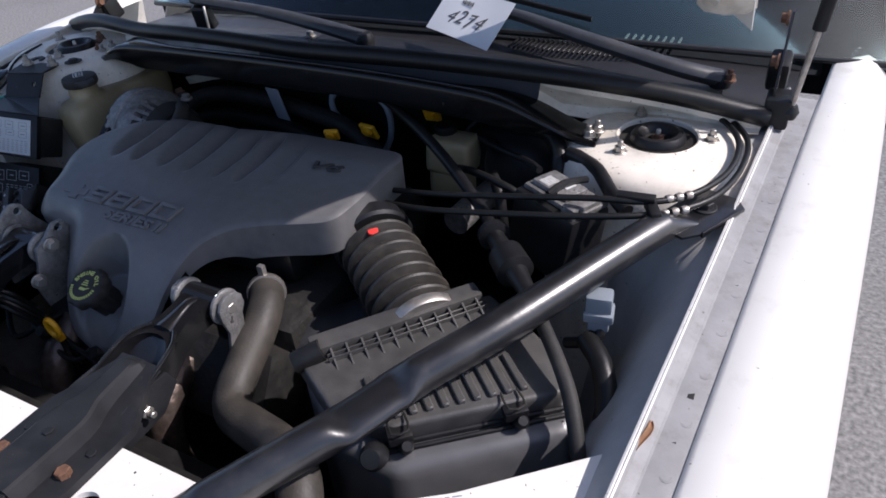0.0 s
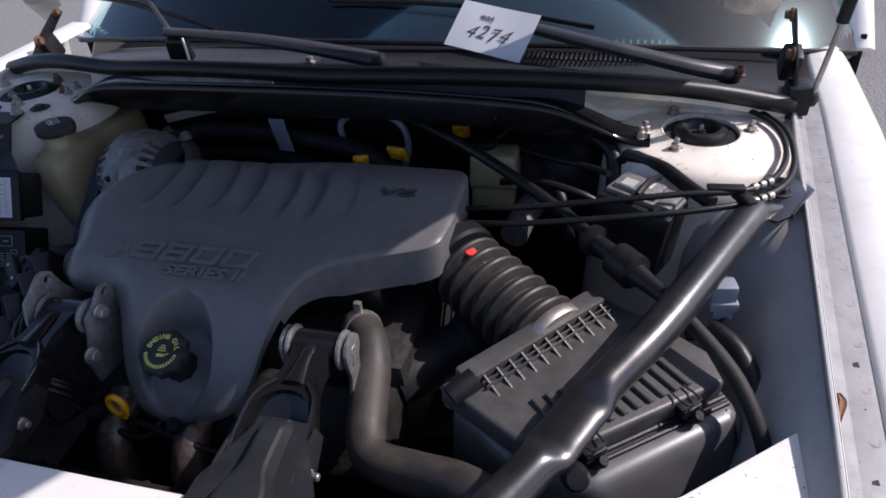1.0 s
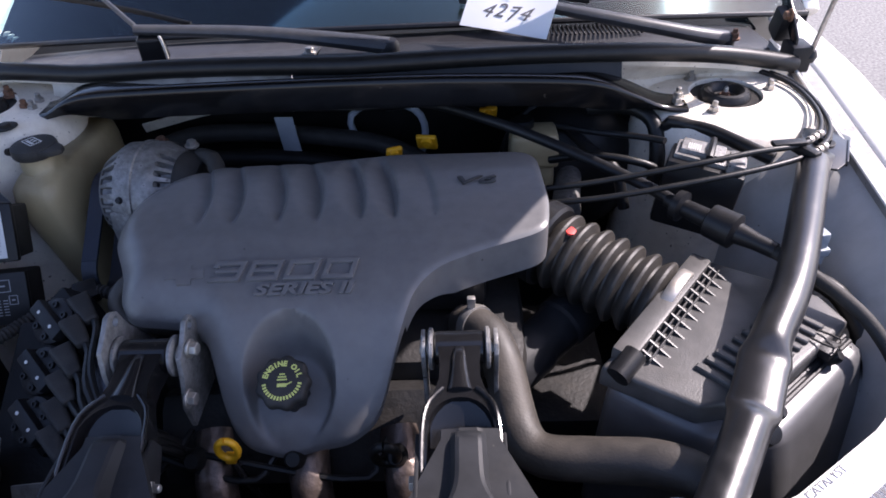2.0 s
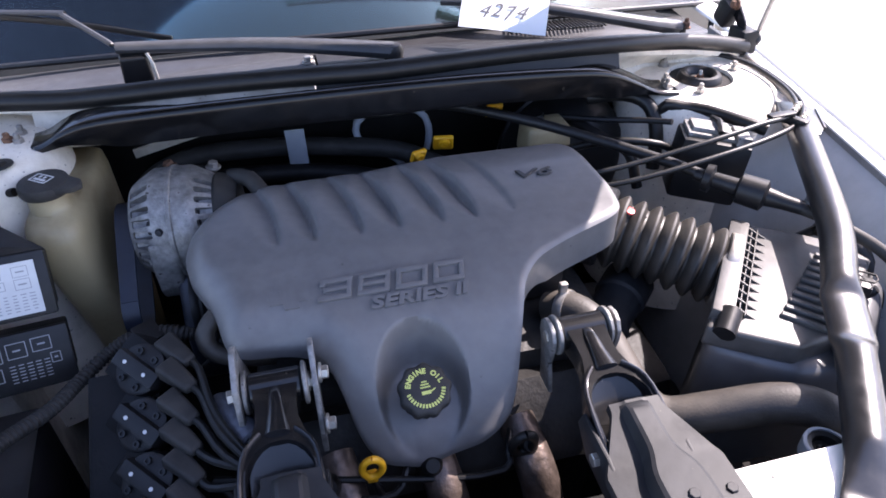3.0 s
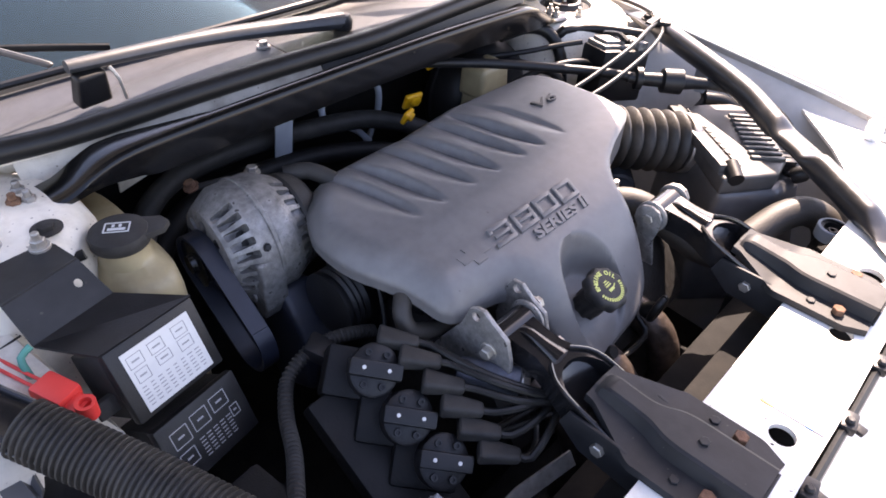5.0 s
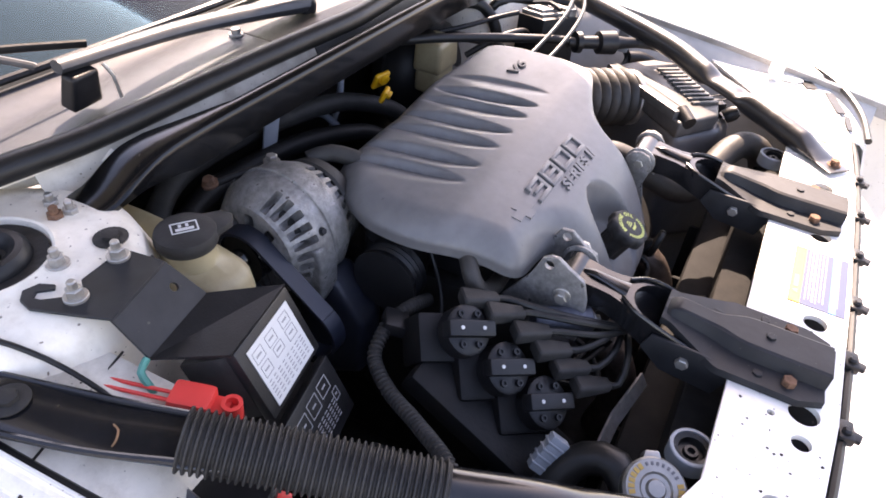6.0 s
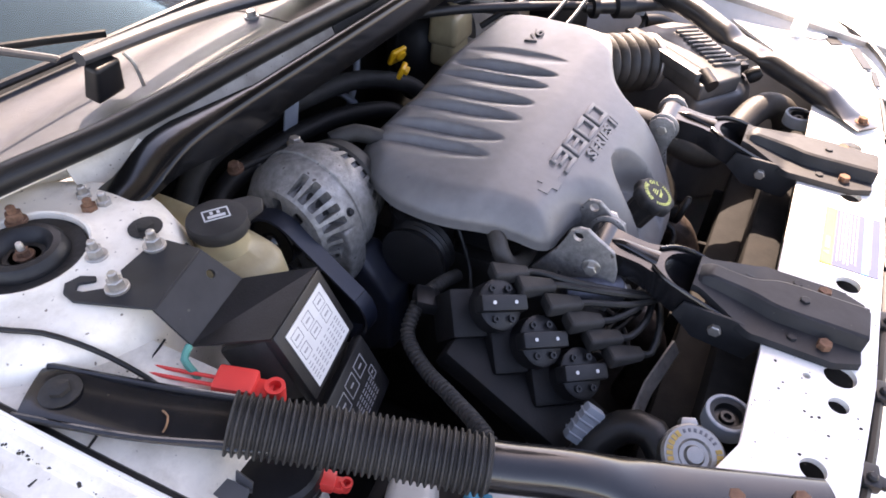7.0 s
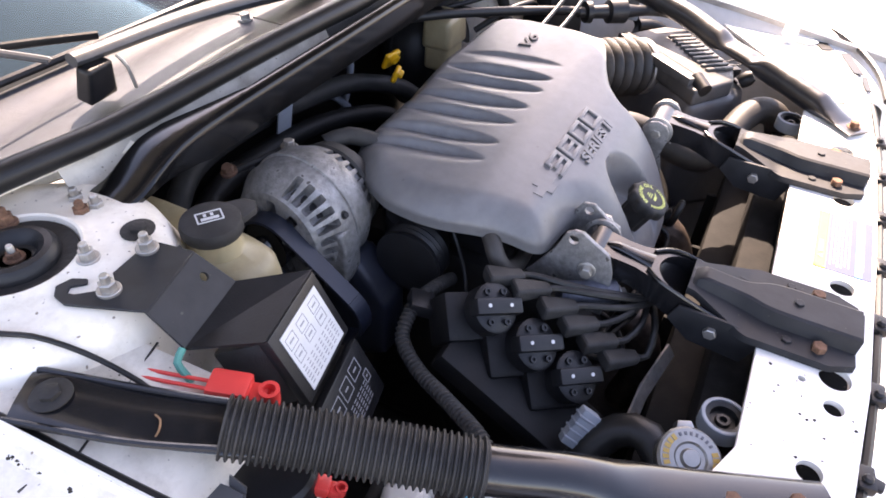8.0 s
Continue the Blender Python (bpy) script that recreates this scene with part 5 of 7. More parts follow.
# ---- alternator
alt = thing("alternator", "dusty cast aluminium alternator with vent slots", "alternator", (-0.31, -0.155, 0.83))
AX = Vector((1, -0.06, 0.02)).normalized()
ALT = Vector((-0.309, -0.150, 0.854))
m = aim(ALT, AX)
bm = B()
lathe(bm, [(0.02, -0.058), (0.054, -0.058), (0.060, -0.056), (0.064, -0.051), (0.077, -0.030), (0.079, -0.026), (0.079, -0.004), (0.0815, -0.003), (0.0815, 0.0015), (0.079, 0.003), (0.079, 0.022), (0.077, 0.026), (0.066, 0.047), (0.062, 0.052), (0.05, 0.054), (0.0, 0.054)], m, 80)
slots = B()
for deg0, n_, z, l_, w_ in ((-14, 8, -0.042, 0.026, 0.0098), (-20, 9, 0.040, 0.024, 0.0085)):
    for i in range(n_):
        a = radians(deg0 + 12.5 * i)
        out_ = Vector((0, -math.cos(a), math.sin(a)))
        box(slots, (0.040, w_, l_), frame_of(ALT + AX * z + out_ * 0.078, out_, AX), 0.0025, 2)
for i in range(9):
    a = radians(-30 + 40 * i)
    out_ = Vector((0, -math.cos(a), math.sin(a)))
    box(slots, (0.024, 0.013, 0.030), frame_of(ALT + AX * -0.058 + out_ * 0.040, out_, AX), 0.003, 2)
bm = cut(bm, slots)
part("housing", bm, ALU, alt, "pale cast aluminium housing", angle=30)
# Windings in near black, so the slots look shaded inside.
bm = B()
lathe(bm, [(0.030, -0.046), (0.058, -0.040), (0.060, 0.034), (0.046, 0.046)], m, 24)
part("windings", bm, IRON, alt, "windings darkened to shade the vent slots")
bm = B()
lathe(bm, [(0.0, -0.086), (0.012, -0.086), (0.014, -0.080), (0.033, -0.079), (0.031, -0.075), (0.033, -0.071), (0.031, -0.067), (0.033, -0.062), (0.033, -0.058), (0.0, -0.058)], m, 32)
part("pulley", bm, BLACK_METAL, alt)
bm = B()
tube(bm, [Vector((-0.332, -0.045, 0.884)), Vector((-0.298, -0.068, 0.893)), Vector((-0.258, -0.092, 0.899))], 0.0048, 10)
part("top_bar", bm, IRON, alt)
bm = B()
prism(bm, [(-0.226, 0.872), (-0.232, 0.845), (-0.230, 0.800), (-0.219, 0.778), (-0.207, 0.780), (-0.196, 0.800), (-0.176, 0.818), (-0.15, 0.80), (-0.14, 0.86)], 0.034, Matrix(((0, 0, 1, -0.348), (1, 0, 0, 0), (0, 1, 0, 0), (0, 0, 0, 1))), 0.005, 3)
part("lower_foot", bm, ALU, alt, "tapered cast foot")
for y, z in ((-0.212, 0.838), (-0.206, 0.812)):
    bm = B()
    lathe(bm, [(0.0075, 0), (0.0075, 0.003), (0.0055, 0.004), (0.0050, 0.001), (0, 0.001)], aim((-0.349, y, z), (-1, 0, 0)), 16)
    part("boss", bm, ALU, alt)
bm = B()
prism(bm, [(-0.178, 0.80), (-0.225, 0.815), (-0.246, 0.788), (-0.272, 0.752), (-0.270, 0.66), (-0.20, 0.62), (-0.16, 0.66)], 0.05, Matrix(((0, 0, 1, -0.325), (1, 0, 0, 0), (0, 1, 0, 0), (0, 0, 0, 1))), 0.010, 3)
part("mounting_bracket", bm, SKY_BLACK, alt, "blue-black smooth bracket below the alternator")
again("bolt", BOLT_STEEL, alt, aim((-0.261, -0.092, 0.902), (0.1, 0, 1)))
again("bolt", BOLT_RUST, alt, aim((-0.327, -0.048, 0.887), (-0.3, 0, 1)))
for k in range(3):
    a = 2 * math.pi * k / 3 + 0.6
    again("bolt", BOLT_BLACK, alt, m @ Matrix.Rotation(a, 4, "Z") @ Matrix.Translation((0.0775, 0, -0.015)) @ Matrix.Rotation(radians(90), 4, "Y"))
bm = B()
lathe(bm, [(0.062, 0.052), (0.064, 0.056), (0.060, 0.072), (0.050, 0.082), (0.0, 0.084)], m, 40)
tube(bm, [(-0.235, -0.13, 0.905), (-0.21, -0.15, 0.910), (-0.19, -0.19, 0.90)], 0.012, 10)
part("rear_cover", bm, BLACK_DUSTY, alt, "black plastic rear cover")
# drive belt, the blue sky's reflection put into its colour
bm = B()
c1, c2, rb = Vector((-0.150, 0.850)), Vector((-0.238, 0.783)), 0.037
loop = []
base = math.atan2(c2.y - c1.y, c2.x - c1.x)
for c, a0 in ((c2, base - math.pi / 2), (c1, base + math.pi / 2)):
    for i in range(13):
        a = a0 + math.pi * i / 12
        loop.append(Vector((-0.380, c.x + rb * math.cos(a), c.y + rb * math.sin(a))))
rows = [[p + Vector((-0.011, 0, 0)), p + Vector((0.011, 0, 0))] for p in loop + loop[:1]]
sheet(bm, rows, 0.004)
tagged(part("drive_belt", bm, SKY_BLACK), "smooth black drive belt running down from the alternator, sky blue put into its colour", "belt")

# ---- washer fluid bottle
wash = thing("washer_bottle", "yellowed translucent washer fluid bottle", "fluid bottle", (-0.45, -0.12, 0.7))
bm = B()
rows = []
for i, (z, cx, cy, rx, ry) in enumerate([(0.55, -0.440, -0.085, 0.028, 0.080), (0.70, -0.442, -0.088, 0.034, 0.100), (0.83, -0.455, -0.092, 0.038, 0.118), (0.878, -0.459, -0.092, 0.040, 0.123), (0.898, -0.459, -0.092, 0.038, 0.119), (0.906, -0.459, -0.093, 0.033, 0.108), (0.910, -0.460, -0.148, 0.029, 0.034), (0.917, -0.462, -0.153, 0.026, 0.027), (0.930, -0.462, -0.153, 0.025, 0.025)]):
    row = []
    for k in range(33):
        a = 2 * math.pi * k / 32
        c, s = math.cos(a), math.sin(a)
        e = 2.0 / (4.2 if i < 6 else 2.2)
        row.append((cx + rx * math.copysign(abs(c) ** e, c), cy + ry * math.copysign(abs(s) ** e, s), z))
    rows.append(row)
sheet(bm, rows)
bmesh.ops.remove_doubles(bm, verts=bm.verts, dist=1e-5)
part("bottle", bm, BOTTLE, wash, angle=60)
bm = B()
lathe(bm, [(0.030, 0.932), (0.0315, 0.935), (0.0315, 0.943), (0.030, 0.947), (0.018, 0.950), (0.0, 0.951)], Matrix.Translation((-0.462, -0.153, 0)), 40)
prism(bm, [(0.02, -0.02), (0.045, -0.012), (0.052, 0.0), (0.045, 0.012), (0.02, 0.02)], 0.008, pose(-0.462, -0.153, 0.938, 0, 0, -20), 0.002)
capo = part("cap", bm, BLACK_DUSTY, wash, "black flip cap")
bm = B()
for x, y, w, h in ((0, 0.008, 0.026, 0.0016), (0, -0.008, 0.026, 0.0016), (-0.0125, 0, 0.0016, 0.016), (0.0125, 0, 0.0016, 0.016), (0, -0.003, 0.018, 0.004), (-0.004, 0.003, 0.003, 0.005), (0.003, 0.003, 0.003, 0.005)):
    box(bm, (w, h, 0.0004), pose(-0.462, -0.153, 0.9508, 0, 0, -35) @ Matrix.Translation((x, y, 0)), 0)
part("symbol", bm, WHITE_LABEL, capo, "white windscreen symbol")
bm = B()
tube(bm, [(-0.500, -0.150, 0.934), (-0.512, -0.146, 0.930), (-0.517, -0.140, 0.915), (-0.508, -0.135, 0.905)], 0.006, 10)
part("strap", bm, BLACK, wash)

# ---- fuse boxes
fuse = thing("fuse_box", "black fuse box with a white printed lid label", "fuse box", (-0.49, -0.28, 0.8))
FX = Vector((0.0785, 0.0200, -0.0080))
FN = FX.cross(Vector((-0.002, 0.030, 0.056))).normalized()
fm = frame_of((-0.498, -0.2975, 0.8865), FX, FN)
bm = B()
box(bm, (0.105, 0.078, 0.012), fm @ pose(0, 0.002, -0.006), 0.003)
lid = part("lid", bm, BLACK, fuse)
bm = B()
box(bm, (0.080, 0.063, 0.0008), fm @ pose(0, 0, 0.0006), 0)
lab = part("label", bm, WHITE_LABEL, lid, "white printed fuse chart")
bm = B()
rng = random.Random(4)
for x, y, w, h in ((-0.028, 0.020, 0.016, 0.012), (-0.004, 0.020, 0.016, 0.012), (0.024, 0.020, 0.016, 0.012), (-0.028, 0.004, 0.014, 0.012), (-0.002, 0.006, 0.016, 0.010), (0.024, 0.005, 0.016, 0.012)):
    for sx, sy, ww, hh in ((0, h / 2, w, 0.0006), (0, -h / 2, w, 0.0006), (w / 2, 0, 0.0006, h), (-w / 2, 0, 0.0006, h), (0, 0, w * 0.55, 0.0018)):
        box(bm, (ww, hh, 0.0003), fm @ pose(x + sx, y + sy, 0.0012), 0)
for r in range(6):
    for c in range(8):
        box(bm, (0.0035 + 0.003 * rng.random(), 0.0011, 0.0003), fm @ pose(-0.033 + c * 0.0092, -0.007 - r * 0.0038, 0.0012), 0)
part("print", bm, PALE_INK, lab)
bm = B()
box(bm, (0.100, 0.072, 0.055), fm @ pose(0, 0.002, -0.0405), 0.004)
box(bm, (0.030, 0.018, 0.012), fm @ pose(-0.056, -0.012, -0.030), 0.003)
part("base", bm, BLACK_DUSTY, fuse)
fuse2 = thing("relay_box", "black relay box with a printed diagram on its lid", "fuse box", (-0.46, -0.34, 0.75))
fm2 = frame_of((-0.492, -0.3345, 0.812), FX, FN)
bm = B()
box(bm, (0.105, 0.072, 0.012), fm2 @ pose(0, -0.004, -0.006), 0.003)
lid2 = part("lid", bm, BLACK, fuse2)
bm = B()
for x, y, w, h in ((-0.030, 0.010, 0.020, 0.018), (-0.004, 0.012, 0.020, 0.018), (0.022, 0.014, 0.020, 0.016), (-0.032, -0.014, 0.018, 0.016), (0.034, -0.006, 0.010, 0.012)):
    for sx, sy, ww, hh in ((0, h / 2, w, 0.001), (0, -h / 2, w, 0.001), (w / 2, 0, 0.001, h), (-w / 2, 0, 0.001, h), (0, 0, w * 0.4, 0.002)):
        box(bm, (ww, hh, 0.0003), fm2 @ pose(x + sx, y + sy, 0.0003), 0)
for r in range(6):
    for c in range(5):
        box(bm, (0.006, 0.0012, 0.0003), fm2 @ pose(-0.012 + c * 0.009, -0.006 - r * 0.004, 0.0003), 0)
part("print", bm, PALE_INK, lid2, "pale grey printed diagram")
bm = B()
box(bm, (0.098, 0.066, 0.06), fm2 @ pose(0, -0.004, -0.043), 0.004)
part("base", bm, BLACK_DUSTY, fuse2)

# folded sheet bracket over the fuse box
br = thing("tray_bracket", "black folded sheet bracket with a hooked tab on the tower", "bracket", (-0.54, -0.13, 0.91))
hook_ = [(-0.562, -0.085), (-0.569, -0.073), (-0.584, -0.069), (-0.594, -0.078), (-0.597, -0.093), (-0.578, -0.145), (-0.571, -0.166), (-0.485, -0.143), (-0.489, -0.104), (-0.494, -0.094), (-0.545, -0.098), (-0.556, -0.113), (-0.569, -0.105), (-0.583, -0.091), (-0.585, -0.084), (-0.578, -0.080), (-0.567, -0.090)]
bm = B()
prism(bm, [tuple(deck((x, y, 0)).xy) for x, y in hook_], 0.003, Matrix.Translation((0, 0, 0.9575)), 0.0007, 1)
part("flange", bm, BRACKET, br)
fold = [deck(p) for p in ((-0.571, -0.164, 0.9155), (-0.485, -0.141, 0.9155), (-0.568, -0.197, 0.876), (-0.476, -0.180, 0.880))]
fold[0].z, fold[1].z = 0.9595, 0.9595
fold[2].z, fold[3].z = 0.922, 0.926
bm = B()
sheet(bm, [[fold[0], fold[2]], [fold[1], fold[3]]], 0.003)
slot_ = B()
lathe(slot_, [(0.0045, -0.05), (0.0045, 0.05)], aim((fold[1] * 0.55 + fold[3] * 0.45) * 0.8 + (fold[0] * 0.55 + fold[2] * 0.45) * 0.2, (fold[2] - fold[0]).cross(fold[1] - fold[0])), 14)
bm = cut(bm, slot_)
part("apron", bm, BRACKET, br)
bm = B()
sheet(bm, [[fold[2] + Vector((0, 0, 0.0008)), fm @ Vector((-0.054, 0.042, -0.001))], [fold[3] + Vector((0, 0, 0.0008)), fm @ Vector((0.054, 0.042, -0.001))]], 0.003)
part("tray_top", bm, BLACK, br)
for x, y in ((-0.565, -0.115), (-0.503, -0.101)):
    again("nut", NUT_STUD, br, Matrix.Translation((deck((x, y, 0)).x, deck((x, y, 0)).y, 0.9605)))

# ---- ignition coil pack
coils = thing("coil_pack", "dusty black ignition coil pack with three coils and leads", "ignition coil", (-0.35, -0.48, 0.78))
for k, (p, q) in enumerate((((-0.354, -0.420, 0.863), (-0.335, -0.439, 0.852)), ((-0.355, -0.473, 0.832), (-0.336, -0.491, 0.823)), ((-0.351, -0.524, 0.802), (-0.334, -0.540, 0.795)))):
    c = (Vector(p) + Vector(q)) / 2
    cm = frame_of(c, (0.70, -0.66, -0.27), Vector((-0.30, -0.50, 0.80)))
    bm = B()
    box(bm, (0.060, 0.019, 0.018), cm @ pose(0, 0, -0.009), 0.003, taper=0.95)
    coil = part("coil", bm, BLACK, coils)
    bm = B()
    lathe(bm, [(0.029, -0.04), (0.029, -0.012), (0.026, -0.010), (0.0, -0.010)], cm @ Matrix.Diagonal((0.92, 1.0, 1, 1)), 24)
    part("core", bm, BLACK, coil)
    bm = B()
    box(bm, (0.074, 0.056, 0.05), cm @ pose(-0.012, -0.004, -0.060), 0.006)
    part("base", bm, SLAB, coil)
    for s in (-1, 1):
        bm = B()
        lathe(bm, [(0.0022, 0), (0.0022, 0.0006), (0, 0.0006)], cm @ pose(s * 0.0135, 0, 0.0002), 12)
        part("mark", bm, WHITE_LABEL, coil, "small white dot")
        for s2 in (-1, 1):
            bm = B()
            lathe(bm, [(0.004, 0), (0.004, 0.004), (0.002, 0.004), (0.002, 0.002), (0, 0.002)], cm @ pose(s * 0.010, s2 * 0.017, -0.010), 12)
            part("screw", bm, BLACK, coil)
for k, p in enumerate(((-0.317, -0.398, 0.862), (-0.315, -0.430, 0.855), (-0.314, -0.464, 0.843), (-0.313, -0.491, 0.828), (-0.312, -0.516, 0.812), (-0.310, -0.543, 0.797))):
    a = Vector(p)
    d = Vector((0.66, -0.74, -0.16)).normalized()
    bm = B()
    bx = d.cross(Vector((0, 0, 1))).normalized()
    bmat = Matrix((bx, d.cross(bx) * -1, d)).transposed().to_4x4()
    bmat.translation = a + d * 0.024
    box(bm, (0.026, 0.019, 0.046), bmat, 0.005, 3, 0.62)
    boot = part("boot", bm, BLACK_DUSTY, coils, "grey-black rubber boot")
    e = a + d * 0.044
    end = Vector((-0.222 + 0.004 * k, -0.560 - 0.006 * (k % 3), 0.825 - 0.004 * k))
    mid = (e + end) / 2 + Vector((-0.004, -0.012, 0.004 + 0.003 * (k % 2)))
    bm = B()
    tube(bm, [e, e + d * 0.015, mid, end, end + Vector((0.022, 0.012, -0.022)), end + Vector((0.03, 0.03, -0.06))], 0.0043, 8)
    part("lead", bm, RUBBER, boot)
bm = B()
box(bm, (0.09, 0.21, 0.03), frame_of((-0.365, -0.475, 0.755), (1, 0, 0), (0, -0.5, 0.87)), 0.006)
part("bracket", bm, SLAB, coils)
bm = B()
pm = frame_of((-0.386, -0.548, 0.768), (0.62, -0.30, 0.72), (-0.3, -0.5, 0.8))
box(bm, (0.045, 0.022, 0.016), pm, 0.003)
for k in range(4):
    box(bm, (0.003, 0.024, 0.018), pm @ pose(-0.014 + 0.009 * k, 0, 0), 0.0008, 1)
part("plug", bm, GREYPLUG, coils, "grey-blue connector plug")

# ---- wiring conduit beside the coil pack
cond = thing("wiring_conduit", "black ribbed wiring conduit curving past the coil pack", "conduit", (-0.42, -0.40, 0.8))
bm = B()
corrugated(bm, [(-0.27, -0.335, 0.790), (-0.31, -0.335, 0.812), (-0.345, -0.330, 0.818), (-0.370, -0.330, 0.814), (-0.398, -0.338, 0.803), (-0.426, -0.375, 0.800), (-0.449, -0.420, 0.806), (-0.485, -0.475, 0.822), (-0.505, -0.50, 0.80)], 0.0088, 0.0056, 0.20, 14)
part("conduit", bm, BLACK_DUSTY, cond, angle=25)
bm = B()
box(bm, (0.03, 0.03, 0.018), pose(-0.350, -0.335, 0.818, 20, 0, 30), 0.004)
part("clip", bm, BLACK, cond)

# ---- battery under the brace, terminal covers
batt = thing("battery", "battery low beside the wheel arch, white label on top", "battery", (-0.52, -0.50, 0.6))
bm = B()
box(bm, (0.17, 0.22, 0.18), pose(-0.545, -0.50, 0.69, 0, 0, 6), 0.008)
part("case", bm, BLACK, batt)
bm = B()
box(bm, (0.05, 0.050, 0.001), pose(-0.515, -0.520, 0.7815, 0, 0, -20), 0)
part("label", bm, WHITE_LABEL, batt, "white label")
for p, lab_ in (((-0.592, -0.281, 0.903), "upper"), ((-0.597, -0.366, 0.828), "lower")):
    tc = thing("terminal_cover", "red plastic terminal cover with a strap" if lab_ == "upper" else "red plastic terminal cover below the brace", "terminal cover", p)
    m = frame_of(p, (0.36, -0.93, -0.08 if lab_ == "upper" else -0.25))
    if lab_ == "lower":
        m = m @ Matrix.Scale(0.62, 4)
    bm = B()
    box(bm, (0.036, 0.026, 0.024), m, 0.004)
    box(bm, (0.022, 0.020, 0.018), m @ pose(0.022, 0, -0.004), 0.005)
    lathe(bm, [(0.009, 0), (0.009, 0.018), (0.0055, 0.018), (0.0055, 0.008), (0, 0.008)], m @ pose(0.034, 0, -0.008), 16)
    part("cover", bm, RED, tc)
    if lab_ == "upper":
        bm = B()
        for s in (-1, 1):
            tube(bm, [m @ Vector((-0.018, s * 0.004, 0.002)), m @ Vector((-0.078, s * 0.004, 0.004))], 0.0018, 8)
        box(bm, (0.004, 0.012, 0.004), m @ pose(-0.078, 0, 0.004), 0.001)
        part("strap", bm, RED, tc)
        bm = B()
        tube(bm, [m @ Vector((-0.030, 0.004, -0.02)), m @ Vector((-0.040, 0.006, 0.002)), m @ Vector((-0.048, 0.010, 0.012)), m @ Vector((-0.048, 0.022, 0.016))], 0.0035, 8)
        part("wire", bm, TEAL, tc, "green wire")

# coolant recovery neck below the brace
neck = thing("filler_neck", "pale plastic reservoir neck with a black cap under the brace", "reservoir", (-0.62, -0.40, 0.7))
bm = B()
lathe(bm, [(0.044, 0.66), (0.040, 0.74), (0.0350, 0.790), (0.0340, 0.828), (0.0, 0.828)], Matrix.Translation((-0.610, -0.331, 0)), 32)
part("neck", bm, PALE_PLASTIC, neck, "dusty pale plastic neck")
bm = B()
prism(bm, [(-0.016, -0.014), (0.016, -0.014), (0.018, 0.008), (0.006, 0.012), (0.006, 0.0), (-0.006, 0.0), (-0.006, 0.014), (-0.018, 0.014)], 0.012, pose(-0.612, -0.372, 0.785, 0, 0, -60), 0.002)
part("lug", bm, PALE_PLASTIC, neck, "moulded pale lug")
bm = B()
lathe(bm, [(0.0355, 0.816), (0.0385, 0.818), (0.0385, 0.826), (0.0365, 0.828), (0.0385, 0.830), (0.0380, 0.842), (0.034, 0.846), (0.0, 0.847)], Matrix.Translation((-0.610, -0.331, 0)), 36)
part("cap", bm, BLACK, neck)

# ---- radiator, cap, hoses
rad = thing("radiator", "black radiator and fan shroud behind the nose panel", "radiator", (0, -0.66, 0.4))
bm = B()
box(bm, (0.74, 0.045, 0.48), pose(0.0, -0.676, 0.535), 0.008)
part("core", bm, SHROUD, rad)
bm = B()
box(bm, (0.72, 0.05, 0.40), pose(0.0, -0.632, 0.51), 0.012)
shroud = part("fan_shroud", bm, SHROUD, rad, "dusty black fan shroud")
for x in (-0.24, -0.08, 0.10, 0.26):
    bm = B()
    box(bm, (0.008, 0.06, 0.34), pose(x, -0.62, 0.51), 0.003)
    part("rib", bm, SHROUD, shroud)
bm = B()
sheet(bm, [[(-0.340, -0.588, 0.762), (-0.300, -0.590, 0.770), (-0.225, -0.604, 0.772)], [(-0.340, -0.598, 0.745), (-0.300, -0.600, 0.752), (-0.225, -0.614, 0.756)]], 0.003)
part("metal_strip", bm, STEEL, rad, "bare metal strip beside the shroud")
bm = B()
box(bm, (0.05, 0.06, 0.5), pose(-0.395, -0.66, 0.56), 0.015)
part("side_tank", bm, SHROUD, rad)
for x in (-0.339, 0.340):
    bm = B()
    lathe(bm, [(0.022, 0), (0.022, 0.016), (0.019, 0.018), (0.014, 0.016), (0.013, 0.009), (0.008, 0.009), (0.007, 0.013), (0.004, 0.013), (0.003, 0.008), (0, 0.008)], pose(x, -0.676, 0.80), 28)
    mount_ = part("rubber_mount", bm, RUBBER, rad, "round rubber radiator mount")
    bm = B()
    lathe(bm, [(0.0195, 0.0), (0.0235, 0.0), (0.0235, 0.0185), (0.0225, 0.0195), (0.0195, 0.0195), (0.0195, 0.012)], pose(x, -0.676, 0.80), 28)
    bmesh.ops.delete(bm, geom=[f for f in bm.faces if len(f.verts) > 4], context="FACES_ONLY")
    part("rim", bm, GREYPLUG, mount_, "dusty grey rim")
m = pose(-0.402, -0.652, 0.806, 0, -20, 25)
bm = B()
lathe(bm, [(0.028, 0.0), (0.031, 0.002), (0.031, 0.015), (0.0285, 0.018), (0.016, 0.0185), (0.014, 0.0165), (0.010, 0.0165), (0.008, 0.020), (0.0, 0.0205)], m, 40)
for s in (-1, 1):
    prism(bm, [(0.026, -0.010), (0.037, -0.007), (0.037, 0.007), (0.026, 0.010)], 0.014, m @ Matrix.Rotation(math.pi * (s > 0), 4, "Z") @ Matrix.Translation((0, 0, 0.001)), 0.002)
capm = part("radiator_cap", bm, BRIGHT, rad, "bright metal radiator cap with a printed warning ring")
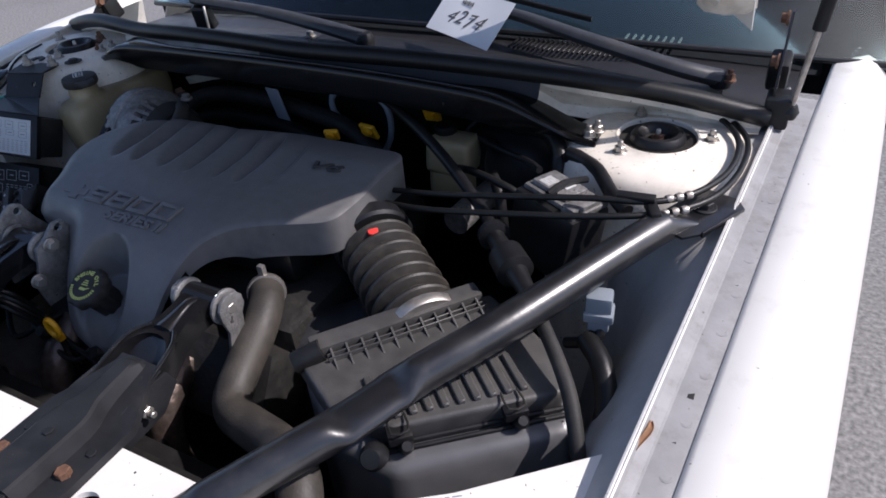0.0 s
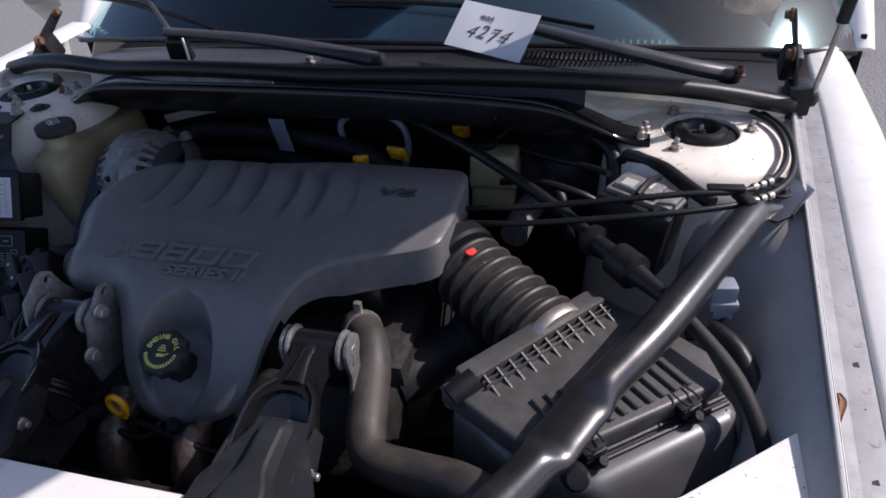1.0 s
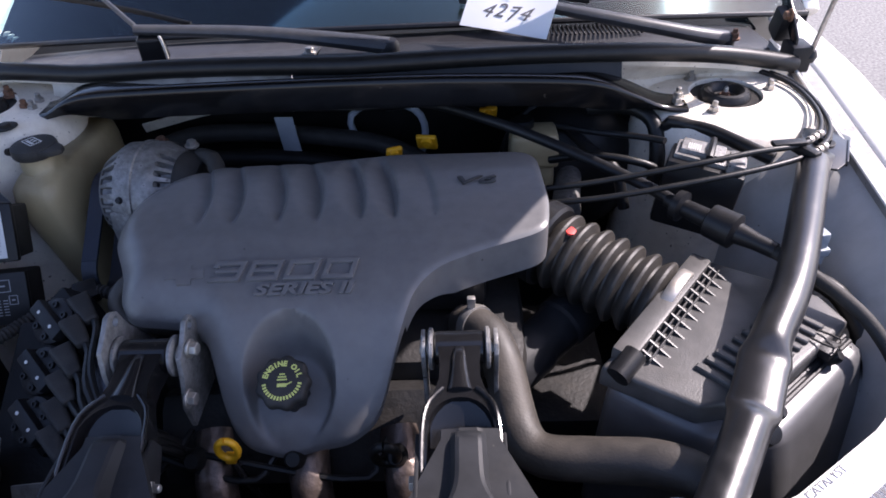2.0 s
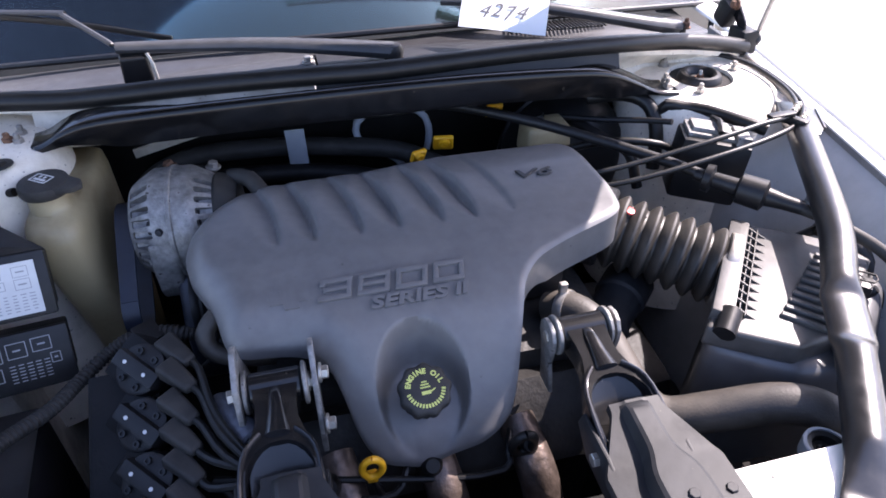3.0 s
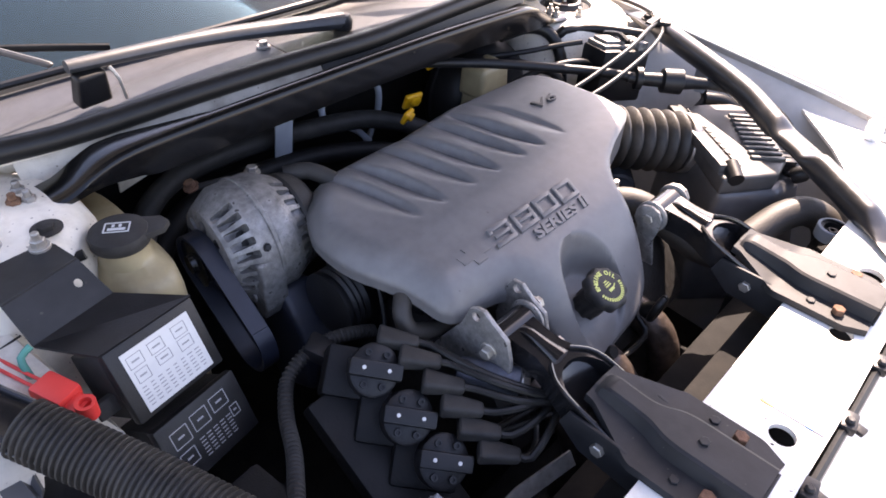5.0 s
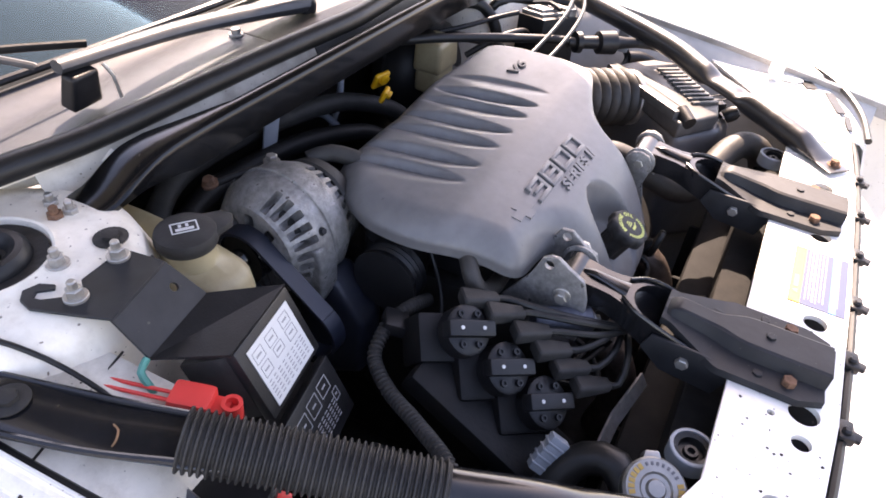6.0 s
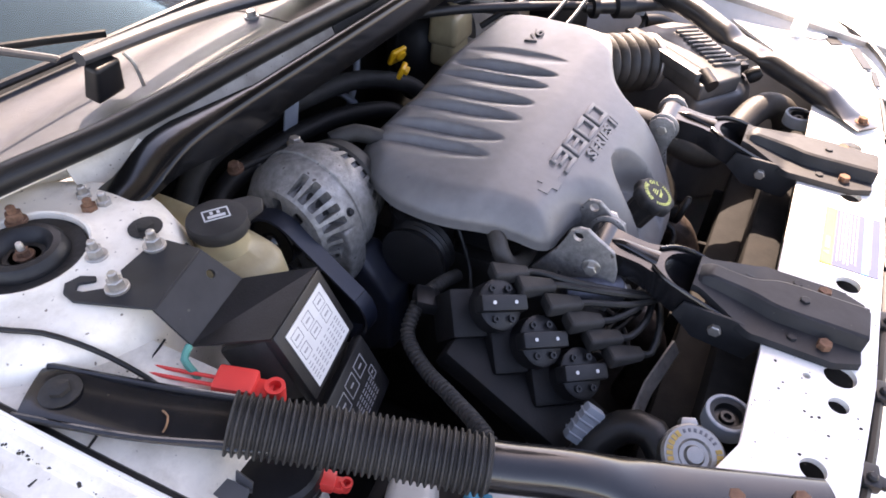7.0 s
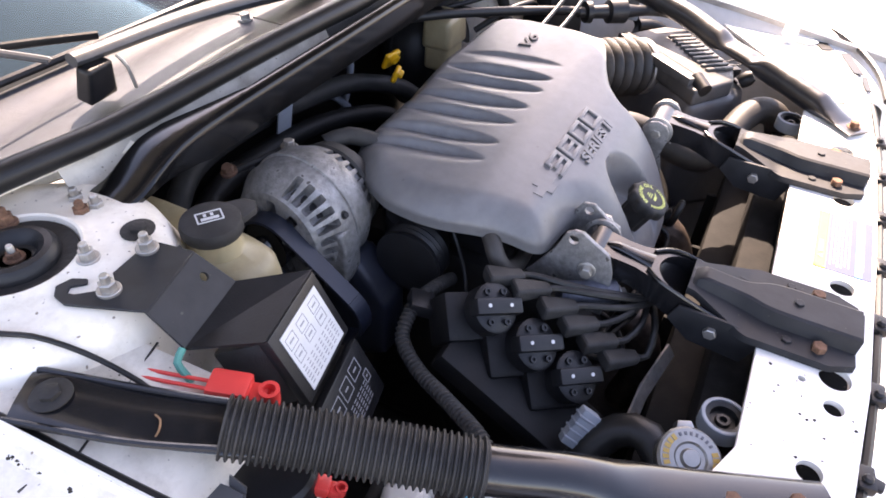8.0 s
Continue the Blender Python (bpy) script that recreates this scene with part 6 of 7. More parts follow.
for arcs, step_, w_, h_, ink, nm, lab_ in ((((215, 6), (35, 6)), 13, 0.004, 0.006, OCHRE_INK, "warning_print", "dull orange warning print"), (((120, 7), (300, 7)), 13, 0.0025, 0.0035, INK, "symbol_print", "")):
    for a0, n in arcs:
        bm = B()
        for i in range(n):
            a = radians(a0 + i * step_)
            box(bm, (w_, h_, 0.0004), m @ Matrix.Rotation(a, 4, "Z") @ Matrix.Translation((0.0235, 0, 0.0187)) @ Matrix.Rotation(radians(90), 4, "Z"), 0)
        part(nm, bm, ink, capm, lab_)
bm = B()
lathe(bm, [(0.024, 0.74), (0.024, 0.806), (0.0, 0.806)], Matrix.Translation((-0.402, -0.652, 0)), 24)
part("filler_neck", bm, BLACK, rad)

uh = thing("upper_hose", "dusty brown-black upper radiator hose with a sharp bend", "hose", (0.2, -0.5, 0.78))
bm = B()
tube(bm, [(0.150, -0.395, 0.800), (0.165, -0.412, 0.812), (0.182, -0.435, 0.812), (0.195, -0.47, 0.800), (0.203, -0.515, 0.782), (0.212, -0.548, 0.770), (0.232, -0.568, 0.767), (0.28, -0.585, 0.782), (0.335, -0.603, 0.800), (0.375, -0.625, 0.803), (0.398, -0.655, 0.785), (0.405, -0.672, 0.74), (0.405, -0.675, 0.68)], 0.0235, 20, 0.008)
part("hose", bm, HOSE, uh, angle=60)
bm = B()
lathe(bm, [(0.0255, -0.006), (0.0265, 0), (0.0255, 0.006)], aim((0.164, -0.411, 0.811), (0.6, -0.7, 0.25)), 24)
box(bm, (0.010, 0.008, 0.018), pose(0.16, -0.405, 0.842), 0.002)
part("clamp", bm, STEEL, uh, "spring steel hose clamp")
lh = thing("lower_hose", "black radiator hose looping behind the radiator cap", "hose", (-0.36, -0.6, 0.76))
bm = B()
tube(bm, [(-0.395, -0.64, 0.77), (-0.375, -0.615, 0.785), (-0.375, -0.585, 0.775), (-0.40, -0.56, 0.74), (-0.43, -0.54, 0.68)], 0.018, 14)
part("hose", bm, RUBBER, lh)

# ---- air intake: bellows and filter box
bel = thing("intake_bellows", "dusty black ribbed rubber intake duct", "air duct", (0.34, -0.35, 0.84))
A0, A1 = Vector((0.275, -0.298, 0.838)), Vector((0.396, -0.394, 0.818))
bm = B()
prof = []
n = 7
for i in range(n):
    h = i / n
    prof += [(0.046, h), (0.0530, h + 0.32 / n), (0.0540, h + 0.45 / n), (0.0526, h + 0.58 / n), (0.0425, h + 0.80 / n), (0.0420, h + 0.92 / n)]
ln = (A1 - A0).length
lathe(bm, [(0.040, -0.005)] + [(r, h * ln) for r, h in prof] + [(0.050, ln), (0.0, ln)], aim(A0, A1 - A0), 40)
part("duct", bm, BELLOWS, bel, angle=35)
bm = B()
lathe(bm, [(0.0505, ln - 0.002), (0.052, ln), (0.052, ln + 0.011), (0.0505, ln + 0.013)], aim(A0, A1 - A0), 40)
part("clamp", bm, STEEL, bel, "bright metal band clamp")
bm = B()
lathe(bm, [(0.054, -0.030), (0.058, -0.028), (0.058, -0.008), (0.054, -0.004)], aim(A0, A1 - A0), 40)
part("flange", bm, BLACK, bel)
sens = thing("air_sensor", "small air sensor with a red cap and a coiled spring", "sensor", (0.288, -0.319, 0.88))
bm = B()
lathe(bm, [(0.008, -0.02), (0.009, -0.004), (0.007, 0.0)], pose(0.288, -0.319, 0.880, 10, 10), 16)
box(bm, (0.02, 0.014, 0.016), pose(0.305, -0.325, 0.868, 0, 30), 0.003)
part("body", bm, BLACK, sens)
bm = B()
lathe(bm, [(0.007, 0.0), (0.007, 0.003), (0.0, 0.004)], pose(0.288, -0.319, 0.880, 10, 10), 16)
part("cap", bm, RED, sens, "faded red cap")
bm = B()
tube(bm, [(0.288 + 0.005 * math.cos(i * 0.9), -0.330 + 0.005 * math.sin(i * 0.9), 0.872 - 0.0011 * i) for i in range(50)], 0.0011, 6, raw=True)
part("spring", bm, STEEL, sens)

ab = thing("air_filter_box", "dusty black plastic air filter box with a ribbed lid", "air filter box", (0.45, -0.45, 0.75))
am = frame_of((0.294, -0.515, 0.846), (0.731, 0.682, -0.02), Vector((0.05, -0.03, 1)))
LID = [(0.0, 0.0), (0.244, 0.018), (0.269, -0.050), (0.284, -0.108), (0.266, -0.150), (0.087, -0.138), (0.031, -0.100)]
# local x runs along the box, local -y towards the nose
bm = B()
prism(bm, LID[::-1], 0.030, am @ Matrix.Translation((0, 0, -0.030)), 0.006, 3)
lidp = part("lid", bm, AIRBOX, ab)
rm = am @ pose(0.022, -0.016, 0.0, 0, 0, 8)
bm = B()
box(bm, (0.210, 0.026, 0.018), rm @ pose(0.106, 0.006, 0.004), 0.004)
part("ridge", bm, AIRBOX, lidp)
for k in range(11):
    bm = B()
    prism(bm, [(0, 0), (0.026, 0), (0, 0.010)], 0.0022, rm @ pose(0.022 + k * 0.018, -0.007, 0.0, 90, 0, -90), 0)
    part("gusset", bm, AIRBOX, lidp)
for k in range(2):
    bm = B()
    box(bm, (0.195, 0.0020, 0.007), rm @ pose(0.112, -0.012 - k * 0.007, 0.003), 0.0006, 1)
    part("rib", bm, AIRBOX, lidp)
for k in range(10):
    bm = B()
    box(bm, (0.0085, 0.060 - 0.0008 * k, 0.007), am @ pose(0.076 + k * 0.0168, -0.098 - 0.0012 * k, 0.0015, 0, 0, 4), 0.0015, 1)
    part("rib", bm, AIRBOX, lidp)
for k in range(4):
    bm = B()
    prism(bm, [(0, 0), (0.016, 0), (0, 0.010)], 0.003, am @ pose(0.09 + k * 0.026, 0.002 + k * 0.0018, -0.004, 0, 0, 4), 0)
    part("tooth", bm, AIRBOX, lidp)
bm = B()
tube(bm, [am @ Vector((0.002, -0.020, -0.002)), am @ Vector((0.034, -0.018, 0.008))], 0.013, 16)
part("clip", bm, BLACK, lidp)
bm = B()
low = [(0.006, -0.004), (0.240, 0.010), (0.272, -0.050), (0.290, -0.110), (0.280, -0.172), (0.262, -0.182), (0.078, -0.172), (0.024, -0.112)]
o = B()
prism(o, low[::-1], 0.24, None, 0.022, 5)
for v in o.verts:
    if v.co.y < -0.10:
        v.co.y -= 0.075 * (1 - max(0.0, v.co.z) / 0.24) ** 1.3
merge(bm, o, am @ Matrix.Translation((0, 0, -0.268)))
part("lower_body", bm, SATIN, ab, angle=40)
for k in range(2):
    bm = B()
    tube(bm, [am @ Vector((0.074, -0.139 - k * 0.007, -0.024 - k * 0.003)), am @ Vector((0.268, -0.152 - k * 0.007, -0.024 - k * 0.003))], 0.0030, 8)
    part("seam_lip", bm, BLACK, ab)
for dx, dy in ((0.212, -0.147), (0.092, -0.140)):
    bm = B()
    box(bm, (0.026, 0.024, 0.012), am @ pose(dx, dy, -0.008), 0.003)
    lathe(bm, [(0.008, -0.03), (0.008, 0.0), (0.005, 0.006), (0, 0.006)], am @ pose(dx + 0.004, dy - 0.014, -0.014, 35), 12)
    latch = part("latch", bm, BLACK, ab, "black plastic latch")
    bm = B()
    tube(bm, [am @ Vector((dx - 0.009, dy + 0.014, 0.003)), am @ Vector((dx - 0.009, dy - 0.010, 0.006)), am @ Vector((dx + 0.009, dy - 0.010, 0.006)), am @ Vector((dx + 0.009, dy + 0.014, 0.003))], 0.0013, 6)
    part("wire", bm, IRON, latch, "rusty latch wire")
bm = B()
lathe(bm, [(0.012, -0.02), (0.014, -0.012), (0.014, -0.002), (0.010, 0.006), (0, 0.007)], aim((0.446, -0.590, 0.826), (0.2, -0.7, 0.6)), 20)
part("knob", bm, BLACK, ab, "round rubber knob")

# ---- brake side: module, reservoir, hoses
mod = thing("cruise_module", "black control module with a grey connector block on top", "control module", (0.49, -0.19, 0.8))
mm = pose(0.492, -0.185, 0.850, -6, 6, -24)
bm = B()
box(bm, (0.105, 0.075, 0.10), mm, 0.008)
part("case", bm, BLACK, mod)
bm = B()
box(bm, (0.096, 0.060, 0.008), mm @ pose(0.002, 0.004, 0.053), 0.003)
box(bm, (0.060, 0.044, 0.010), mm @ pose(-0.010, 0.004, 0.059), 0.003)
box(bm, (0.022, 0.055, 0.020), mm @ pose(0.036, -0.006, 0.054), 0.004)
part("connector", bm, ALU, mod, "grey metallic connector block")
bm = B()
for k in range(6):
    box(bm, (0.0015, 0.022, 0.0006), mm @ pose(-0.030 + k * 0.003, -0.004, 0.0645), 0)
box(bm, (0.012, 0.02, 0.0006), mm @ pose(0.0, 0.008, 0.0645), 0)
part("sticker", bm, WHITE_LABEL, mod)
bm = B()
tube(bm, [mm @ Vector((0.0, 0.045, 0.062)), mm @ Vector((0.0, 0.0, 0.071)), mm @ Vector((0.0, -0.03, 0.064))], 0.005, 8)
part("strap", bm, BLACK, mod)

# Assumed booster, added to fill the dark zone behind the reservoir.
boost = thing("brake_booster", "black domed brake booster, assumed, filling the dark zone at the firewall", "brake booster", (0.33, 0.03, 0.80))
bm = B()
lathe(bm, [(0.02, -0.085), (0.07, -0.080), (0.105, -0.055), (0.118, -0.02), (0.120, 0.0), (0.125, 0.002), (0.125, 0.008), (0.11, 0.03), (0.08, 0.05), (0, 0.05)], aim((0.345, 0.045, 0.775), (0, 1, -0.05)), 40)
part("shell", bm, BLACK, boost)
bm = B()
tube(bm, [(0.335, -0.02, 0.79), (0.32, -0.10, 0.79), (0.315, -0.14, 0.79)], 0.022, 14)
part("master_cylinder", bm, ALU, boost)
res = thing("brake_reservoir", "yellowed brake fluid reservoir with a black cap", "reservoir", (0.262, -0.045, 0.82))
bm = B()
box(bm, (0.080, 0.060, 0.058), pose(0.270, -0.046, 0.858), 0.010, 3, 0.92)
box(bm, (0.072, 0.052, 0.05), pose(0.268, -0.046, 0.812), 0.010, 3, 0.95)
part("tank", bm, BOTTLE, res)
bm = B()
lathe(bm, [(0.018, 0), (0.019, 0.002), (0.019, 0.010), (0.016, 0.013), (0, 0.014)], pose(0.252, -0.034, 0.886), 24)
part("cap", bm, BLACK, res)
for x, y, z, w, a, nm in ((0.047, -0.070, 0.866, 0.026, 20, "a"), (0.098, -0.030, 0.862, 0.034, -10, "b"), (0.200, 0.018, 0.886, 0.030, 5, "c")):
    yc = thing("yellow_cap", "yellow plastic cap or tag among dark hoses at the firewall", "cap", (x, y, z))
    bm = B()
    box(bm, (w, 0.009, w * 0.9), pose(x, y, z, 25, 0, a), 0.004, 3)
    lathe(bm, [(w * 0.28, 0), (w * 0.28, 0.006), (w * 0.16, 0.007), (0, 0.004)], pose(x, y - 0.006, z + 0.003, 115, 0, a), 14)
    part("cap", bm, YELLOW, yc)


def hose(name, label_, cat, pts, r, mat=RUBBER, seg=10, ribbed=False):
    bm_ = B()
    if ribbed:
        corrugated(bm_, pts, r, 0.005, 0.14, 12)
    else:
        tube(bm_, pts, r, seg)
    return tagged(part(name, bm_, mat), label_, cat)



def hose_run(name, label_, cat, pts, r, mat=RUBBER, seg=10):
    """A hose with a clamp at each end."""
    ob = thing(name, label_, cat, pts[0])
    bm_ = B()
    tube(bm_, pts, r, seg)
    part("hose", bm_, mat, ob)
    for a, b in ((pts[0], pts[1]), (pts[-1], pts[-2])):
        a, b = Vector(a), Vector(b)
        bm_ = B()
        lathe(bm_, [(r * 1.02, 0.010), (r * 1.1, 0.012), (r * 1.1, 0.022), (r * 1.02, 0.024)], aim(a, b - a), 20)
        part("clamp", bm_, STEEL, ob, "spring steel clamp")
    return ob


hose("throttle_cable", "black sheathed throttle cable looping past the strut tower", "cable", [(0.245, -0.215, 0.878), (0.34, -0.225, 0.895), (0.46, -0.228, 0.918), (0.55, -0.212, 0.925), (0.615, -0.195, 0.924), (0.66, -0.150, 0.921), (0.688, -0.07, 0.918), (0.683, 0.02, 0.920), (0.63, 0.085, 0.922), (0.54, 0.090, 0.925), (0.40, 0.075, 0.93)], 0.0042)
hose("cruise_cable", "black sheathed cruise cable beside the throttle cable", "cable", [(0.250, -0.240, 0.872), (0.34, -0.255, 0.888), (0.46, -0.255, 0.908), (0.56, -0.235, 0.915), (0.63, -0.200, 0.914), (0.678, -0.145, 0.914), (0.700, -0.06, 0.914), (0.694, 0.03, 0.916), (0.64, 0.098, 0.918), (0.55, 0.105, 0.92), (0.42, 0.09, 0.925)], 0.0042)
clipob = thing("cable_clip", "black plastic clip holding both cables", "clip", (0.60, -0.20, 0.918))
bm = B()
box(bm, (0.046, 0.014, 0.006), pose(0.596, -0.198, 0.929, 0, 0, 5), 0.002)
box(bm, (0.013, 0.040, 0.014), pose(0.618, -0.205, 0.919, 0, 0, 25), 0.003)
part("clip", bm, BLACK, clipob)
bm = B()
for dy, z in ((0.008, 0.924), (-0.012, 0.915)):
    for k in range(3):
        lathe(bm, [(0.0048, -0.004), (0.0058, 0), (0.0048, 0.004)], aim((0.632 + 0.010 * k, -0.190 + dy + 0.008 * k, z), (0.8, 0.6, 0)), 12)
part("ferrule", bm, STEEL, clipob)
hose("vacuum_pipe", "dark rigid vacuum pipe crossing to the filter box", "pipe", [(0.030, 0.03, 0.900), (0.10, 0.01, 0.912), (0.20, -0.058, 0.910), (0.30, -0.135, 0.900), (0.40, -0.225, 0.888), (0.445, -0.275, 0.880)], 0.0085, BLACK)
vp = thing("check_valve", "black stepped plastic valve in the vacuum line", "valve", (0.48, -0.31, 0.87))
bm = B()
lathe(bm, [(0.009, 0), (0.010, 0.012), (0.020, 0.014), (0.021, 0.024), (0.012, 0.027), (0.013, 0.060), (0.022, 0.064), (0.023, 0.098), (0.014, 0.102), (0.011, 0.125), (0.010, 0.15)], aim((0.425, -0.255, 0.882), (0.66, -0.72, -0.04)), 22)
part("body", bm, BLACK, vp)
hose("drain_pipe", "grey-black pipe running down beside the filter box", "pipe", [(0.520, -0.360, 0.876), (0.555, -0.400, 0.868), (0.600, -0.455, 0.845), (0.628, -0.505, 0.80), (0.635, -0.525, 0.74)], 0.0085, BLACK_DUSTY)
hose("vent_hose", "black rubber hose curling behind the filter box", "hose", [(0.585, -0.345, 0.82), (0.612, -0.375, 0.815), (0.630, -0.415, 0.79), (0.625, -0.45, 0.76), (0.60, -0.47, 0.74)], 0.013, RUBBER)
plug = thing("sensor_plug", "grey connector plug on the inner wing", "connector", (0.592, -0.325, 0.85))
bm = B()
box(bm, (0.030, 0.024, 0.030), pose(0.592, -0.325, 0.860, 0, 0, 10), 0.004)
box(bm, (0.034, 0.028, 0.012), pose(0.593, -0.327, 0.848, 0, 0, 10), 0.003)
box(bm, (0.024, 0.020, 0.016), pose(0.594, -0.329, 0.836, 0, 0, 10), 0.003)
part("plug", bm, GREYPLUG, plug)
bm = B()
tube(bm, [(0.596, -0.331, 0.832), (0.598, -0.338, 0.824), (0.585, -0.345, 0.815), (0.56, -0.34, 0.80)], 0.007, 8)
part("wires", bm, RUBBER, plug)
hose_run("heater_hose", "thick black heater hose along the firewall", "hose", [(-0.40, -0.01, 0.80), (-0.37, 0.01, 0.84), (-0.30, 0.035, 0.857), (-0.18, 0.045, 0.852), (-0.08, 0.035, 0.845), (0.03, 0.01, 0.835), (0.12, -0.03, 0.80), (0.16, -0.06, 0.76)], 0.016, BLACK_DUSTY, 14)
hose_run("heater_hose", "thick black heater hose below the first", "hose", [(-0.40, -0.03, 0.76), (-0.36, -0.01, 0.80), (-0.30, 0.012, 0.818), (-0.18, 0.02, 0.815), (-0.06, 0.005, 0.805), (0.05, -0.03, 0.78), (0.10, -0.06, 0.74)], 0.016, SLAB, 14)
hose("fuel_line", "bent dark metal line looping behind the engine cover", "pipe", [(0.060, 0.05, 0.76), (0.087, 0.05, 0.81), (0.091, 0.05, 0.855), (0.075, 0.05, 0.884), (0.035, 0.05, 0.897), (-0.005, 0.05, 0.895), (-0.034, 0.05, 0.876), (-0.034, 0.05, 0.846), (-0.011, 0.05, 0.822), (0.028, 0.045, 0.802), (0.05, 0.03, 0.775)], 0.0062, TAPE)
hose("brake_line", "thin black pipe curving by the brake reservoir", "pipe", [(0.30, -0.02, 0.88), (0.36, -0.06, 0.885), (0.42, -0.10, 0.895), (0.45, -0.135, 0.905)], 0.005, BLACK)
hose("wiring_loom", "black taped wiring loom beside the strut tower", "wiring", [(0.47, -0.06, 0.88), (0.475, -0.075, 0.905), (0.50, -0.085, 0.902), (0.525, -0.11, 0.905), (0.56, -0.165, 0.905), (0.585, -0.19, 0.90)], 0.010, BLACK)
hose("booster_hose", "black rubber booster hose bending down beside the brace", "hose", [(0.36, -0.005, 0.90), (0.42, -0.025, 0.908), (0.452, -0.055, 0.898), (0.458, -0.085, 0.86), (0.455, -0.10, 0.80)], 0.012, RUBBER, 14)
hose("vacuum_hose", "thin black vacuum hose near the brake reservoir", "hose", [(0.29, -0.10, 0.86), (0.34, -0.135, 0.885), (0.40, -0.16, 0.888), (0.44, -0.165, 0.87), (0.45, -0.18, 0.83)], 0.006, RUBBER)
hose("vacuum_hose", "black hose dropping between reservoir and module", "hose", [(0.33, -0.02, 0.87), (0.355, -0.09, 0.868), (0.385, -0.13, 0.855), (0.40, -0.15, 0.80)], 0.009, BLACK)
hose("ground_cable", "thin black cable lying on the wing panel", "cable", [(-0.690, -0.060, 0.957), (-0.677, -0.092, 0.9585), (-0.663, -0.1248, 0.9582), (-0.6532, -0.1445, 0.9566), (-0.644, -0.1683, 0.9485), (-0.6346, -0.1895, 0.9330), (-0.630, -0.2236, 0.9205), (-0.627, -0.25, 0.902)], 0.0024)
tape = thing("tape_flag", "grey tape flag on the heater hose", "tape", (-0.14, 0.03, 0.84))
bm = B()
box(bm, (0.031, 0.003, 0.078), pose(-0.139, 0.014, 0.860, 12, 0, -4), 0.001)
part("flag", bm, TAPE, tape)

# ---- wipers
def wiper(name_pts, blade, label_):
    ob = thing("wiper", label_, "wiper", name_pts[0], "wipers")
    bm = B()
    tube(bm, name_pts, lambda u: 0.020 - 0.008 * u, 10, 0.015, lambda u: (0.85, 0.7))
    part("arm", bm, WIPER_GREY, ob)
    bm = B()
    lathe(bm, [(0.017, 0), (0.018, 0.012), (0.013, 0.022), (0.0, 0.024)], Matrix.Translation(Vector(name_pts[0]) - Vector((0, 0, 0.012))), 20)
    part("pivot_cap", bm, BLACK, ob)
    bm = B()
    tube(bm, blade, 0.0038, 8, 0.03, lambda u: (0.8, 1.4))
    part("blade", bm, RUBBER, ob)


wiper([(0.635, 0.185, 0.935), (0.56, 0.165, 0.955), (0.42, 0.170, 0.985), (0.28, 0.205, 1.005), (0.16, 0.235, 1.010)], [(0.40, 0.262, 0.988), (0.16, 0.262, 1.026), (-0.12, 0.272, 1.034)], "black wiper arm parked across the cowl, driver side")
wiper([(0.040, 0.078, 0.985), (-0.08, 0.090, 0.999), (-0.21, 0.102, 1.010), (-0.385, 0.100, 1.022)], [(-0.308, 0.149, 1.012), (-0.42, 0.182, 1.030), (-0.56, 0.222, 1.045), (-0.66, 0.255, 1.045)], "black wiper arm parked across the cowl, passenger side")

hose("wiper_rod", "grey bent wiper linkage rod over the cowl", "wiper", [(-0.395, 0.124, 1.019), (-0.402, 0.131, 1.023), (-0.463, 0.185, 1.049), (-0.470, 0.191, 1.052), (-0.48, 0.196, 1.053), (-0.66, 0.26, 1.05)], 0.0045, WIPER_GREY, 8)
wl = thing("wiper_clamp", "dark clamp block under the parked wiper arm", "wiper clamp", (-0.345, 0.105, 0.985))
bm = B()
box(bm, (0.046, 0.024, 0.046), pose(-0.364, 0.098, 0.990, 14, 0, 6), 0.006, 3, 0.85)
part("block", bm, BLACK, wl)
bm = B()
tube(bm, [(-0.340, 0.082, 1.016), (-0.334, 0.076, 1.0), (-0.332, 0.073, 0.972)], 0.0025, 8)
part("spring_clip", bm, STEEL, wl)
again("nut", NUT_RUST, wl, Matrix.Translation((0.648, 0.178, 0.935)), "rusty pivot nut")
# ---- handwritten card on the windscreen
tag = thing("stock_tag", "white card tag with a handwritten number, tucked under the wiper", "tag", (0.24, 0.10, 1.0))
p0, p1, p2 = Vector((0.155, 0.100, 1.008)), Vector((0.292, 0.045, 0.998)), Vector((0.320, 0.092, 1.045))
xd, yd = (p1 - p0), (p2 - p1)
tm = frame_of(p0 + xd * 0.5 + yd * 0.5, xd, xd.cross(yd))
w, h = xd.length, yd.length
bm = B()
rows = [[tm @ Vector((w * (u - 0.5), h * 1.2 * (v - 0.42), 0.0010 * math.sin(u * 5 + v * 2))) for v in [k / 8 for k in range(9)]] for u in [k / 12 for k in range(13)]]
sheet(bm, rows, 0.0005)
card = part("card", bm, PAPER, tag)
for k, ch in enumerate("4274"):
    lettering("writing", ch, 0.036, 0.0002, tm @ pose(-0.036 + 0.021 * k, -0.004 + 0.003 * (k % 2), 0.0016, 0, 0, -4 + 5 * (k % 3)), INK, card, "handwritten number in dark ink" if k == 0 else "", 1.0, 0.35)
bm = B()
for k in range(6):
    box(bm, (0.003, 0.005 + 0.003 * (k % 2), 0.0003), tm @ pose(-0.028 + 0.0045 * k, 0.026, 0.0016, 0, 0, 10), 0)
part("scribble", bm, INK, card)

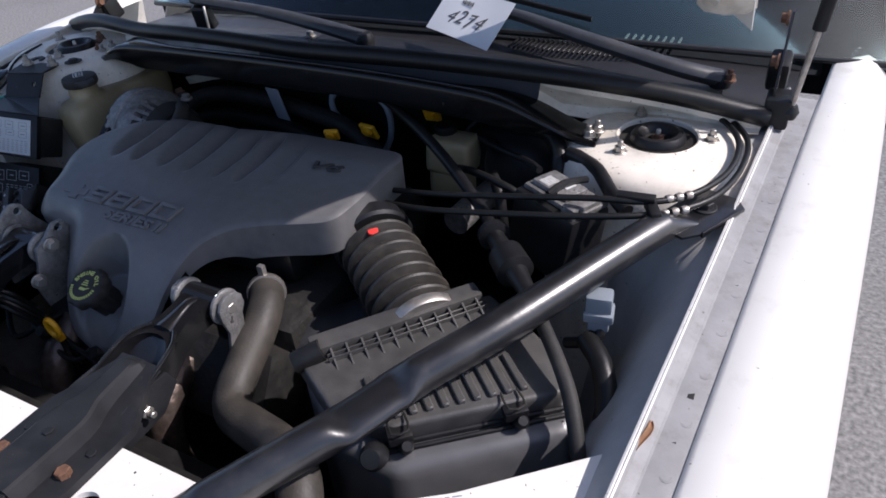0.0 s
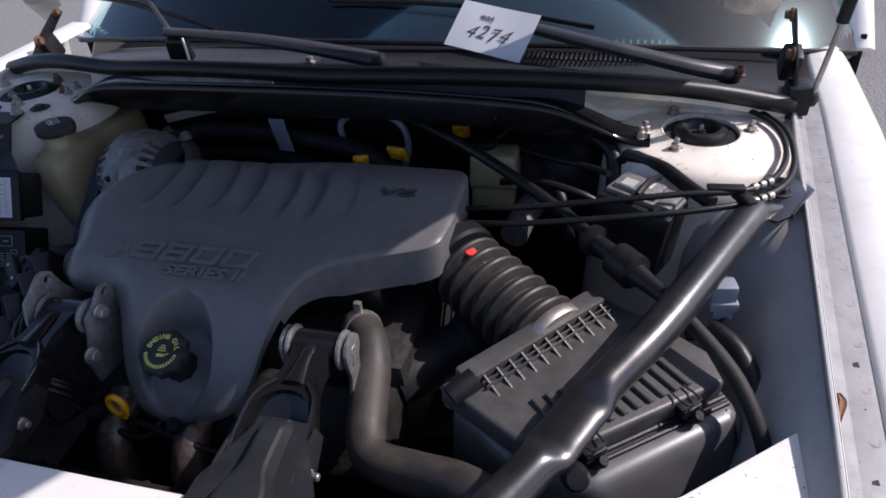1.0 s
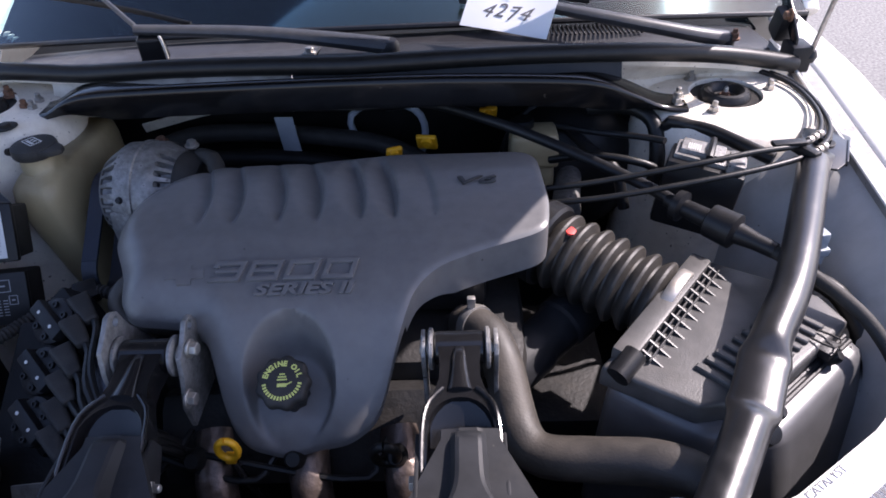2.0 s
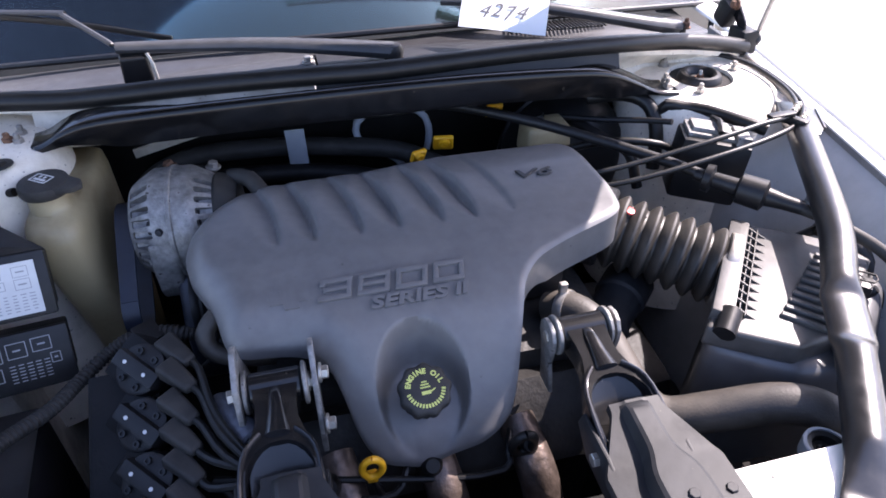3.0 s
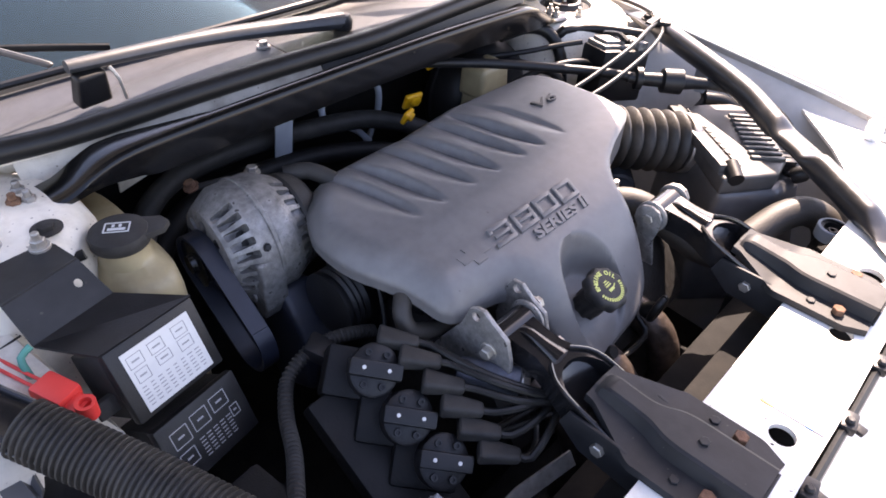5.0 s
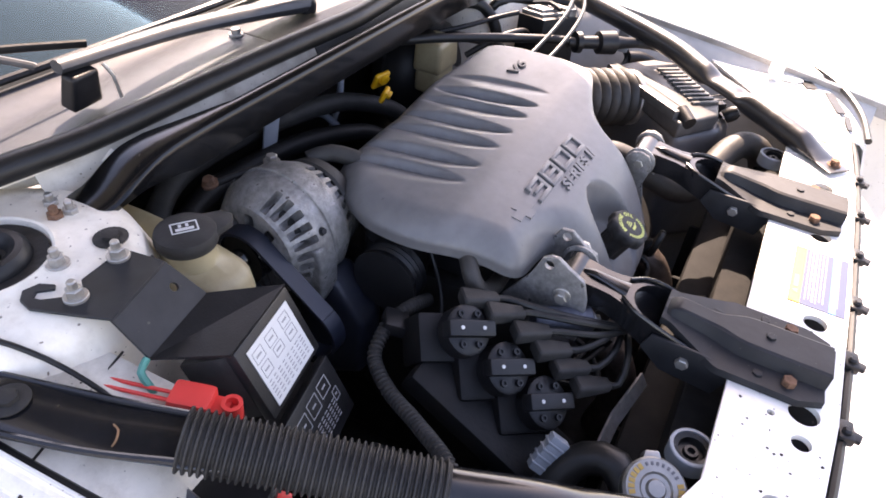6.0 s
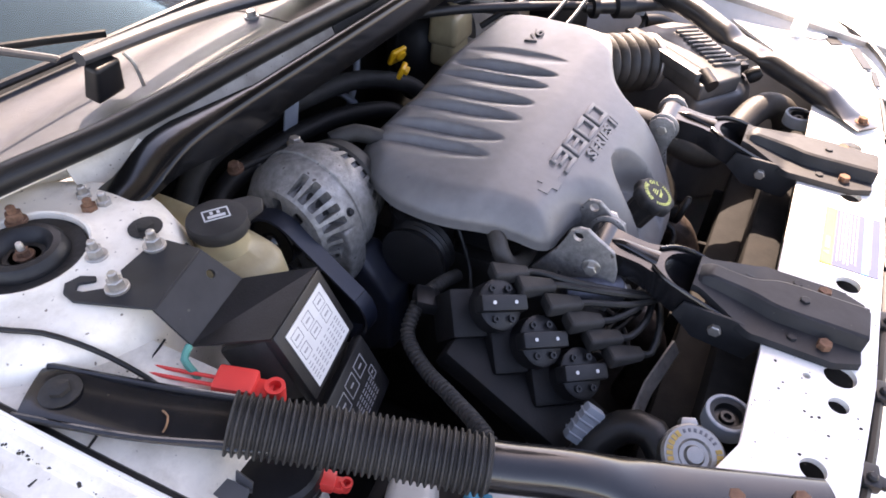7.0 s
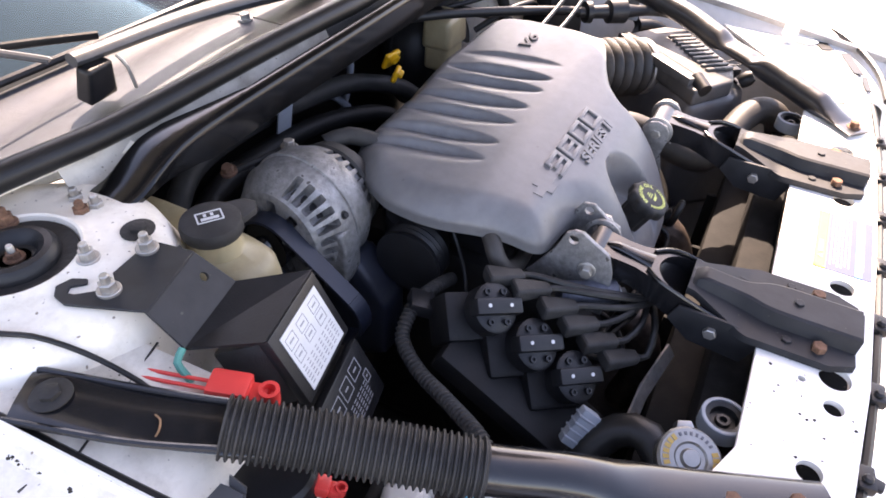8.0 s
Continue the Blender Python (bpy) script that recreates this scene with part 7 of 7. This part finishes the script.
# ---- loose bits
plug2 = thing("blue_connector", "bright blue wiring connector beside the battery", "connector", (-0.537, -0.487, 0.785))
bm = B()
box(bm, (0.022, 0.016, 0.020), pose(-0.537, -0.487, 0.790, 20, 10, 30), 0.003)
box(bm, (0.012, 0.010, 0.010), pose(-0.527, -0.497, 0.790, 20, 10, 30), 0.002)
part("shell", bm, CYAN, plug2)
for k, mat_ in enumerate((RED, PALE_PLASTIC, RUBBER)):
    bm = B()
    tube(bm, [(-0.585 + 0.012 * k, -0.440, 0.80), (-0.582 + 0.012 * k, -0.447, 0.785), (-0.56 + 0.008 * k, -0.48, 0.775), (-0.542, -0.487, 0.783)], 0.0018, 6)
    part("wire", bm, mat_, plug2)
duct = thing("battery_hood", "grey plastic hood over the battery's terminal", "cover", (-0.557, -0.436, 0.79))
bm = B()
box(bm, (0.06, 0.055, 0.03), pose(-0.560, -0.434, 0.790, 0, 12, 20), 0.012, 4, 0.75)
part("shell", bm, PALE_PLASTIC, duct)
hose("battery_loom", "black ribbed battery loom below the brace", "wiring", [(-0.640, -0.355, 0.80), (-0.612, -0.375, 0.805), (-0.595, -0.395, 0.800), (-0.585, -0.425, 0.785), (-0.58, -0.46, 0.77)], 0.008, BLACK_DUSTY, 12, True)
flap = thing("folded_plate", "creased black plate under the brace beside the deck", "bracket", (-0.64, -0.28, 0.85))
bm = B()
sheet(bm, [[(-0.677, -0.281, 0.868), (-0.655, -0.277, 0.866), (-0.650, -0.277, 0.858), (-0.634, -0.272, 0.868)], [(-0.671, -0.308, 0.862), (-0.651, -0.301, 0.862), (-0.646, -0.301, 0.852), (-0.636, -0.298, 0.862)], [(-0.666, -0.338, 0.852), (-0.647, -0.330, 0.854), (-0.643, -0.329, 0.846), (-0.637, -0.327, 0.854)]], 0.003)
part("plate", bm, SATIN, flap, angle=15)
hose("twig", "dry curled twig lying on the black brace", "twig", [deck(p) for p in ((-0.640, -0.236, 0.9018), (-0.642, -0.244, 0.9022), (-0.650, -0.250, 0.9018), (-0.655, -0.251, 0.9012))], 0.0008, DRY_BROWN, 6)
# Narrow brown strip added in place of a rust stain along the seam.
lf = thing("brown_streak", "thin brown strip standing for a rust stain in the flange seam", "leaf", (0.683, -0.494, 0.867))
bm = B()
rows = []
for i in range(9):
    t = i / 8
    w_ = 0.0030 * math.sin(math.pi * min(1, t * 0.95 + 0.05)) ** 0.7 + 0.0004
    rows.append([(rail_x(-0.475 - 0.036 * t) + 0.006 + w_ * k + 0.002 * math.sin(t * 5), -0.475 - 0.036 * t, rail_z(-0.49) + 0.003 + 0.002 * k * k + 0.002 * math.sin(t * 4)) for k in (-1, -0.4, 0.2, 0.7, 1)])
sheet(bm, rows, 0.0004)
part("blade", bm, DRY_BROWN, lf)


def crumbs(name, label_, count, place, seed, size=(0.0008, 0.0030)):
    """Scattered bits of dirt, each a small lump."""
    r_ = random.Random(seed)
    bm_ = B()
    for _ in range(count):
        x, y, z = place(r_)
        s = size[0] + (size[1] - size[0]) * r_.random() ** 3
        n = r_.randint(5, 7)
        ring = [bm_.verts.new((x + s * (0.6 + 0.6 * r_.random()) * math.cos(6.283 * k / n), y + s * (0.6 + 0.8 * r_.random()) * math.sin(6.283 * k / n), z)) for k in range(n)]
        top = bm_.verts.new((x, y, z + s * 0.5))
        for k in range(n):
            bm_.faces.new((ring[k], ring[(k + 1) % n], top))
    return tagged(part(name, bm_, CRUMB), label_, "dirt", kind="stuff")


def along(side, y0, y1, off, wid):
    def place(r_):
        y = y0 + (y1 - y0) * r_.random()
        x = rail_x(y) + off + wid * (r_.random() - 0.5)
        p = (side * x, y, rail_z(y) + (0.0012 if off < 0.009 else -0.0008))
        return p if side > 0 else deck(p)
    return place


crumbs("dirt_crumbs", "dark crumbs of dirt along the driver side seam", 90, along(1, -0.5, -0.05, 0.010, 0.008), 1)
crumbs("dirt_crumbs", "dark crumbs of dirt along the passenger side seam", 240, along(-1, -0.36, -0.09, 0.011, 0.010), 2, (0.0006, 0.0026))


def on_panel(r_):
    while True:
        x, y = -0.42 + 0.95 * r_.random(), -0.79 + 0.10 * r_.random()
        if abs(x + 0.19) > 0.07 and abs(x - 0.154) > 0.07 and not (-0.08 < x < 0.055):
            return x, y, RS + 0.0003


crumbs("paint_specks", "small dark chips and specks on the nose panel", 70, on_panel, 3, (0.0005, 0.0022))


def on_deck(r_):
    y = -0.27 + 0.2 * r_.random()
    x = rail_x(y) - 0.012 - 0.08 * r_.random() ** 1.5
    return deck((-x, y, rail_z(y) - 0.0085))


crumbs("deck_specks", "fine dirt specks on the white deck", 260, on_deck, 4, (0.0004, 0.0016))
